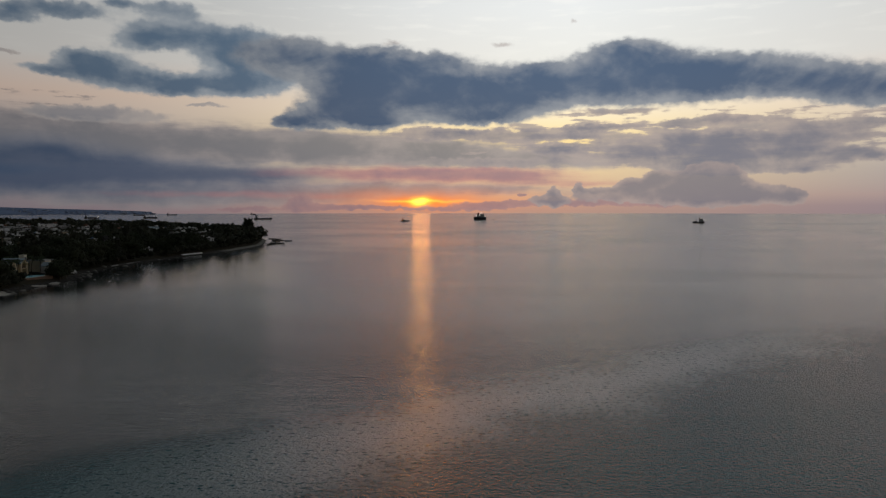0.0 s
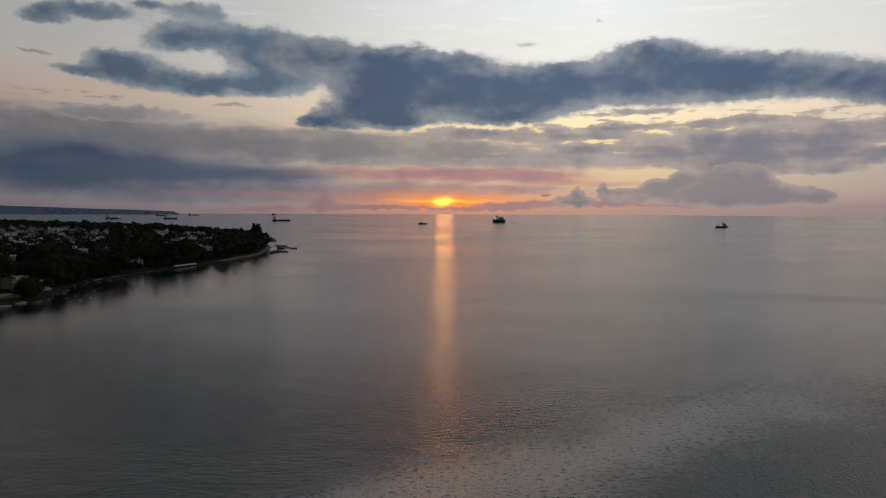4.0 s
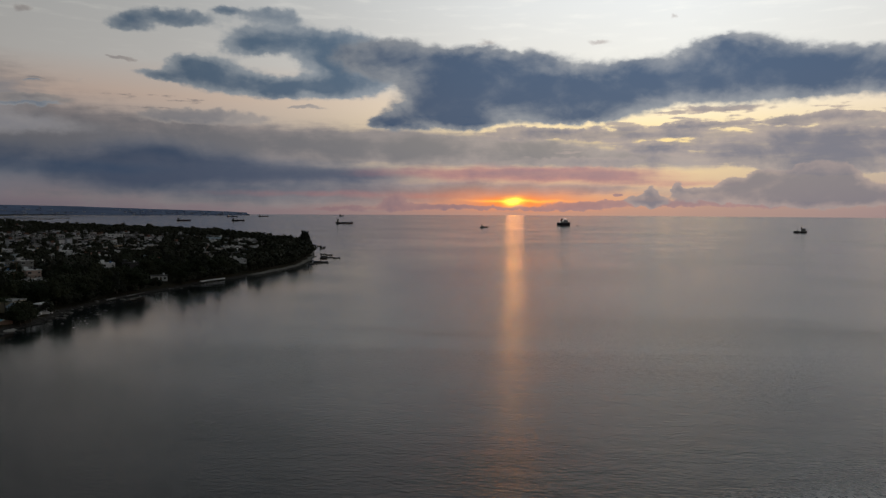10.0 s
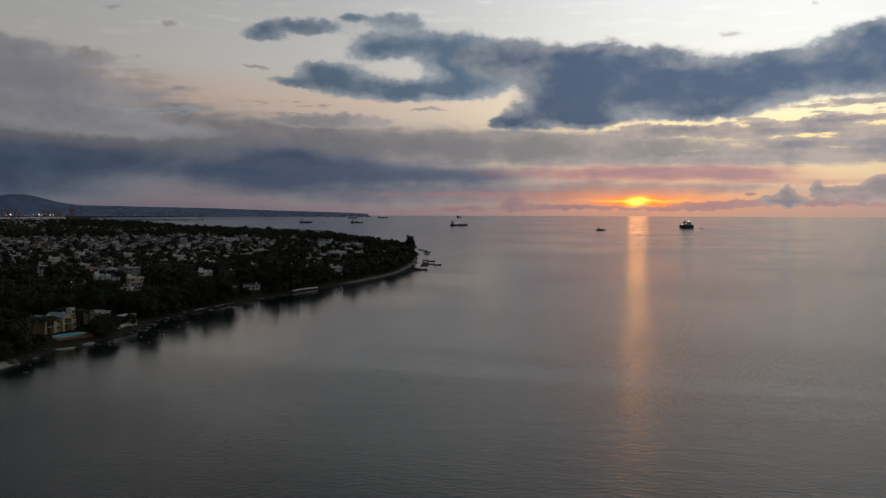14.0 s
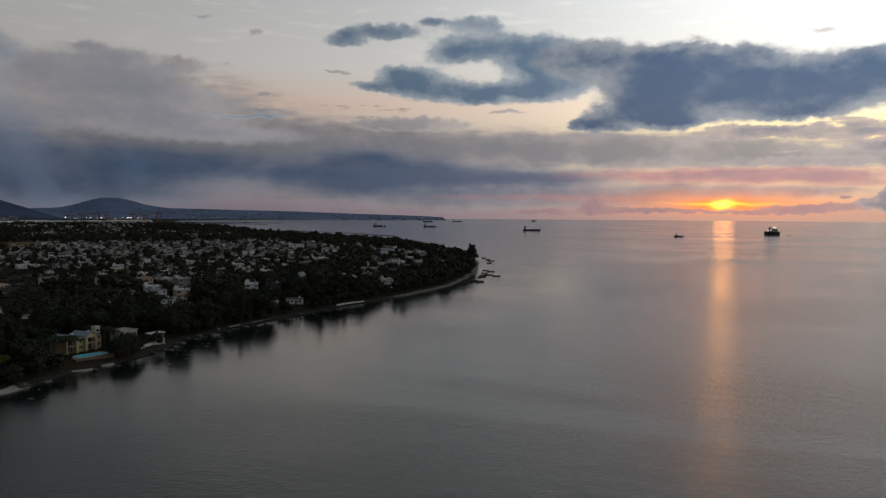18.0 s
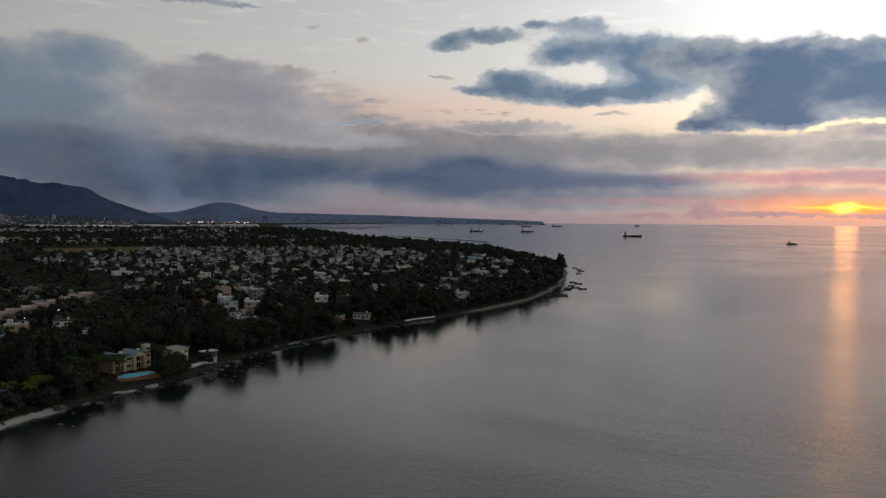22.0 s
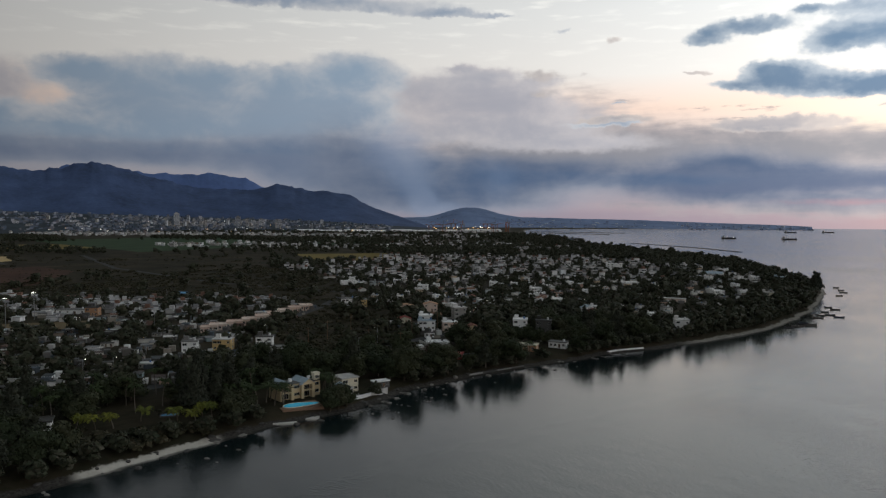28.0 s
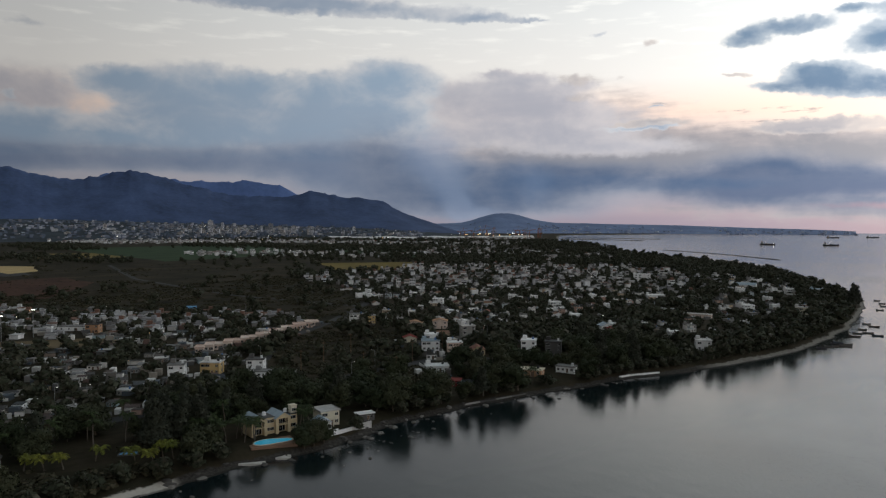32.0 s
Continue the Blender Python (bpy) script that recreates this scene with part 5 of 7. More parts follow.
LEAF = leaf_material("broad_leaves", [(0.03, 0.04, 0.02), (0.045, 0.054, 0.026), (0.06, 0.062, 0.034), (0.036, 0.05, 0.024)])
NEEDLE = leaf_material("casuarina_needles", [(0.04, 0.044, 0.032), (0.052, 0.055, 0.04)])
FROND = leaf_material("palm_fronds", [(0.04, 0.06, 0.02), (0.05, 0.07, 0.025), (0.035, 0.05, 0.02)])
YELLOW_FROND = leaf_material("sunlit_palm_fronds", [(0.2, 0.2, 0.03), (0.15, 0.17, 0.03)])
WOODS = leaf_material("woodland_leaves", [(0.032, 0.038, 0.024), (0.052, 0.058, 0.036), (0.072, 0.072, 0.048), (0.08, 0.072, 0.054)], True)
DRY = leaf_material("dry_bushes", [(0.04, 0.04, 0.022), (0.07, 0.062, 0.036), (0.08, 0.064, 0.042)], True)
BARK = varied("bark", [(0.1, 0.08, 0.06), (0.13, 0.11, 0.09)], 0.95)


def cards(rng, lobes, count, size):
    """Leaf clumps: small bent quads strewn over the surface of some lobes (x, y, z, rx, ry, rz)."""
    verts, faces = [], []
    weight = np.array([a[3] * a[5] for a in lobes])
    for _ in range(count):
        x, y, z, rx, ry, rz = lobes[rng.choice(len(lobes), p=weight / weight.sum())]
        n = rng.normal(size=3)
        n /= np.linalg.norm(n)
        if n[2] < -0.35:
            n[2] *= -0.5
        r = rng.uniform(0.78, 1.08)
        c = np.array([x + n[0] * rx * r, y + n[1] * ry * r, z + n[2] * rz * r])
        u = rng.normal(size=3)
        u -= n * (u @ n) * 0.5
        u /= np.linalg.norm(u)
        w = np.cross(u, n + rng.normal(size=3) * 0.5)
        w /= np.linalg.norm(w)
        s = size * rng.uniform(0.6, 1.35)
        k = len(verts)
        verts += [c - u * s - w * s * 0.55, c + u * s * 0.9 - w * s * 0.6, c + u * s * 1.05 + w * s * 0.55 + n * s * 0.3, c - u * s * 0.8 + w * s * 0.6 - n * s * 0.25]
        faces.append((k, k + 1, k + 2, k + 3))
    return np.array(verts), faces


def lumps(rng, lobes, squash=0.82):
    """The dense inside of a crown: one rough ball for each lobe."""
    bm = bmesh.new()
    for x, y, z, rx, ry, rz in lobes:
        made = bmesh.ops.create_icosphere(bm, subdivisions=1, radius=1.0)
        for v in made["verts"]:
            k = squash * rng.uniform(0.82, 1.08)
            v.co = Vector((x + v.co.x * rx * k, y + v.co.y * ry * k, z + v.co.z * rz * k))
    bm.verts.index_update()
    verts = np.array([v.co[:] for v in bm.verts])
    faces = [tuple(v.index for v in f.verts) for f in bm.faces]
    bm.free()
    return verts, faces


def crown_lobes(rng, shape):
    out = []
    if shape == "round":
        for _ in range(7):
            a, r = rng.uniform(0, 6.28), rng.uniform(0.1, 0.36)
            k = rng.uniform(0.24, 0.36)
            out.append((r * math.cos(a), r * math.sin(a), rng.uniform(0.3, 0.82), k, k, k * 0.8))
        out.append((0, 0, 0.5, 0.38, 0.38, 0.36))
        out.insert(0, (0.08, -0.05, 0.26, 0.34, 0.34, 0.24))
    elif shape == "tall":
        for i in range(8):
            s = i / 7
            k = 0.25 * (1 - s) + 0.07
            out.append((rng.uniform(-0.08, 0.08), rng.uniform(-0.08, 0.08), 0.25 + 0.7 * s, k, k, 0.14))
    else:
        for _ in range(6):
            a, r = rng.uniform(0, 6.28), rng.uniform(0.0, 0.4)
            k = rng.uniform(0.25, 0.4)
            out.append((r * math.cos(a), r * math.sin(a), rng.uniform(0.25, 0.55), k, k, k * 0.8))
    return out


def joined_mesh(name, pieces, material):
    verts, faces, start = [], [], 0
    for v, f in pieces:
        verts.append(v)
        faces += [tuple(i + start for i in q) for q in f]
        start += len(v)
    me = bpy.data.meshes.new(name)
    me.from_pydata([tuple(v) for v in np.concatenate(verts)], [], faces)
    me.materials.append(material)
    return me


def tree_pattern(name, label, shape, height, material, count, size, seed, group):
    """A trunk with limbs, and a crown of leaf clumps with gaps."""
    rng = np.random.default_rng(seed)
    e = thing(name, label, "tree", group)
    lobes = [tuple(c * height for c in a) for a in crown_lobes(rng, shape)]
    bm = bmesh.new()
    top = height * (0.9 if shape == "tall" else 0.55)
    rod(bm, (0, 0, -0.6), (0.1, 0.05, top * 0.55), height * 0.028, height * 0.02, 7)
    rod(bm, (0.1, 0.05, top * 0.55), (0, 0, top), height * 0.02, height * 0.008, 6)
    for x, y, z, rx, ry, rz in lobes[:5]:
        rod(bm, (0.05, 0.02, min(top * 0.6, z * 0.7)), (x * 0.9, y * 0.9, z), height * 0.011, height * 0.004, 5)
    part("trunk", bm, BARK, e)
    crown = new("crown", joined_mesh("crown", [cards(rng, lobes, count, size), lumps(rng, lobes, 0.72)], material))
    crown.parent = e
    return e


def palm_pattern(label, height, material, seed):
    rng = np.random.default_rng(seed)
    e = thing("palm_tree", label, "tree", "palm trees by the shore")
    bm = bmesh.new()
    lean = rng.uniform(0.4, 1.4)
    last = Vector((0, 0, -0.5))
    for i in range(1, 8):
        s = i / 7
        here = Vector((lean * s * s, 0.2 * math.sin(s * 3), height * s))
        rod(bm, last, here, 0.2 - 0.07 * s, 0.18 - 0.07 * s, 7)
        last = here
    part("trunk", bm, BARK, e)
    verts, faces = [], []
    for k in range(24):
        a = k * 2.4 + rng.uniform(-0.3, 0.3)
        rise, long = rng.uniform(0.0, 2.3), rng.uniform(2.3, 3.3)
        out, side = np.array([math.cos(a), math.sin(a), 0]), np.array([-math.sin(a), math.cos(a), 0])
        spine = []
        for i in range(9):
            s = i / 8
            spine.append(np.array(last[:]) + out * long * s * (1 - 0.18 * s) + np.array([0, 0, 1]) * (rise * long * 0.6 * s - (0.7 + 0.35 * max(rise, 0)) * long * 0.75 * s * s))
        for i in range(8):
            for sign in (-1, 1):
                w = 0.42 * math.sin(0.35 + 2.6 * (i / 8)) + 0.08
                q = len(verts)
                tip = side * sign * w + out * 0.35 - np.array([0, 0, 0.42 * w])
                verts += [spine[i], spine[i] * 0.35 + spine[i + 1] * 0.65, spine[i + 1] * 0.75 + spine[i] * 0.25 + tip, spine[i] + tip * 0.9]
                faces.append((q, q + 1, q + 2, q + 3))
    crown = new("crown", joined_mesh("crown", [(np.array(verts), faces)], material))
    crown.parent = e
    return e


ROUND = [tree_pattern("broadleaf_tree", "dark broad-crowned leafy shore tree", "round", h, LEAF, 1050, 0.33, s, "shore trees") for h, s in ((9.0, 1), (11.0, 2), (7.5, 3))]
TALL = [tree_pattern("casuarina_tree", "tall feathery dark casuarina tree", "tall", h, NEEDLE, 1000, 0.36, s, "casuarinas of the shore") for h, s in ((14.0, 4), (11.5, 5))]
PALMS = [palm_pattern("coconut palm with drooping dark green fronds", 7.5, FROND, 6), palm_pattern("young coconut palm with yellow-green fronds", 3.3, YELLOW_FROND, 7)]
BUSH = [tree_pattern("shrub", "low dense dark green shrub", "low", 3.6, LEAF, 260, 0.32, 8, "shrubs of the shore")]


FIELDS = [[(-965, 735), (-895, 872), (-725, 755), (-800, 655)], [(-1340, 430), (-1330, 620), (-1560, 640), (-1600, 440)], [(-1150, 570), (-1280, 900), (-1950, 1060), (-1880, 560), (-1600, 560)], [(-400, 230), (-380, 286), (-350, 278), (-366, 224)], [(-980, 322), (-1010, 362), (-1130, 378), (-1180, 340), (-1080, 318)]]


def shore_spot(y, off):
    i = int(np.argmin(np.abs(SHORE[:, 1] - y)))
    a, b = SHORE[max(i - 1, 0)], SHORE[min(i + 1, len(SHORE) - 1)]
    n = np.array([-(b[1] - a[1]), b[0] - a[0]])
    return SHORE[i] + n / np.linalg.norm(n) * off


def plant():
    rng = random.Random(21)
    # the palms of the garden by the white beach
    for x, y, young in ((-163, 209, 1), (-160, 213, 1), (-158, 217, 1), (-170, 227, 0), (-160, 225, 1), (-154, 233, 1), (-149, 236, 1), (-151, 242, 1), (-153, 240, 1), (-173, 236, 0), (-178, 218, 0), (-181, 228, 0), (-170, 205, 0), (-176, 197, 0), (-185, 206, 0), (-160, 256, 0), (-163, 252, 0), (-157, 262, 0), (-159, 264.5, 0), (-155, 258, 0), (-166, 258, 0), (-170, 264, 0), (-161, 281, 0), (-158, 284, 0), (-165, 285, 0), (-152.5, 262.5, 0), (-151.5, 265, 0), (-154, 266, 0), (-155.5, 281.5, 0), (-153, 283, 0), (-159, 375, 0), (-157, 382, 0), (-162, 368, 0), (-189, 240, 0), (-194, 222, 0), (-186, 250, 0)):
        put(PALMS[young], x, y, rng.uniform(0, 360), 2.4).scale = (1, 1, 0.72 if x > -167 and not young else 1)
    # the dark round thicket before the villa, and the casuarinas along the water
    for x, y, k in ((-141.6, 275.5, 0.62), (-142.5, 279, 0.72), (-144.5, 277, 0.7), (-143, 282.5, 0.62), (-145.5, 281, 0.66)):
        copy_thing(ROUND[1], pose(x, y, 1.2, 0, 0, rng.uniform(0, 360)) @ Matrix.Diagonal((1, 1, 1, 1))).scale = (k, k, k)
        BUILT.append((x, y, 1.5))
    for i in range(16):
        x, y = -157 - rng.uniform(0, 14), 240 + 1.3 * i + rng.uniform(-1, 1)
        if free(x, y, 1.0):
            put(TALL[i % 2], x, y, rng.uniform(0, 360), 2.0)
    for x, y in ((-195, 758), (-198, 764), (-203, 772), (-193, 748), (-207, 784)):
        put(TALL[0], x, y, rng.uniform(0, 360), 2.0)
    # the belt of shore trees and the woods behind it
    near, woods, bushes = [], [], []
    for gap, ring, seed in ((6.4, [(-125, 165), (-330, 150), (-330, 466), (-130, 466)], 31), (6.8, [(-135, 465), (-330, 465), (-450, 980), (-420, 1060), (-130, 760)], 32), (6.5, [(-330, 150), (-650, 200), (-720, 560), (-330, 465)], 33), (9, [(-330, 465), (-720, 560), (-1000, 900), (-900, 1420), (-420, 1060)], 34), (20, [(-720, 560), (-1500, 600), (-2000, 1900), (-1300, 1800), (-900, 1420), (-1000, 900)], 35)):
        spots = scatter(ring, gap, gap * 0.42, seed, 17)
        ds = inland([s[0] for s in spots], [s[1] for s in spots])
        for (x, y), d in zip(spots, ds):
            if d < 1.4 or not free(x, y, 1.8) or any(inside(x, y, r) for r in FIELDS):
                continue
            chance, low = 0.75, False
            patch = noise.noise((x * 0.012, y * 0.012, 4.0))
            if inside(x, y, SETTLEMENT):
                chance = 0.72 + 0.6 * patch
            elif inside(x, y, UPTOWN) or inside(x, y, MIDDLE):
                chance = 0.85 + 0.4 * patch
            elif in_lot(x, y):
                chance, low = 0.75, rng.random() < 0.9
            elif x < -335 and y < 560:
                chance, low = 0.5 + 0.5 * patch, rng.random() < 0.95
            elif inside(x, y, POINT):
                chance = 0.6
            elif x < -700:
                chance = 0.4 + 0.6 * patch
            elif d < 14 and (y < 262 or 262 < y < 300):
                chance = 0.0 if d < 7 or y > 262 else 0.85
            elif d < 3.2 and y > 445:
                chance = 0.0
            elif 312 < y < 445 and d < 12:
                chance = 0.8 if noise.noise((x * 0.03, y * 0.03, 8.0)) > -0.1 else 0.2
            if math.hypot(x + 161, y - 225) < 24 and d < 34:
                chance, low = 0.7, True
            if rng.random() > chance:
                continue
            if low:
                for _ in range(6):
                    bushes.append((x + rng.uniform(-4, 4), y + rng.uniform(-4, 4), rng.uniform(1.0, 2.9)))
            elif d < 62 and 175 < y < 470 and x > -215:
                near.append((x, y))
            elif inside(x, y, POINT) and d > 40:
                woods.append((x, y, rng.uniform(3.0, 6.0)))
            else:
                woods.append((x, y, (rng.uniform(3.0, 6.6) if inside(x, y, UPTOWN) or inside(x, y, MIDDLE) else rng.uniform(3.5, 8.5) if inside(x, y, SETTLEMENT) else rng.uniform(5.5, 10.5)) if d > 120 or y < 430 else rng.uniform(5.5, 10.0)))
    # dry scrub on the fallow land, thinning out in drifts
    for x, y in scatter([(-470, 470), (-540, 300), (-600, 190), (-900, 200), (-1180, 400), (-1000, 620), (-760, 640), (-560, 530)], 8.5, 4.0, 36, 11):
        drift = noise.noise((x * 0.011, y * 0.028, 14.0)) + 0.5 * noise.noise((x * 0.05, y * 0.07, 3.0))
        if free(x, y, 1.0) and not any(inside(x, y, r) for r in FIELDS) and rng.random() < 0.45 + 0.9 * drift:
            bushes.append((x, y, rng.uniform(0.7, 2.0) + (1.6 if drift > 0.35 else 0.0)))
    # low growth along the edge of the beach and the rubble shore
    for _ in range(900):
        y = rng.uniform(176, 850)
        p = shore_spot(y, rng.uniform(1.3, 8.0) if y < 199 or 238 < y < 440 else rng.uniform(4.0, 12.0))
        if free(p[0], p[1], 1.0) and not (258 < y < 279):
            woods.append((p[0], p[1], rng.uniform(1.6, 4.6)))
    near.sort(key=lambda s: s[0], reverse=True)
    for i, (x, y) in enumerate(near):
        if i < 270:
            o = put(TALL[i % 2] if i % 7 == 0 else rng.choice(ROUND), x, y, rng.uniform(0, 360), 1.0, LAND - 0.3)
            k = rng.uniform(0.7, 1.15)
            o.scale = (k, k, k * rng.uniform(0.85, 1.1))
        else:
            woods.append((x, y, rng.uniform(6, 10)))
    for i in range(60):
        y = rng.choice((rng.uniform(240, 258), rng.uniform(281, 430)))
        x = -147 - rng.uniform(4, 16)
        if free(x, y, 0.6) and inland([x], [y])[0] > 3:
            o = put(BUSH[0], x, y, rng.uniform(0, 360), 0.8, LAND - 0.8)
            k = rng.uniform(0.4, 1.0)
            o.scale = (k, k, k)
    # far belts of trees between the fields
    for ax, ay, bx, by, wide, count in ((-1950, 900, -1000, 1250, 120, 420), (-1500, 420, -1150, 480, 60, 120), (-2300, 600, -1750, 560, 90, 260), (-2600, 1300, -1700, 1700, 260, 700), (-1250, 1560, -420, 1040, 60, 420), (-1700, 1950, -1250, 1640, 130, 300), (-1400, 950, -900, 1000, 60, 100)):
        for _ in range(count):
            s = rng.random()
            off = rng.gauss(0, 0.5) * wide
            k = math.hypot(bx - ax, by - ay)
            woods.append((ax + (bx - ax) * s - off * (by - ay) / k, ay + (by - ay) * s + off * (bx - ax) / k, rng.uniform(6, 11)))
    stand(woods, "woodland", "dense dark tree crowns between the houses", WOODS, "round", 64, 0.2)
    stand(bushes, "scrub_bushes", "scattered dry bushes on open ground", DRY, "low", 30, 0.26)


def stand(spots, name, label, material, shape, count, size):
    """Many trees that nobody could count, joined into one mesh."""
    spots = [s for s, d in zip(spots, inland([s[0] for s in spots], [s[1] for s in spots])) if d > 1.2]
    kinds = []
    for k in range(7):
        rng = np.random.default_rng(100 + k)
        lobes = crown_lobes(rng, shape)[:6 if shape == "round" else 3]
        v1, f1 = cards(rng, lobes, count, size * 0.62)
        v2, f2 = lumps(rng, lobes, 0.74)
        kinds.append((np.concatenate([v1, v2]), np.array(f1), np.array([tuple(i + len(v1) for i in f) for f in f2])))
    rng = np.random.default_rng(9)
    verts, quads, tris, start = [], [], [], 0
    for x, y, h in spots:
        v, q, f = kinds[rng.integers(len(kinds))]
        a = rng.uniform(0, 6.28)
        c, s = math.cos(a), math.sin(a)
        wide = h * (rng.uniform(0.85, 1.25) if shape == "round" else rng.uniform(1.0, 1.9))
        w = np.stack([(v[:, 0] * c - v[:, 1] * s) * wide + x, (v[:, 0] * s + v[:, 1] * c) * wide + y, v[:, 2] * h + LAND - 0.8], 1)
        verts.append(w)
        quads.append(q + start)
        tris.append(f + start)
        start += len(v)
    verts, quads, tris = np.concatenate(verts), np.concatenate(quads), np.concatenate(tris)
    me = bpy.data.meshes.new(name)
    me.vertices.add(len(verts))
    me.vertices.foreach_set("co", verts.astype(np.float32).ravel())
    me.loops.add(quads.size + tris.size)
    me.loops.foreach_set("vertex_index", np.concatenate([quads.ravel(), tris.ravel()]).astype(np.int32))
    me.polygons.add(len(quads) + len(tris))
    me.polygons.foreach_set("loop_start", np.concatenate([np.arange(len(quads)) * 4, quads.size + np.arange(len(tris)) * 3]).astype(np.int32))
    me.update(calc_edges=True)
    me.materials.append(material)
    tagged(new(name, me), label, "trees", kind="stuff")


plant()
for pattern in ROUND + TALL + PALMS + BUSH:
    spare(pattern)


# ---- shore: rocks, boats, walls ----
def shore_point(y, off):
    """A place off metres inland of the shoreline, at about this y."""
    i = int(np.argmin(np.where(SHORE[:, 0] < 0, np.abs(SHORE[:, 1] - y), 1e9)))
    a, b = SHORE[max(i - 1, 0)], SHORE[min(i + 1, len(SHORE) - 1)]
    n = np.array([-(b[1] - a[1]), b[0] - a[0]])
    n /= np.linalg.norm(n)
    return SHORE[i] + n * off


def boulder_mesh(seed):
    rng = random.Random(seed)
    bm = bmesh.new()
    bmesh.ops.create_icosphere(bm, subdivisions=2, radius=1.0)
    for v in bm.verts:
        k = 1 + 0.35 * noise.noise(v.co * 1.3 + Vector((seed * 7.0, 0, 0))) + rng.uniform(-0.06, 0.06)
        v.co = Vector((v.co.x * k * 1.2, v.co.y * k, v.co.z * k * 0.6))
    me = bpy.data.meshes.new("boulder")
    bm.to_mesh(me)
    bm.free()
    me.materials.append(STONE)
    return me


def rocks():
    rng = random.Random(77)
    kinds = [boulder_mesh(s) for s in range(5)]
    for i in range(150):
        y = rng.choice((rng.uniform(183, 250), rng.uniform(255, 330), rng.uniform(330, 440), rng.uniform(286, 312)))
        off = rng.uniform(-3.5, 2.5) if rng.random() < 0.75 else rng.uniform(-16, -3)
        p = shore_point(y, off)
        k = rng.uniform(0.25, 0.9) if off > -4 else rng.uniform(0.2, 0.5)
        o = new("boulder", rng.choice(kinds))
        o.matrix_basis = pose(p[0], p[1], max(0.0, float(land_height(np.array(off)))) + k * 0.1, 0, 0, rng.uniform(0, 360)) @ Matrix.Diagonal((k * rng.uniform(0.8, 1.6), k, k, 1))
        tagged(o, "dark wet rock at the water's edge", "rock", "rocks along the shore")


rocks()


def rowing_boat(name, label, long, paint):
    """An open wooden fishing boat: hull, benches, gunwale, small engine."""
    e = thing(name, label, "boat", "fishing boats moored off the point")
    bm = bmesh.new()
    rows = []
    for i in range(11):
        s = i / 10
        x = (s - 0.5) * long
        half = long * 0.13 * math.sin(math.pi * min(1.0, 0.28 + 0.72 * s) ** 0.9) ** 0.7 if s < 1 else 0.03
        half = max(half, 0.04)
        sheer = 0.55 + 0.35 * (2 * s - 1) ** 2
        ring = [(x, -half, sheer), (x, -half * 0.8, 0.12), (x, 0, -0.18), (x, half * 0.8, 0.12), (x, half, sheer), (x, half * 0.86, sheer), (x, half * 0.6, 0.2), (x, 0, 0.05), (x, -half * 0.6, 0.2), (x, -half * 0.86, sheer)]
        rows.append([bm.verts.new(v) for v in ring])
    for a, b in zip(rows, rows[1:]):
        for k in range(10):
            bm.faces.new((a[k], a[(k + 1) % 10], b[(k + 1) % 10], b[k]))
    bm.faces.new(rows[0]), bm.faces.new(rows[-1][::-1])
    bmesh.ops.recalc_face_normals(bm, faces=bm.faces[:])
    part("hull", bm, paint, e)
    for x in (-0.2, 0.1, 0.28):
        boxes("bench", [(x * long - 0.15, -long * 0.1, 0.42, x * long + 0.15, long * 0.1, 0.47)], WOOD, e)
    bm = bmesh.new()
    box(bm, -long / 2 - 0.35, -0.18, 0.35, -long / 2 + 0.05, 0.18, 0.95)
    box(bm, -long / 2 - 0.2, -0.06, -0.3, -long / 2 - 0.08, 0.06, 0.35)
    part("outboard_engine", bm, IRON, e)
    return e


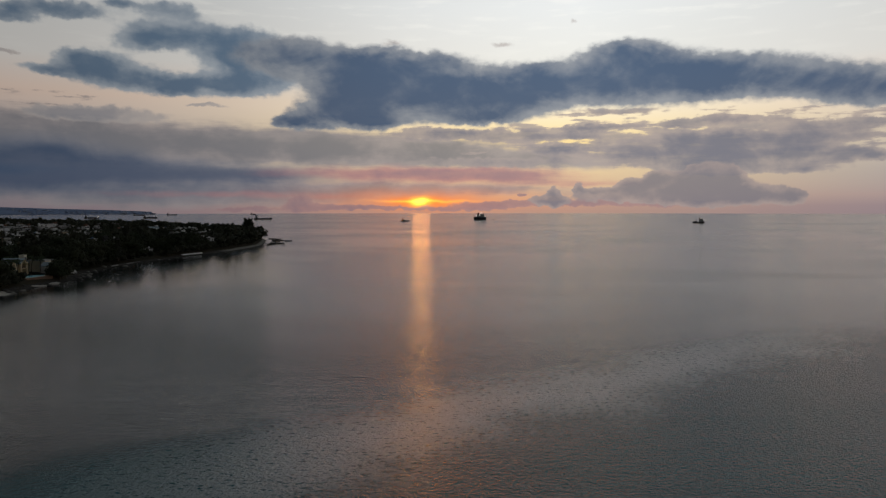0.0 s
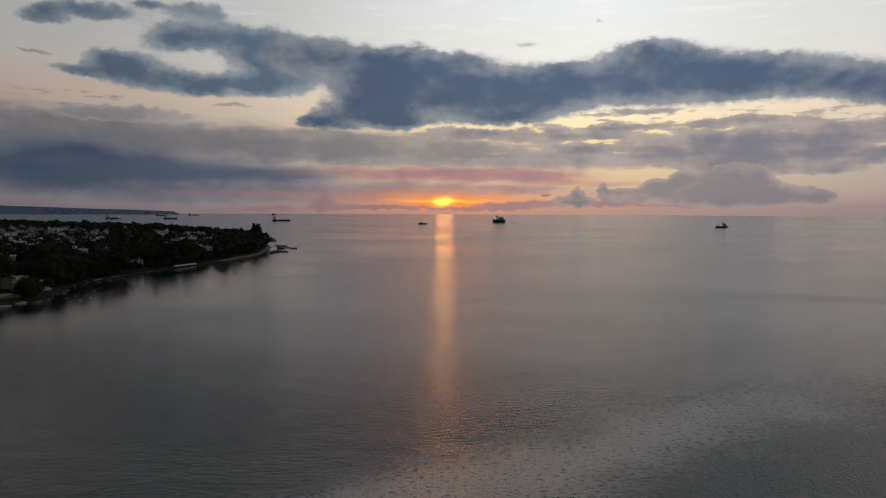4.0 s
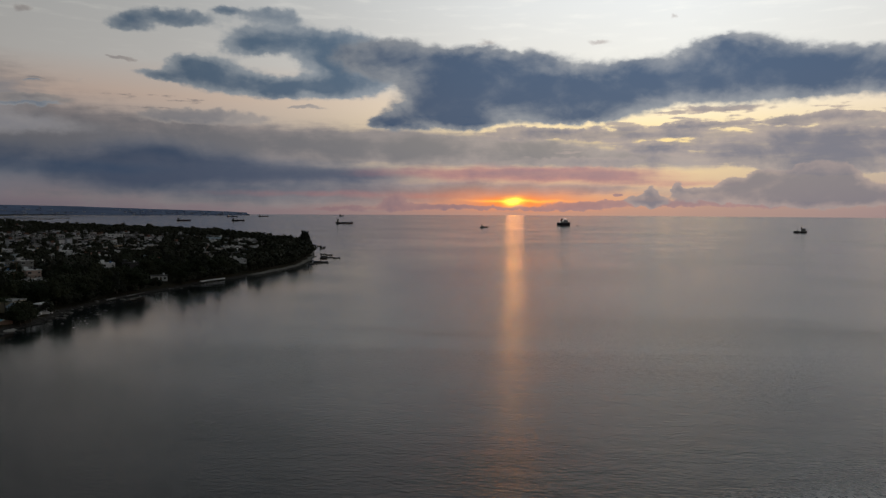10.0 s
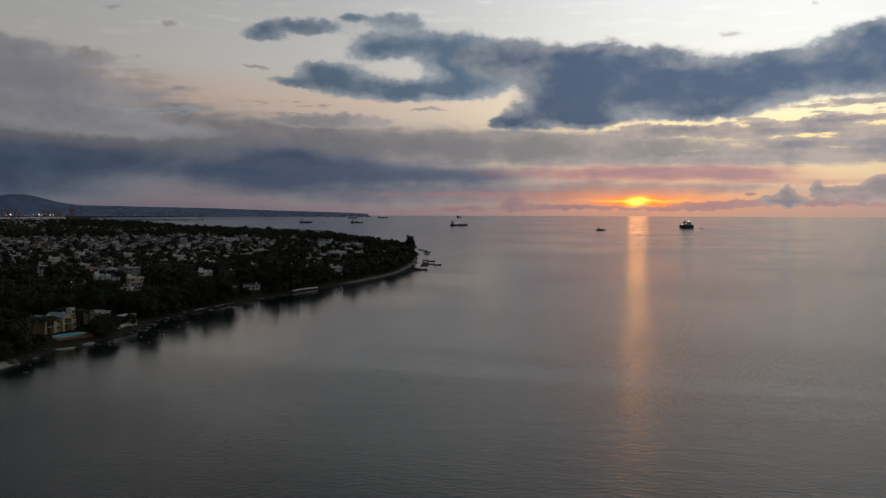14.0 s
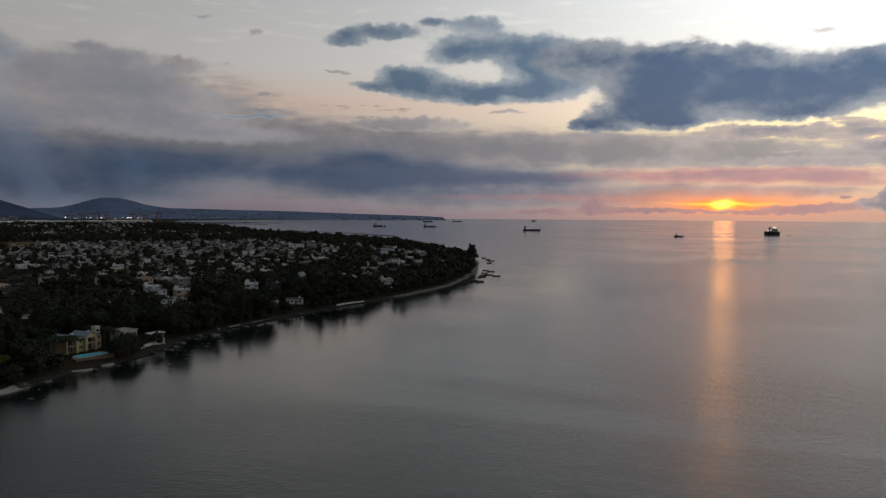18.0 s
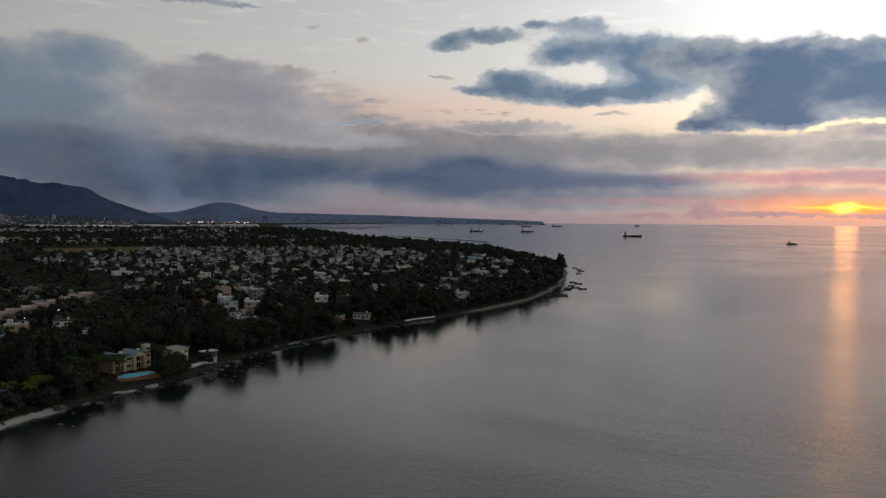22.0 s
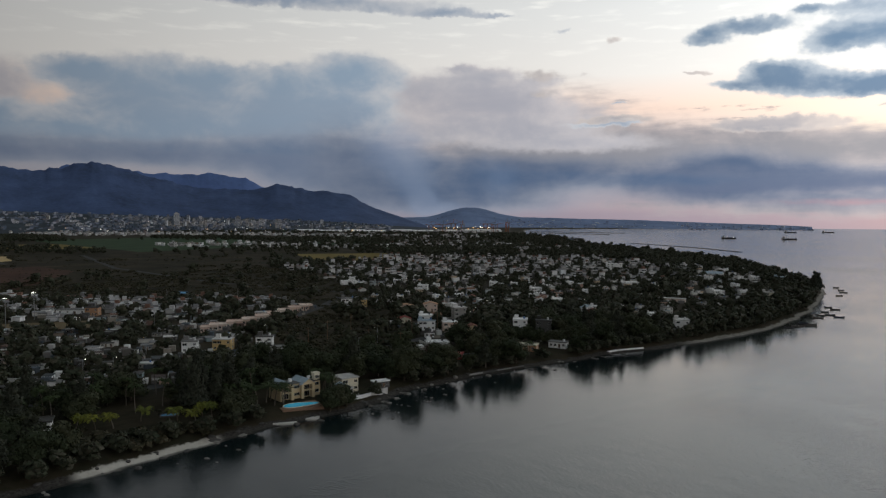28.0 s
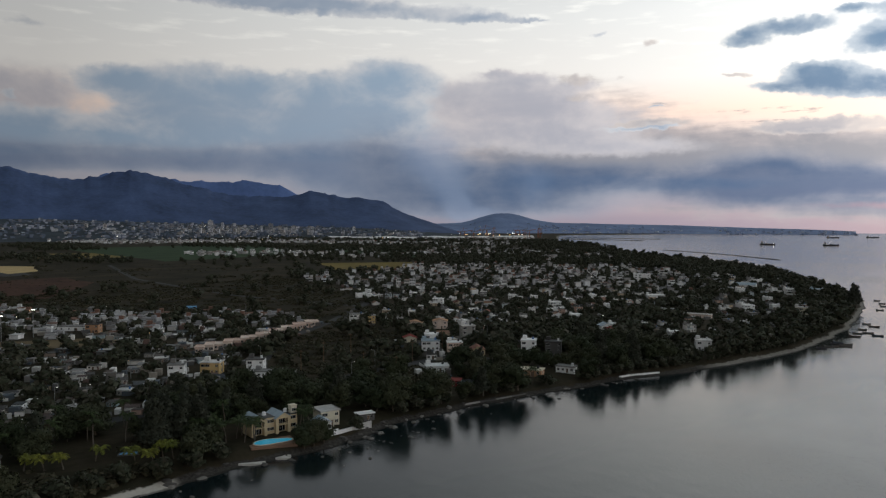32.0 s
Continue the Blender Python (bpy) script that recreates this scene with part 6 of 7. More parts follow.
def fleet():
    dark = varied("boat_paint", [(0.06, 0.06, 0.07), (0.1, 0.08, 0.07), (0.07, 0.09, 0.12), (0.18, 0.17, 0.16)], 0.5)
    a, b = rowing_boat("fishing_boat", "dark open wooden fishing boat at anchor", 4.6, dark), rowing_boat("fishing_boat", "longer open fishing boat with an outboard engine", 5.8, dark)
    for x, y, turn, k in ((-156, 680, 20, 0), (-148, 671, 28, 1), (-147, 652, 20, 0), (-139, 640, 30, 1), (-131, 633, 25, 1), (-142, 633, 15, 0), (-138, 620, 35, 1), (-132, 584, 30, 1), (-131, 573, 10, 0), (-126, 581, 25, 1), (-131, 565, 40, 0), (-129, 576, 70, 0), (-134, 590, 15, 0), (-211, 836, 40, 0), (-199, 815, 35, 0), (-190, 796, 20, 1), (-182, 767, 30, 0), (-128, 588, 50, 0)):
        copy_thing((a, b)[k], pose(x, y, 0.05, 0, 0, turn))
    spare(a), spare(b)
    # a low sea wall, a slipway and a stone jetty
    for name, label, y0, y1, off, h, mat in (("sea_wall", "long pale low sea wall along the shore", 425, 447, 1.5, 1.3, WHITE), ("sea_wall", "low stone retaining wall along the shore path", 345, 372, 1.2, 1.0, SLAB)):
        w = thing(name, label, "wall")
        for k in range(8):
            p, q = shore_point(y0 + (y1 - y0) * k / 8, off), shore_point(y0 + (y1 - y0) * (k + 1) / 8, off)
            bm = bmesh.new()
            d = math.hypot(*(q - p))
            box(bm, 0, -0.25, -0.8, d + 0.02, 0.25, h)
            o = part("wall_block", bm, mat, w)
            o.matrix_basis = pose(p[0], p[1], 0, 0, 0, math.degrees(math.atan2(q[1] - p[1], q[0] - p[0])))
    e = thing("concrete_slab", "pale broken concrete slab in the shallows", "slab", "slabs before the villa")
    bm = bmesh.new()
    for v in box(bm, -3.6, -1.3, -0.4, 3.6, 1.3, 0.35):
        v.co.x += 0.4 * noise.noise(v.co * 3)
    bmesh.ops.bevel(bm, geom=bm.edges[:], offset=0.12, segments=1)
    part("slab_body", bm, varied("pale_concrete", [(0.5, 0.48, 0.44)], dirt=0.5), e)
    e.matrix_basis = pose(-141.2, 259.5, 0.15, 0, 4, 70)
    copy_thing(e, pose(-140.6, 268.5, 0.15, 3, 0, 55)).scale = (0.55, 1.1, 1)
    # the landing steps in the garden
    s = thing("garden_steps", "dark garden stair down to the beach", "stairs")
    for k in range(7):
        boxes("tread", [(-1.1, 0.35 * k, 0.0, 1.1, 0.35 * (k + 1), 0.18 * (k + 1))], SLAB, s)
    s.matrix_basis = pose(-146.5, 206.0, 1.5, 0, 0, 80)
    f = flat_house("garden_pavilion", "small dark-roofed pavilion in a palm garden", 6.0, 5.0, 1, WHITE, TIN, "", False, False, False)
    f.matrix_basis = pose(-167, 201, LAND, 0, 0, 70)
    b = thing("garden_pool", "small blue garden pool between palms", "pool")
    boxes("pool_rim", [(-2.6, -1.6, -0.5, 2.6, -1.3, 0.35), (-2.6, 1.3, -0.5, 2.6, 1.6, 0.35), (-2.6, -1.3, -0.5, -2.3, 1.3, 0.35), (2.3, -1.3, -0.5, 2.6, 1.3, 0.35)], SLAB, b)
    boxes("pool_water", [(-2.3, -1.3, -0.4, 2.3, 1.3, 0.22)], BLUE, b)
    b.matrix_basis = pose(-161, 233.5, LAND, 0, 0, 65)


fleet()


# ---- ships at anchor ----
def ship(name, label, long, wide, high, house_at, house, masts, cranes=0, hull=None):
    """A ship along x, bow at +x: hull with raised forecastle, deckhouse in steps, funnel, masts, cranes."""
    e = thing(name, label, "ship", "ships at anchor")
    bm = bmesh.new()
    rows = []
    for i in range(15):
        s = i / 14
        x = (s - 0.5) * long
        half = wide / 2 * min(1.0, 0.75 + s * 2) * (1 - max(0.0, (s - 0.78) / 0.22) ** 2 * 0.96)
        deck = high * (1.0 + (0.35 if s > 0.88 else 0.0) + (0.15 if s < 0.1 else 0.0))
        flare = 0.85 if s > 0.7 else 0.97
        shift = long * 0.03 * max(0.0, (s - 0.8) / 0.2)
        ring = [(x + shift, -half, deck), (x, -half * flare, 0.3), (x, -half * 0.7, -1.0), (x, half * 0.7, -1.0), (x, half * flare, 0.3), (x + shift, half, deck)]
        rows.append([bm.verts.new(v) for v in ring])
    for a, b in zip(rows, rows[1:]):
        for k in range(6):
            f = bm.faces.new((a[k], a[(k + 1) % 6], b[(k + 1) % 6], b[k]))
            f.material_index = 1 if k in (1, 2, 3) else 0
    bm.faces.new(rows[0]), bm.faces.new(rows[-1][::-1])
    bmesh.ops.recalc_face_normals(bm, faces=bm.faces[:])
    part("hull", bm, [hull or HULL, RUST], e)
    x = (house_at - 0.5) * long
    w, d, floors = house
    bm = bmesh.new()
    for k in range(floors):
        g = 1 - 0.09 * k
        box(bm, x - w * g / 2, -d * g / 2, high + 2.6 * k, x + w * g / 2, d * g / 2, high + 2.6 * k + 2.5)
        box(bm, x - w * g / 2 - 0.3, -d * g / 2 - 0.3, high + 2.6 * k + 2.5, x + w * g / 2 + 0.3, d * g / 2 + 0.3, high + 2.6 * k + 2.62)
    part("deckhouse", bm, DECKHOUSE, e)
    for k in range(floors):
        g = 1 - 0.09 * k
        boxes("window_band", [(x + w * g / 2, -d * g * 0.42, high + 2.6 * k + 1.1, x + w * g / 2 + 0.06, d * g * 0.42, high + 2.6 * k + 1.9), (x - w * g * 0.4, -d * g / 2 - 0.06, high + 2.6 * k + 1.1, x + w * g * 0.4, -d * g / 2, high + 2.6 * k + 1.8)], GLASS, e)
    bm = bmesh.new()
    rod(bm, (x - w * 0.35, 0, high + 2.6 * (floors - 1)), (x - w * 0.45, 0, high + 2.6 * floors + 2.5), w * 0.16, w * 0.13, 10)
    part("funnel", bm, RUST, e)
    for mx, mh in masts:
        bm = bmesh.new()
        px = (mx - 0.5) * long
        rod(bm, (px, 0, high * 0.9), (px, 0, high + mh), 0.35, 0.15, 6)
        rod(bm, (px, -1.6, high + mh * 0.75), (px, 1.6, high + mh * 0.75), 0.1, 0.1, 5)
        part("mast", bm, IRON, e)
    for k in range(cranes):
        px = long * (-0.12 + 0.22 * k)
        bm = bmesh.new()
        rod(bm, (px, 0, high * 0.9), (px, 0, high + 5), 0.9, 0.7, 8)
        rod(bm, (px, 0, high + 5), (px + long * 0.12, 0, high + 8.5), 0.35, 0.2, 6)
        part("deck_crane", bm, DECKHOUSE, e)
    boxes("hatch", [(x0 * long, -wide * 0.32, high * 0.98, (x0 + 0.11) * long, wide * 0.32, high + 0.9) for x0 in ((-0.1, 0.05, 0.2) if house_at < 0.4 else (-0.4, -0.25))], HULL, e)
    return e


def lamp_on(e, x, y, z, r, warm=False):
    bm = bmesh.new()
    bmesh.ops.create_icosphere(bm, subdivisions=1, radius=r, matrix=Matrix.Translation((x, y, z)))
    part("deck_lamp", bm, WARM_LIGHT if warm else COLD_LIGHT, e)


def anchor():
    s = ship("cargo_ship", "dark cargo ship with its deckhouse at the stern, riding high", 45.0, 8.5, 3.2, 0.13, (5.5, 7.0, 3), ((0.16, 12.0), (0.93, 6.5)))
    s.matrix_basis = pose(-478, 1985, 0, 0, 0, 12)
    b = ship("ferry", "bulky dark ship seen end-on with white deck lights", 34.0, 17.0, 6.5, 0.5, (17.0, 15.0, 3), ((0.3, 13.0), (0.75, 12.0)), 0)
    b.matrix_basis = pose(97, 1930, 0, 0, 0, 32)
    for x, y, z in ((-8.6, -6.0, 11.5), (2.0, -7.6, 15.0), (8.6, -5.0, 11.0), (-3.0, -8.0, 17.5), (12.0, -3.0, 8.0), (-15, -5, 9)):
        lamp_on(b, x, y, z, 0.75)
    g = ship("fishing_vessel", "small dark vessel low in the water near the sun's path", 19.0, 5.0, 1.6, 0.3, (4.0, 3.6, 1), ((0.3, 7.0),))
    g.matrix_basis = pose(-85, 1675, 0, 0, 0, 8)
    r = ship("trawler", "dark trawler with a high deckhouse and a mast", 22.0, 6.0, 2.6, 0.72, (7.0, 5.0, 2), ((0.62, 12.0), (0.3, 6.5), (0.85, 8.0)))
    r.matrix_basis = pose(497, 1455, 0, 0, 0, -6)
    for x, y, long, turn in ((-1040, 2215, 42, 5), (-885, 2260, 40, 4), (-1240, 3420, 46, 8), (-970, 3820, 48, 80), (-1330, 3270, 46, 10)):
        o = ship("coaster", "small distant freighter at anchor with its house aft", long, 7.5, 3.0, 0.14, (5.0, 6.5, 2), ((0.16, 10.0), (0.92, 5.5)), 1 if turn < 7 else 0)
        o.matrix_basis = pose(x, y, 0, 0, 0, turn)
        if x < -1000 and y < 2300:
            lamp_on(o, 18.0, -3.0, 5.0, 0.6)
    d = rowing_boat("tender", "tiny boat beside the anchored ferry", 9.0, HULL)
    d.matrix_basis = pose(128, 1900, 0, 0, 0, 15)


anchor()


# ---- fields, roads, the port and the distant town ----
def patch(name, ring, material, label, z, category="field"):
    bm = bmesh.new()
    dense = []
    for i in range(len(ring)):
        (ax, ay), (bx, by) = ring[i], ring[(i + 1) % len(ring)]
        for k in range(10):
            s = k / 10
            x, y = ax + (bx - ax) * s, ay + (by - ay) * s
            wig = 5.0 * noise.noise((x * 0.02, y * 0.02, 1.0))
            dense.append(bm.verts.new((x + wig, y + wig, z)))
    bm.faces.new(dense)
    bmesh.ops.triangulate(bm, faces=bm.faces[:])
    return tagged(part(name, bm, material, None), label, category, kind="structure")


GOLD = plain_material("ripe_grass", (0.16, 0.12, 0.035), 0.95, 0.35, 0.03, 0.6)
CANE = plain_material("green_cane", (0.032, 0.056, 0.026), 0.95, 0.35, 0.02, 0.6)
REDSOIL = plain_material("red_earth", (0.06, 0.03, 0.02), 0.95, 0.5, 0.03, 0.5)
PITCH = plain_material("worn_pitch", (0.14, 0.105, 0.06), 0.95, 0.3, 0.08, 0.8)
TARMAC = plain_material("tarmac", (0.05, 0.05, 0.05), 0.9, 0.3, 0.1, 2.0)
PALE = plain_material("bare_quarry_floor", (0.45, 0.33, 0.16), 0.95, 0.25, 0.05, 0.5)
patch("ground_gold_field", [(-955, 735), (-890, 862), (-735, 752), (-800, 668)], GOLD, "golden ripe grass field between houses", LAND + 0.06)
patch("ground_gold_strip", [(-1350, 430), (-1330, 620), (-1560, 640), (-1600, 440)], GOLD, "long golden field strip", LAND + 0.05)
patch("ground_cane_field", [(-1150, 570), (-1280, 900), (-1950, 1060), (-1880, 560), (-1600, 560)], CANE, "wide green sugar cane field", LAND + 0.1)
patch("ground_cane_strip", [(-1000, 930), (-1120, 1080), (-1650, 1250), (-1450, 1010)], CANE, "green cane strip beyond the houses", LAND + 0.04)
patch("ground_red_earth", [(-560, 255), (-620, 300), (-780, 375), (-880, 360), (-860, 290), (-700, 250)], REDSOIL, "bare red earth in the scrub", LAND + 0.03)
patch("ground_red_earth_south", [(-600, 180), (-570, 240), (-690, 236), (-760, 180)], REDSOIL, "bare red earth beside the settlement", LAND + 0.03)
patch("ground_quarry", [(-980, 322), (-1010, 362), (-1130, 378), (-1180, 340), (-1080, 318)], PALE, "pale yellow graded yard", LAND + 0.08)
patch("ground_pitch", [(-398, 232), (-380, 284), (-352, 276), (-368, 226)], PITCH, "worn brown football pitch", LAND + 0.05)
patch("ground_car_park", [(-930, 310), (-950, 345), (-1040, 345), (-1020, 305)], TARMAC, "dark tarmac yard beside the graded yard", LAND + 0.04)


def street(name, pts, wide, label, z):
    verts, faces = [], []
    for i, (x, y) in enumerate(pts):
        (ax, ay), (bx, by) = pts[max(i - 1, 0)], pts[min(i + 1, len(pts) - 1)]
        k = math.hypot(bx - ax, by - ay)
        nx, ny = -(by - ay) / k * wide / 2, (bx - ax) / k * wide / 2
        verts += [(x - nx, y - ny, z), (x + nx, y + ny, z), (x - nx, y - ny, z - 0.3), (x + nx, y + ny, z - 0.3)]
    for i in range(len(pts) - 1):
        a = 4 * i
        faces += [(a, a + 4, a + 5, a + 1), (a, a + 2, a + 6, a + 4), (a + 1, a + 5, a + 7, a + 3)]
    return tagged(mesh_object(name, verts, faces, TARMAC, smooth=False), label, "road", kind="structure")


street("road_coast", [(-196, 190), (-200, 240), (-205, 290), (-212, 340), (-222, 395), (-232, 450), (-238, 520), (-245, 600), (-270, 690), (-320, 800)], 6.5, "narrow tarmac coast road", LAND + 0.07)
street("road_terrace", [(-205, 290), (-262, 318), (-312, 352), (-362, 412), (-420, 470), (-520, 560)], 6.0, "narrow tarmac lane by the terrace", LAND + 0.09)
street("road_field", [(-420, 470), (-560, 430), (-800, 420), (-1100, 470)], 6.0, "farm track across the scrub", LAND + 0.08)


def lamp_post(label, high, head, warm, group):
    e = thing("street_lamp", label, "lamp", group)
    bm = bmesh.new()
    rod(bm, (0, 0, -0.5), (0, 0, high), 0.12, 0.07, 6)
    part("pole", bm, GREY_METAL, e)
    bm = bmesh.new()
    rod(bm, (0, 0, high - 0.05), (1.4, 0, high + 0.25), 0.05, 0.05, 5)
    part("arm", bm, GREY_METAL, e)
    bm = bmesh.new()
    box(bm, 1.2, -head / 2, high + 0.1, 1.2 + head * 1.5, head / 2, high + 0.1 + head * 0.7)
    part("lamp_head", bm, WARM_LIGHT if warm else COLD_LIGHT, e, "lit lamp head")
    return e


def floodlight():
    e = thing("floodlight_mast", "tall floodlight mast at the sports pitch with lit lamps", "lamp", "floodlight masts of the pitch")
    bm = bmesh.new()
    rod(bm, (0, 0, -0.5), (0, 0, 15), 0.22, 0.12, 8)
    part("pole", bm, GREY_METAL, e)
    boxes("crossbar", [(-1.4, -0.1, 14.6, 1.4, 0.1, 14.8)], GREY_METAL, e)
    for x in (-0.7, 0.0, 0.7):
        boxes("lamp_head", [(x - 0.16, -0.25, 14.8, x + 0.16, 0.0, 15.05)], COLD_LIGHT, e, "lit floodlight")
    return e


def light_up():
    rng = random.Random(3)
    f = floodlight()
    for x, y in ((-406, 253), (-385, 235)):
        copy_thing(f, pose(x, y, LAND, 0, 0, 60))
    spare(f)
    cold, warm = lamp_post("street lamp with a small white light", 7.0, 0.15, False, "street lamps"), lamp_post("street lamp with a warm orange light", 7.0, 0.15, True, "street lamps")
    for x, y in ((-205, 330), (-262, 318), (-238, 425), (-248, 440), (-312, 352), (-300, 470), (-340, 450), (-236, 520), (-262, 640), (-300, 744), (-330, 705), (-420, 520), (-430, 610), (-505, 640), (-560, 700), (-450, 760), (-520, 850), (-600, 600), (-640, 760), (-350, 560), (-390, 850), (-300, 590), (-270, 470), (-222, 352)):
        copy_thing(cold, pose(x, y, LAND, 0, 0, rng.uniform(0, 360)))
    for _ in range(20):
        x, y = rng.uniform(-480, -225), rng.uniform(170, 390)
        if inside(x, y, SETTLEMENT):
            copy_thing(rng.choice((cold, warm)), pose(x, y, LAND, 0, 0, rng.uniform(0, 360)))
    spare(cold), spare(warm)
    p = thing("utility_pole", "wooden utility pole with a crossarm", "pole", "utility poles")
    bm = bmesh.new()
    rod(bm, (0, 0, -0.5), (0, 0, 9), 0.16, 0.11, 7)
    part("pole", bm, WOOD, p)
    boxes("crossarm", [(-1.0, -0.06, 8.3, 1.0, 0.06, 8.45)], WOOD, p)
    for x, y in ((-232, 322), (-212, 340), (-245, 340), (-196, 345), (-258, 362), (-222, 372), (-236, 400)):
        copy_thing(p, pose(x, y, LAND, 0, 0, 40))
    spare(p)


light_up()


def round_place(azimuth, distance):
    a = radians(azimuth)
    return 44 - distance * math.sin(a), 183 + distance * math.cos(a)


def tower_block(label, w, d, h):
    e = thing("tower_block", label, "building", "blocks of the distant town")
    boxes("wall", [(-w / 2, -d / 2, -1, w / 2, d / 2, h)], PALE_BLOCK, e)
    boxes("roof", [(-w / 2 - 0.4, -d / 2 - 0.4, h, w / 2 + 0.4, d / 2 + 0.4, h + 0.8), (-w * 0.2, -d * 0.2, h + 0.8, w * 0.15, d * 0.2, h + 4)], SLAB, e)
    for k in range(int(h / 3.4)):
        boxes("window_band", [(-w * 0.45, -d / 2 - 0.1, 1.2 + 3.4 * k, w * 0.45, -d / 2 - 0.004, 2.7 + 3.4 * k)], GLASS, e)
    return e


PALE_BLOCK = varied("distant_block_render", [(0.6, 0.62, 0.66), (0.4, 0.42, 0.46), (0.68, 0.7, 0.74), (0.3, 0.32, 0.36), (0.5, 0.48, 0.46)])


def crane():
    """A harbour gantry crane with its raised boom."""
    e = thing("harbour_crane", "tall orange harbour gantry crane", "crane", "cranes of the port")
    steel = varied("crane_paint", [(0.35, 0.12, 0.05), (0.2, 0.2, 0.22)], 0.6)
    for x in (-8, 8):
        for y in (-6, 6):
            boxes("leg", [(x - 0.9, y - 0.9, -1, x + 0.9, y + 0.9, 34)], steel, e)
    boxes("portal_beam", [(-9, -7, 16, 9, -5, 18), (-9, 5, 16, 9, 7, 18), (-9, -7, 32, 9, 7, 35)], steel, e)
    bm = bmesh.new()
    rod(bm, (8, 0, 34), (42, 0, 40), 1.2, 0.8, 6)
    rod(bm, (-22, 0, 34), (8, 0, 34), 1.2, 1.2, 6)
    part("boom", bm, steel, e)
    bm = bmesh.new()
    rod(bm, (0, 0, 34), (4, 0, 52), 0.9, 0.6, 6)
    rod(bm, (4, 0, 52), (30, 0, 38), 0.25, 0.25, 4)
    rod(bm, (4, 0, 52), (-20, 0, 34), 0.25, 0.25, 4)
    part("stay_frame", bm, steel, e)
    return e


def port_and_town():
    rng = random.Random(13)
    kinds = [tower_block("pale distant apartment block", 16, 12, 17), tower_block("pale distant office tower", 15, 14, 38), tower_block("low wide distant building", 34, 18, 11), tower_block("pale distant block of flats", 20, 12, 24)]
    for _ in range(150):
        az = rng.choice((rng.gauss(68, 4.5), rng.uniform(54, 84), rng.gauss(66, 2.5)))
        d = rng.uniform(2950, 3420)
        x, y = round_place(az, d)
        k = rng.choices((0, 1, 2, 3), (5, 1.0, 4, 3))[0] if 60 < az < 74 else rng.choice((0, 2, 2, 3))
        o = copy_thing(kinds[k], pose(x, y, slope_height(az, d), 0, 0, az + rng.uniform(-40, 40)))
        o.scale = (0.62, 0.62, rng.uniform(0.4, 0.85))
    for az, tall in ((68.9, 1.35), (64.6, 1.1), (62.9, 0.9), (61.6, 0.8)):
        x, y = round_place(az, 3050)
        copy_thing(kinds[1], pose(x, y, slope_height(az, 3050), 0, 0, az)).scale = (1.3, 1.3, tall)
    for k in kinds:
        spare(k)
    # long sheds of the harbour
    shed = gable_house("port_warehouse", "long pale harbour warehouse", 30, 80, 2, WHITE, WHITE, 4.0, "warehouses of the port")
    for az, d, turn in ((57.8, 2700, 0), (56.0, 2750, 20), (54.5, 2650, -10), (52.4, 2800, 10), (50.8, 2700, 0), (48.9, 2780, 15), (47.0, 2850, -5), (59.5, 2800, 5), (45.5, 2900, 20)):
        x, y = round_place(az, d)
        copy_thing(shed, pose(x, y, LAND, 0, 0, az + 90 + turn))
    spare(shed)
    c = crane()
    for az, d, turn in ((49.2, 2750, 10), (48.4, 2800, 60), (47.7, 2780, 120), (45.9, 2900, 30), (45.2, 2850, 80), (44.2, 2950, 150), (50.1, 2860, 40)):
        x, y = round_place(az, d)
        copy_thing(c, pose(x, y, LAND, 0, 0, turn)).scale = (1.0, 1.0, rng.uniform(0.75, 1.05))
    spare(c)
    mast, amber = lamp_post("distant floodlit mast of the port", 18, 1.5, False, "lights of the port and town"), lamp_post("distant amber mast light of the port", 16, 1.5, True, "lights of the port and town")
    for _ in range(26):
        x, y = round_place(rng.gauss(47.5, 1.7), rng.uniform(2600, 2950))
        if inland([x], [y])[0] > 10:
            copy_thing(rng.choice((mast, amber, amber)), pose(x, y, LAND, 0, 0, rng.uniform(0, 360)))
    for _ in range(44):
        az, d = rng.uniform(51, 84), rng.uniform(2300, 3300)
        x, y = round_place(az, d)
        o = copy_thing(rng.choice((mast, amber)), pose(x, y, slope_height(az, d), 0, 0, rng.uniform(0, 360)))
        o.scale = (0.7, 0.7, 0.7)
    spare(mast), spare(amber)
    # breakwaters and the reef bar off the north shore
    for name, label, a, b, wide in (("breakwater", "long low stone breakwater of the harbour", (-1900, 2300), (-1540, 2310), 14), ("quay", "low quay reaching into the bay", (-2050, 2480), (-1650, 2560), 22), ("reef_bar", "dark reef bar breaking the water off the point", (-985, 1650), (-600, 1420), 9)):
        e = thing(name, label, "breakwater")
        k, turn = math.hypot(b[0] - a[0], b[1] - a[1]), math.atan2(b[1] - a[1], b[0] - a[0])
        bm = bmesh.new()
        for i in range(60):
            s = i / 59
            w = wide * rng.uniform(0.6, 1.2)
            bend = 16 * math.sin(s * 3.1)
            box(bm, k * s - k / 110, bend - w / 2, -1.5, k * s + k / 110, bend + w / 2, rng.uniform(0.6, 1.6) if name != "reef_bar" else rng.uniform(0.25, 0.8))
        o = part("rubble", bm, STONE, e)
        e.matrix_basis = pose(a[0], a[1], 0, 0, 0, math.degrees(turn))


port_and_town()
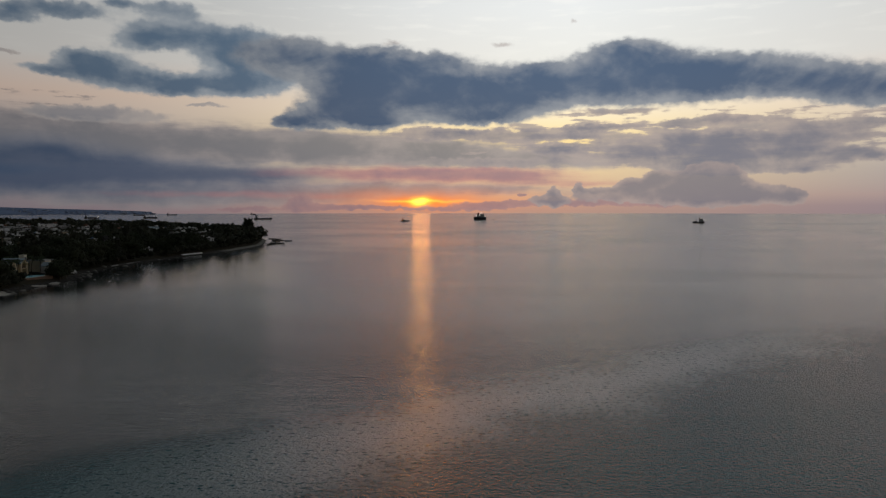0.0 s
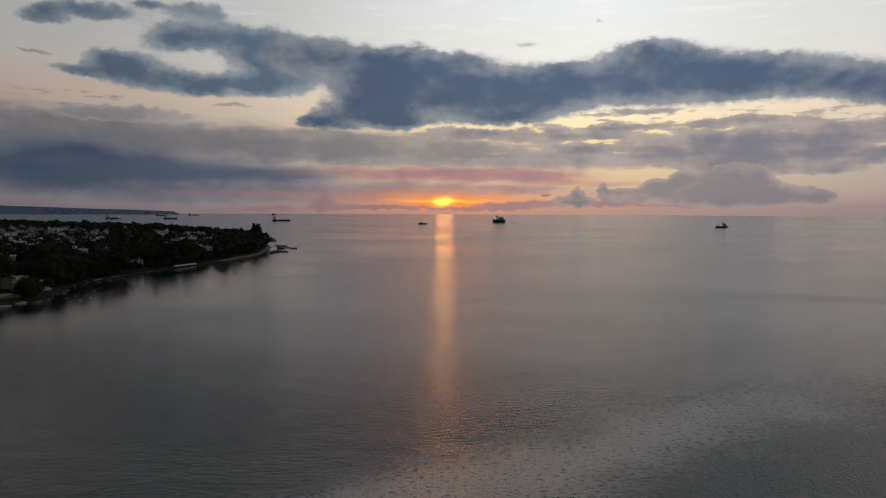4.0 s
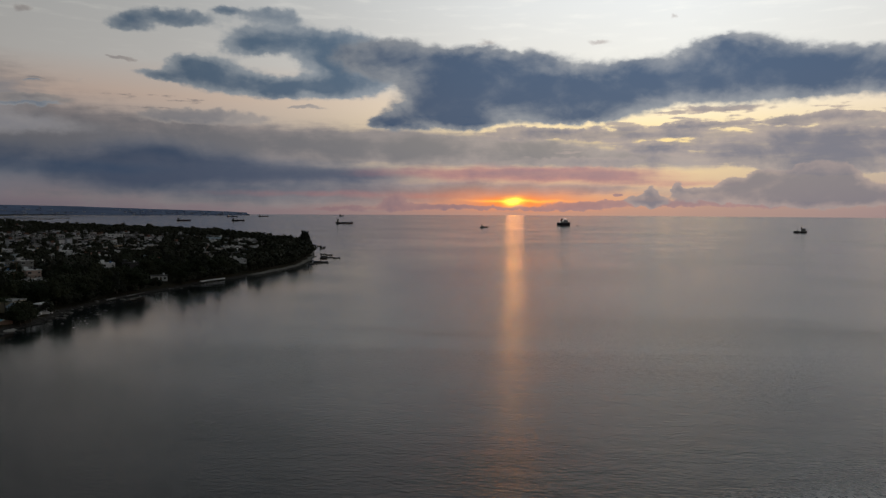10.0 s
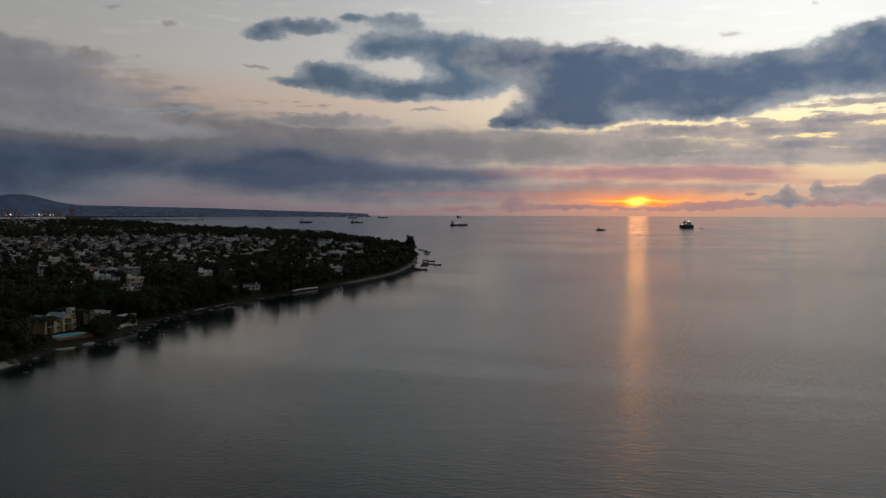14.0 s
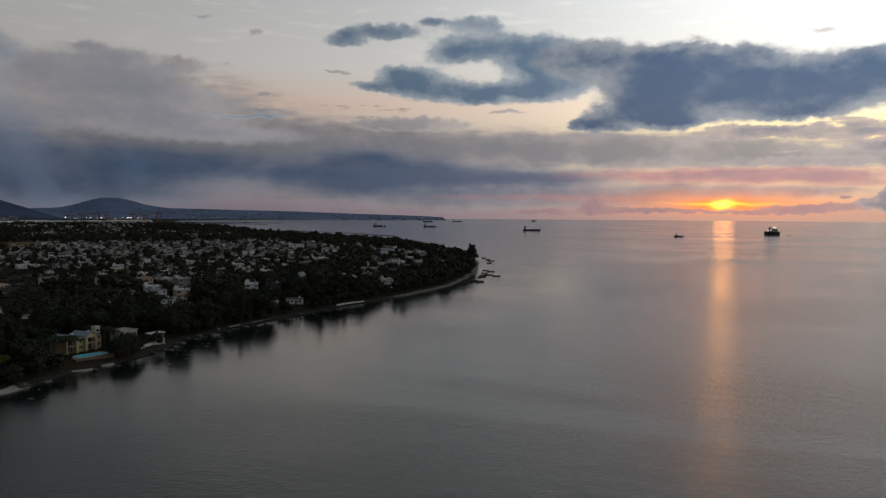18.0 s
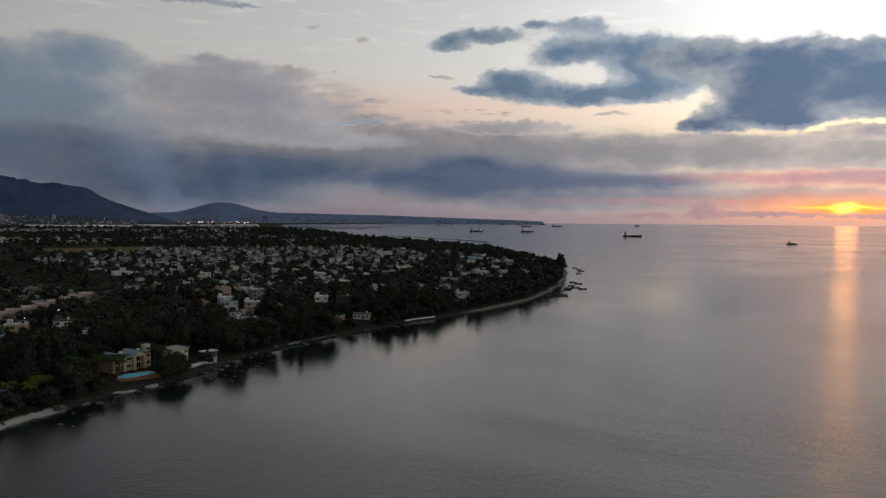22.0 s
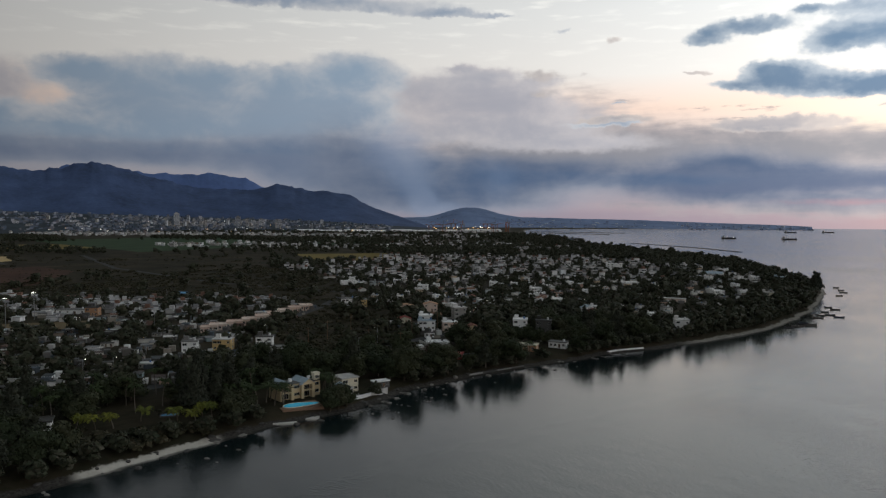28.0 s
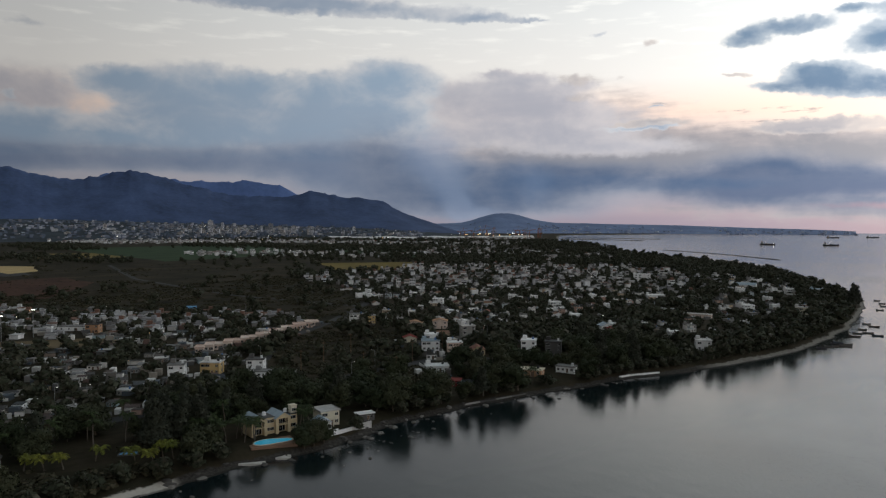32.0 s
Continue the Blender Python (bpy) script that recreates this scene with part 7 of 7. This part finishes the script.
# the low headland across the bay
range_of_hills("backdrop_headland", [(43.4, -0.09, 6.9), (36.2, -0.26, 7.0), (30.0, -0.48, 6.7), (24.9, -0.63, 5.2)], 4640, 4100, HAZED_HILL, "low haze-blue headland across the bay", 22.6, 46, lowest=-0.76, seed=8.0, sharp=3.0, rough=0.4, homes=200)


def hillside_homes():
    """Pale specks of houses strewn over the far hills."""
    rng = random.Random(8)
    cube = np.array([(x, y, z) for z in (0, 1) for x, y in ((-0.5, -0.5), (0.5, -0.5), (0.5, 0.5), (-0.5, 0.5))], float)
    quads = np.array([(0, 1, 5, 4), (1, 2, 6, 5), (2, 3, 7, 6), (3, 0, 4, 7), (4, 5, 6, 7)])
    verts, faces = [], []
    places = [(x, y, z - 3) for x, y, z in HILL_HOMES]
    town = []
    while len(town) < 1700:  # the white quarters that climb the slope behind the port
        az = rng.choice((rng.uniform(53, 90), rng.gauss(67, 5), rng.uniform(72, 92)))
        d = 2820 + 760 * rng.random() ** 0.8
        if az > 52 and noise.noise((az * 0.7, d * 0.009, 6.0)) > -0.22:
            town.append((*round_place(az, d), slope_height(az, d) - 1.0))
    for x, y, z in places:
        faces.append(quads + 8 * len(verts))
        verts.append(cube * (rng.uniform(6, 20), rng.uniform(6, 12), rng.uniform(5, 8)) + (x, y, z))
    # blue in these wall colours stands in for distance haze
    paint = varied("hazed_hillside_walls", [(0.34, 0.38, 0.48), (0.26, 0.3, 0.42), (0.5, 0.54, 0.6), (0.22, 0.27, 0.38)], per_island=True)
    tagged(mesh_object("hillside_houses", np.concatenate(verts), np.concatenate(faces), paint, smooth=False), "pale haze-blue specks of houses on far hillsides", "houses", kind="stuff")
    verts, faces = [], []
    for x, y, z in town:
        faces.append(quads + 8 * len(verts))
        verts.append(cube * (rng.uniform(5, 14), rng.uniform(5, 14), rng.choice((4, 4, 5, 6, 8, 11))) + (x, y, z))
    # blue-grey walls, with the haze over the town put into the paint
    paint = varied("hazed_town_walls", [(0.2, 0.23, 0.3), (0.1, 0.13, 0.18), (0.15, 0.18, 0.24), (0.07, 0.1, 0.14), (0.4, 0.42, 0.48), (0.12, 0.15, 0.2), (0.18, 0.18, 0.2)], per_island=True)
    tagged(mesh_object("town_houses", np.concatenate(verts), np.concatenate(faces), paint, smooth=False), "dense haze-blue houses of the town below the mountains", "houses", kind="stuff")


hillside_homes()
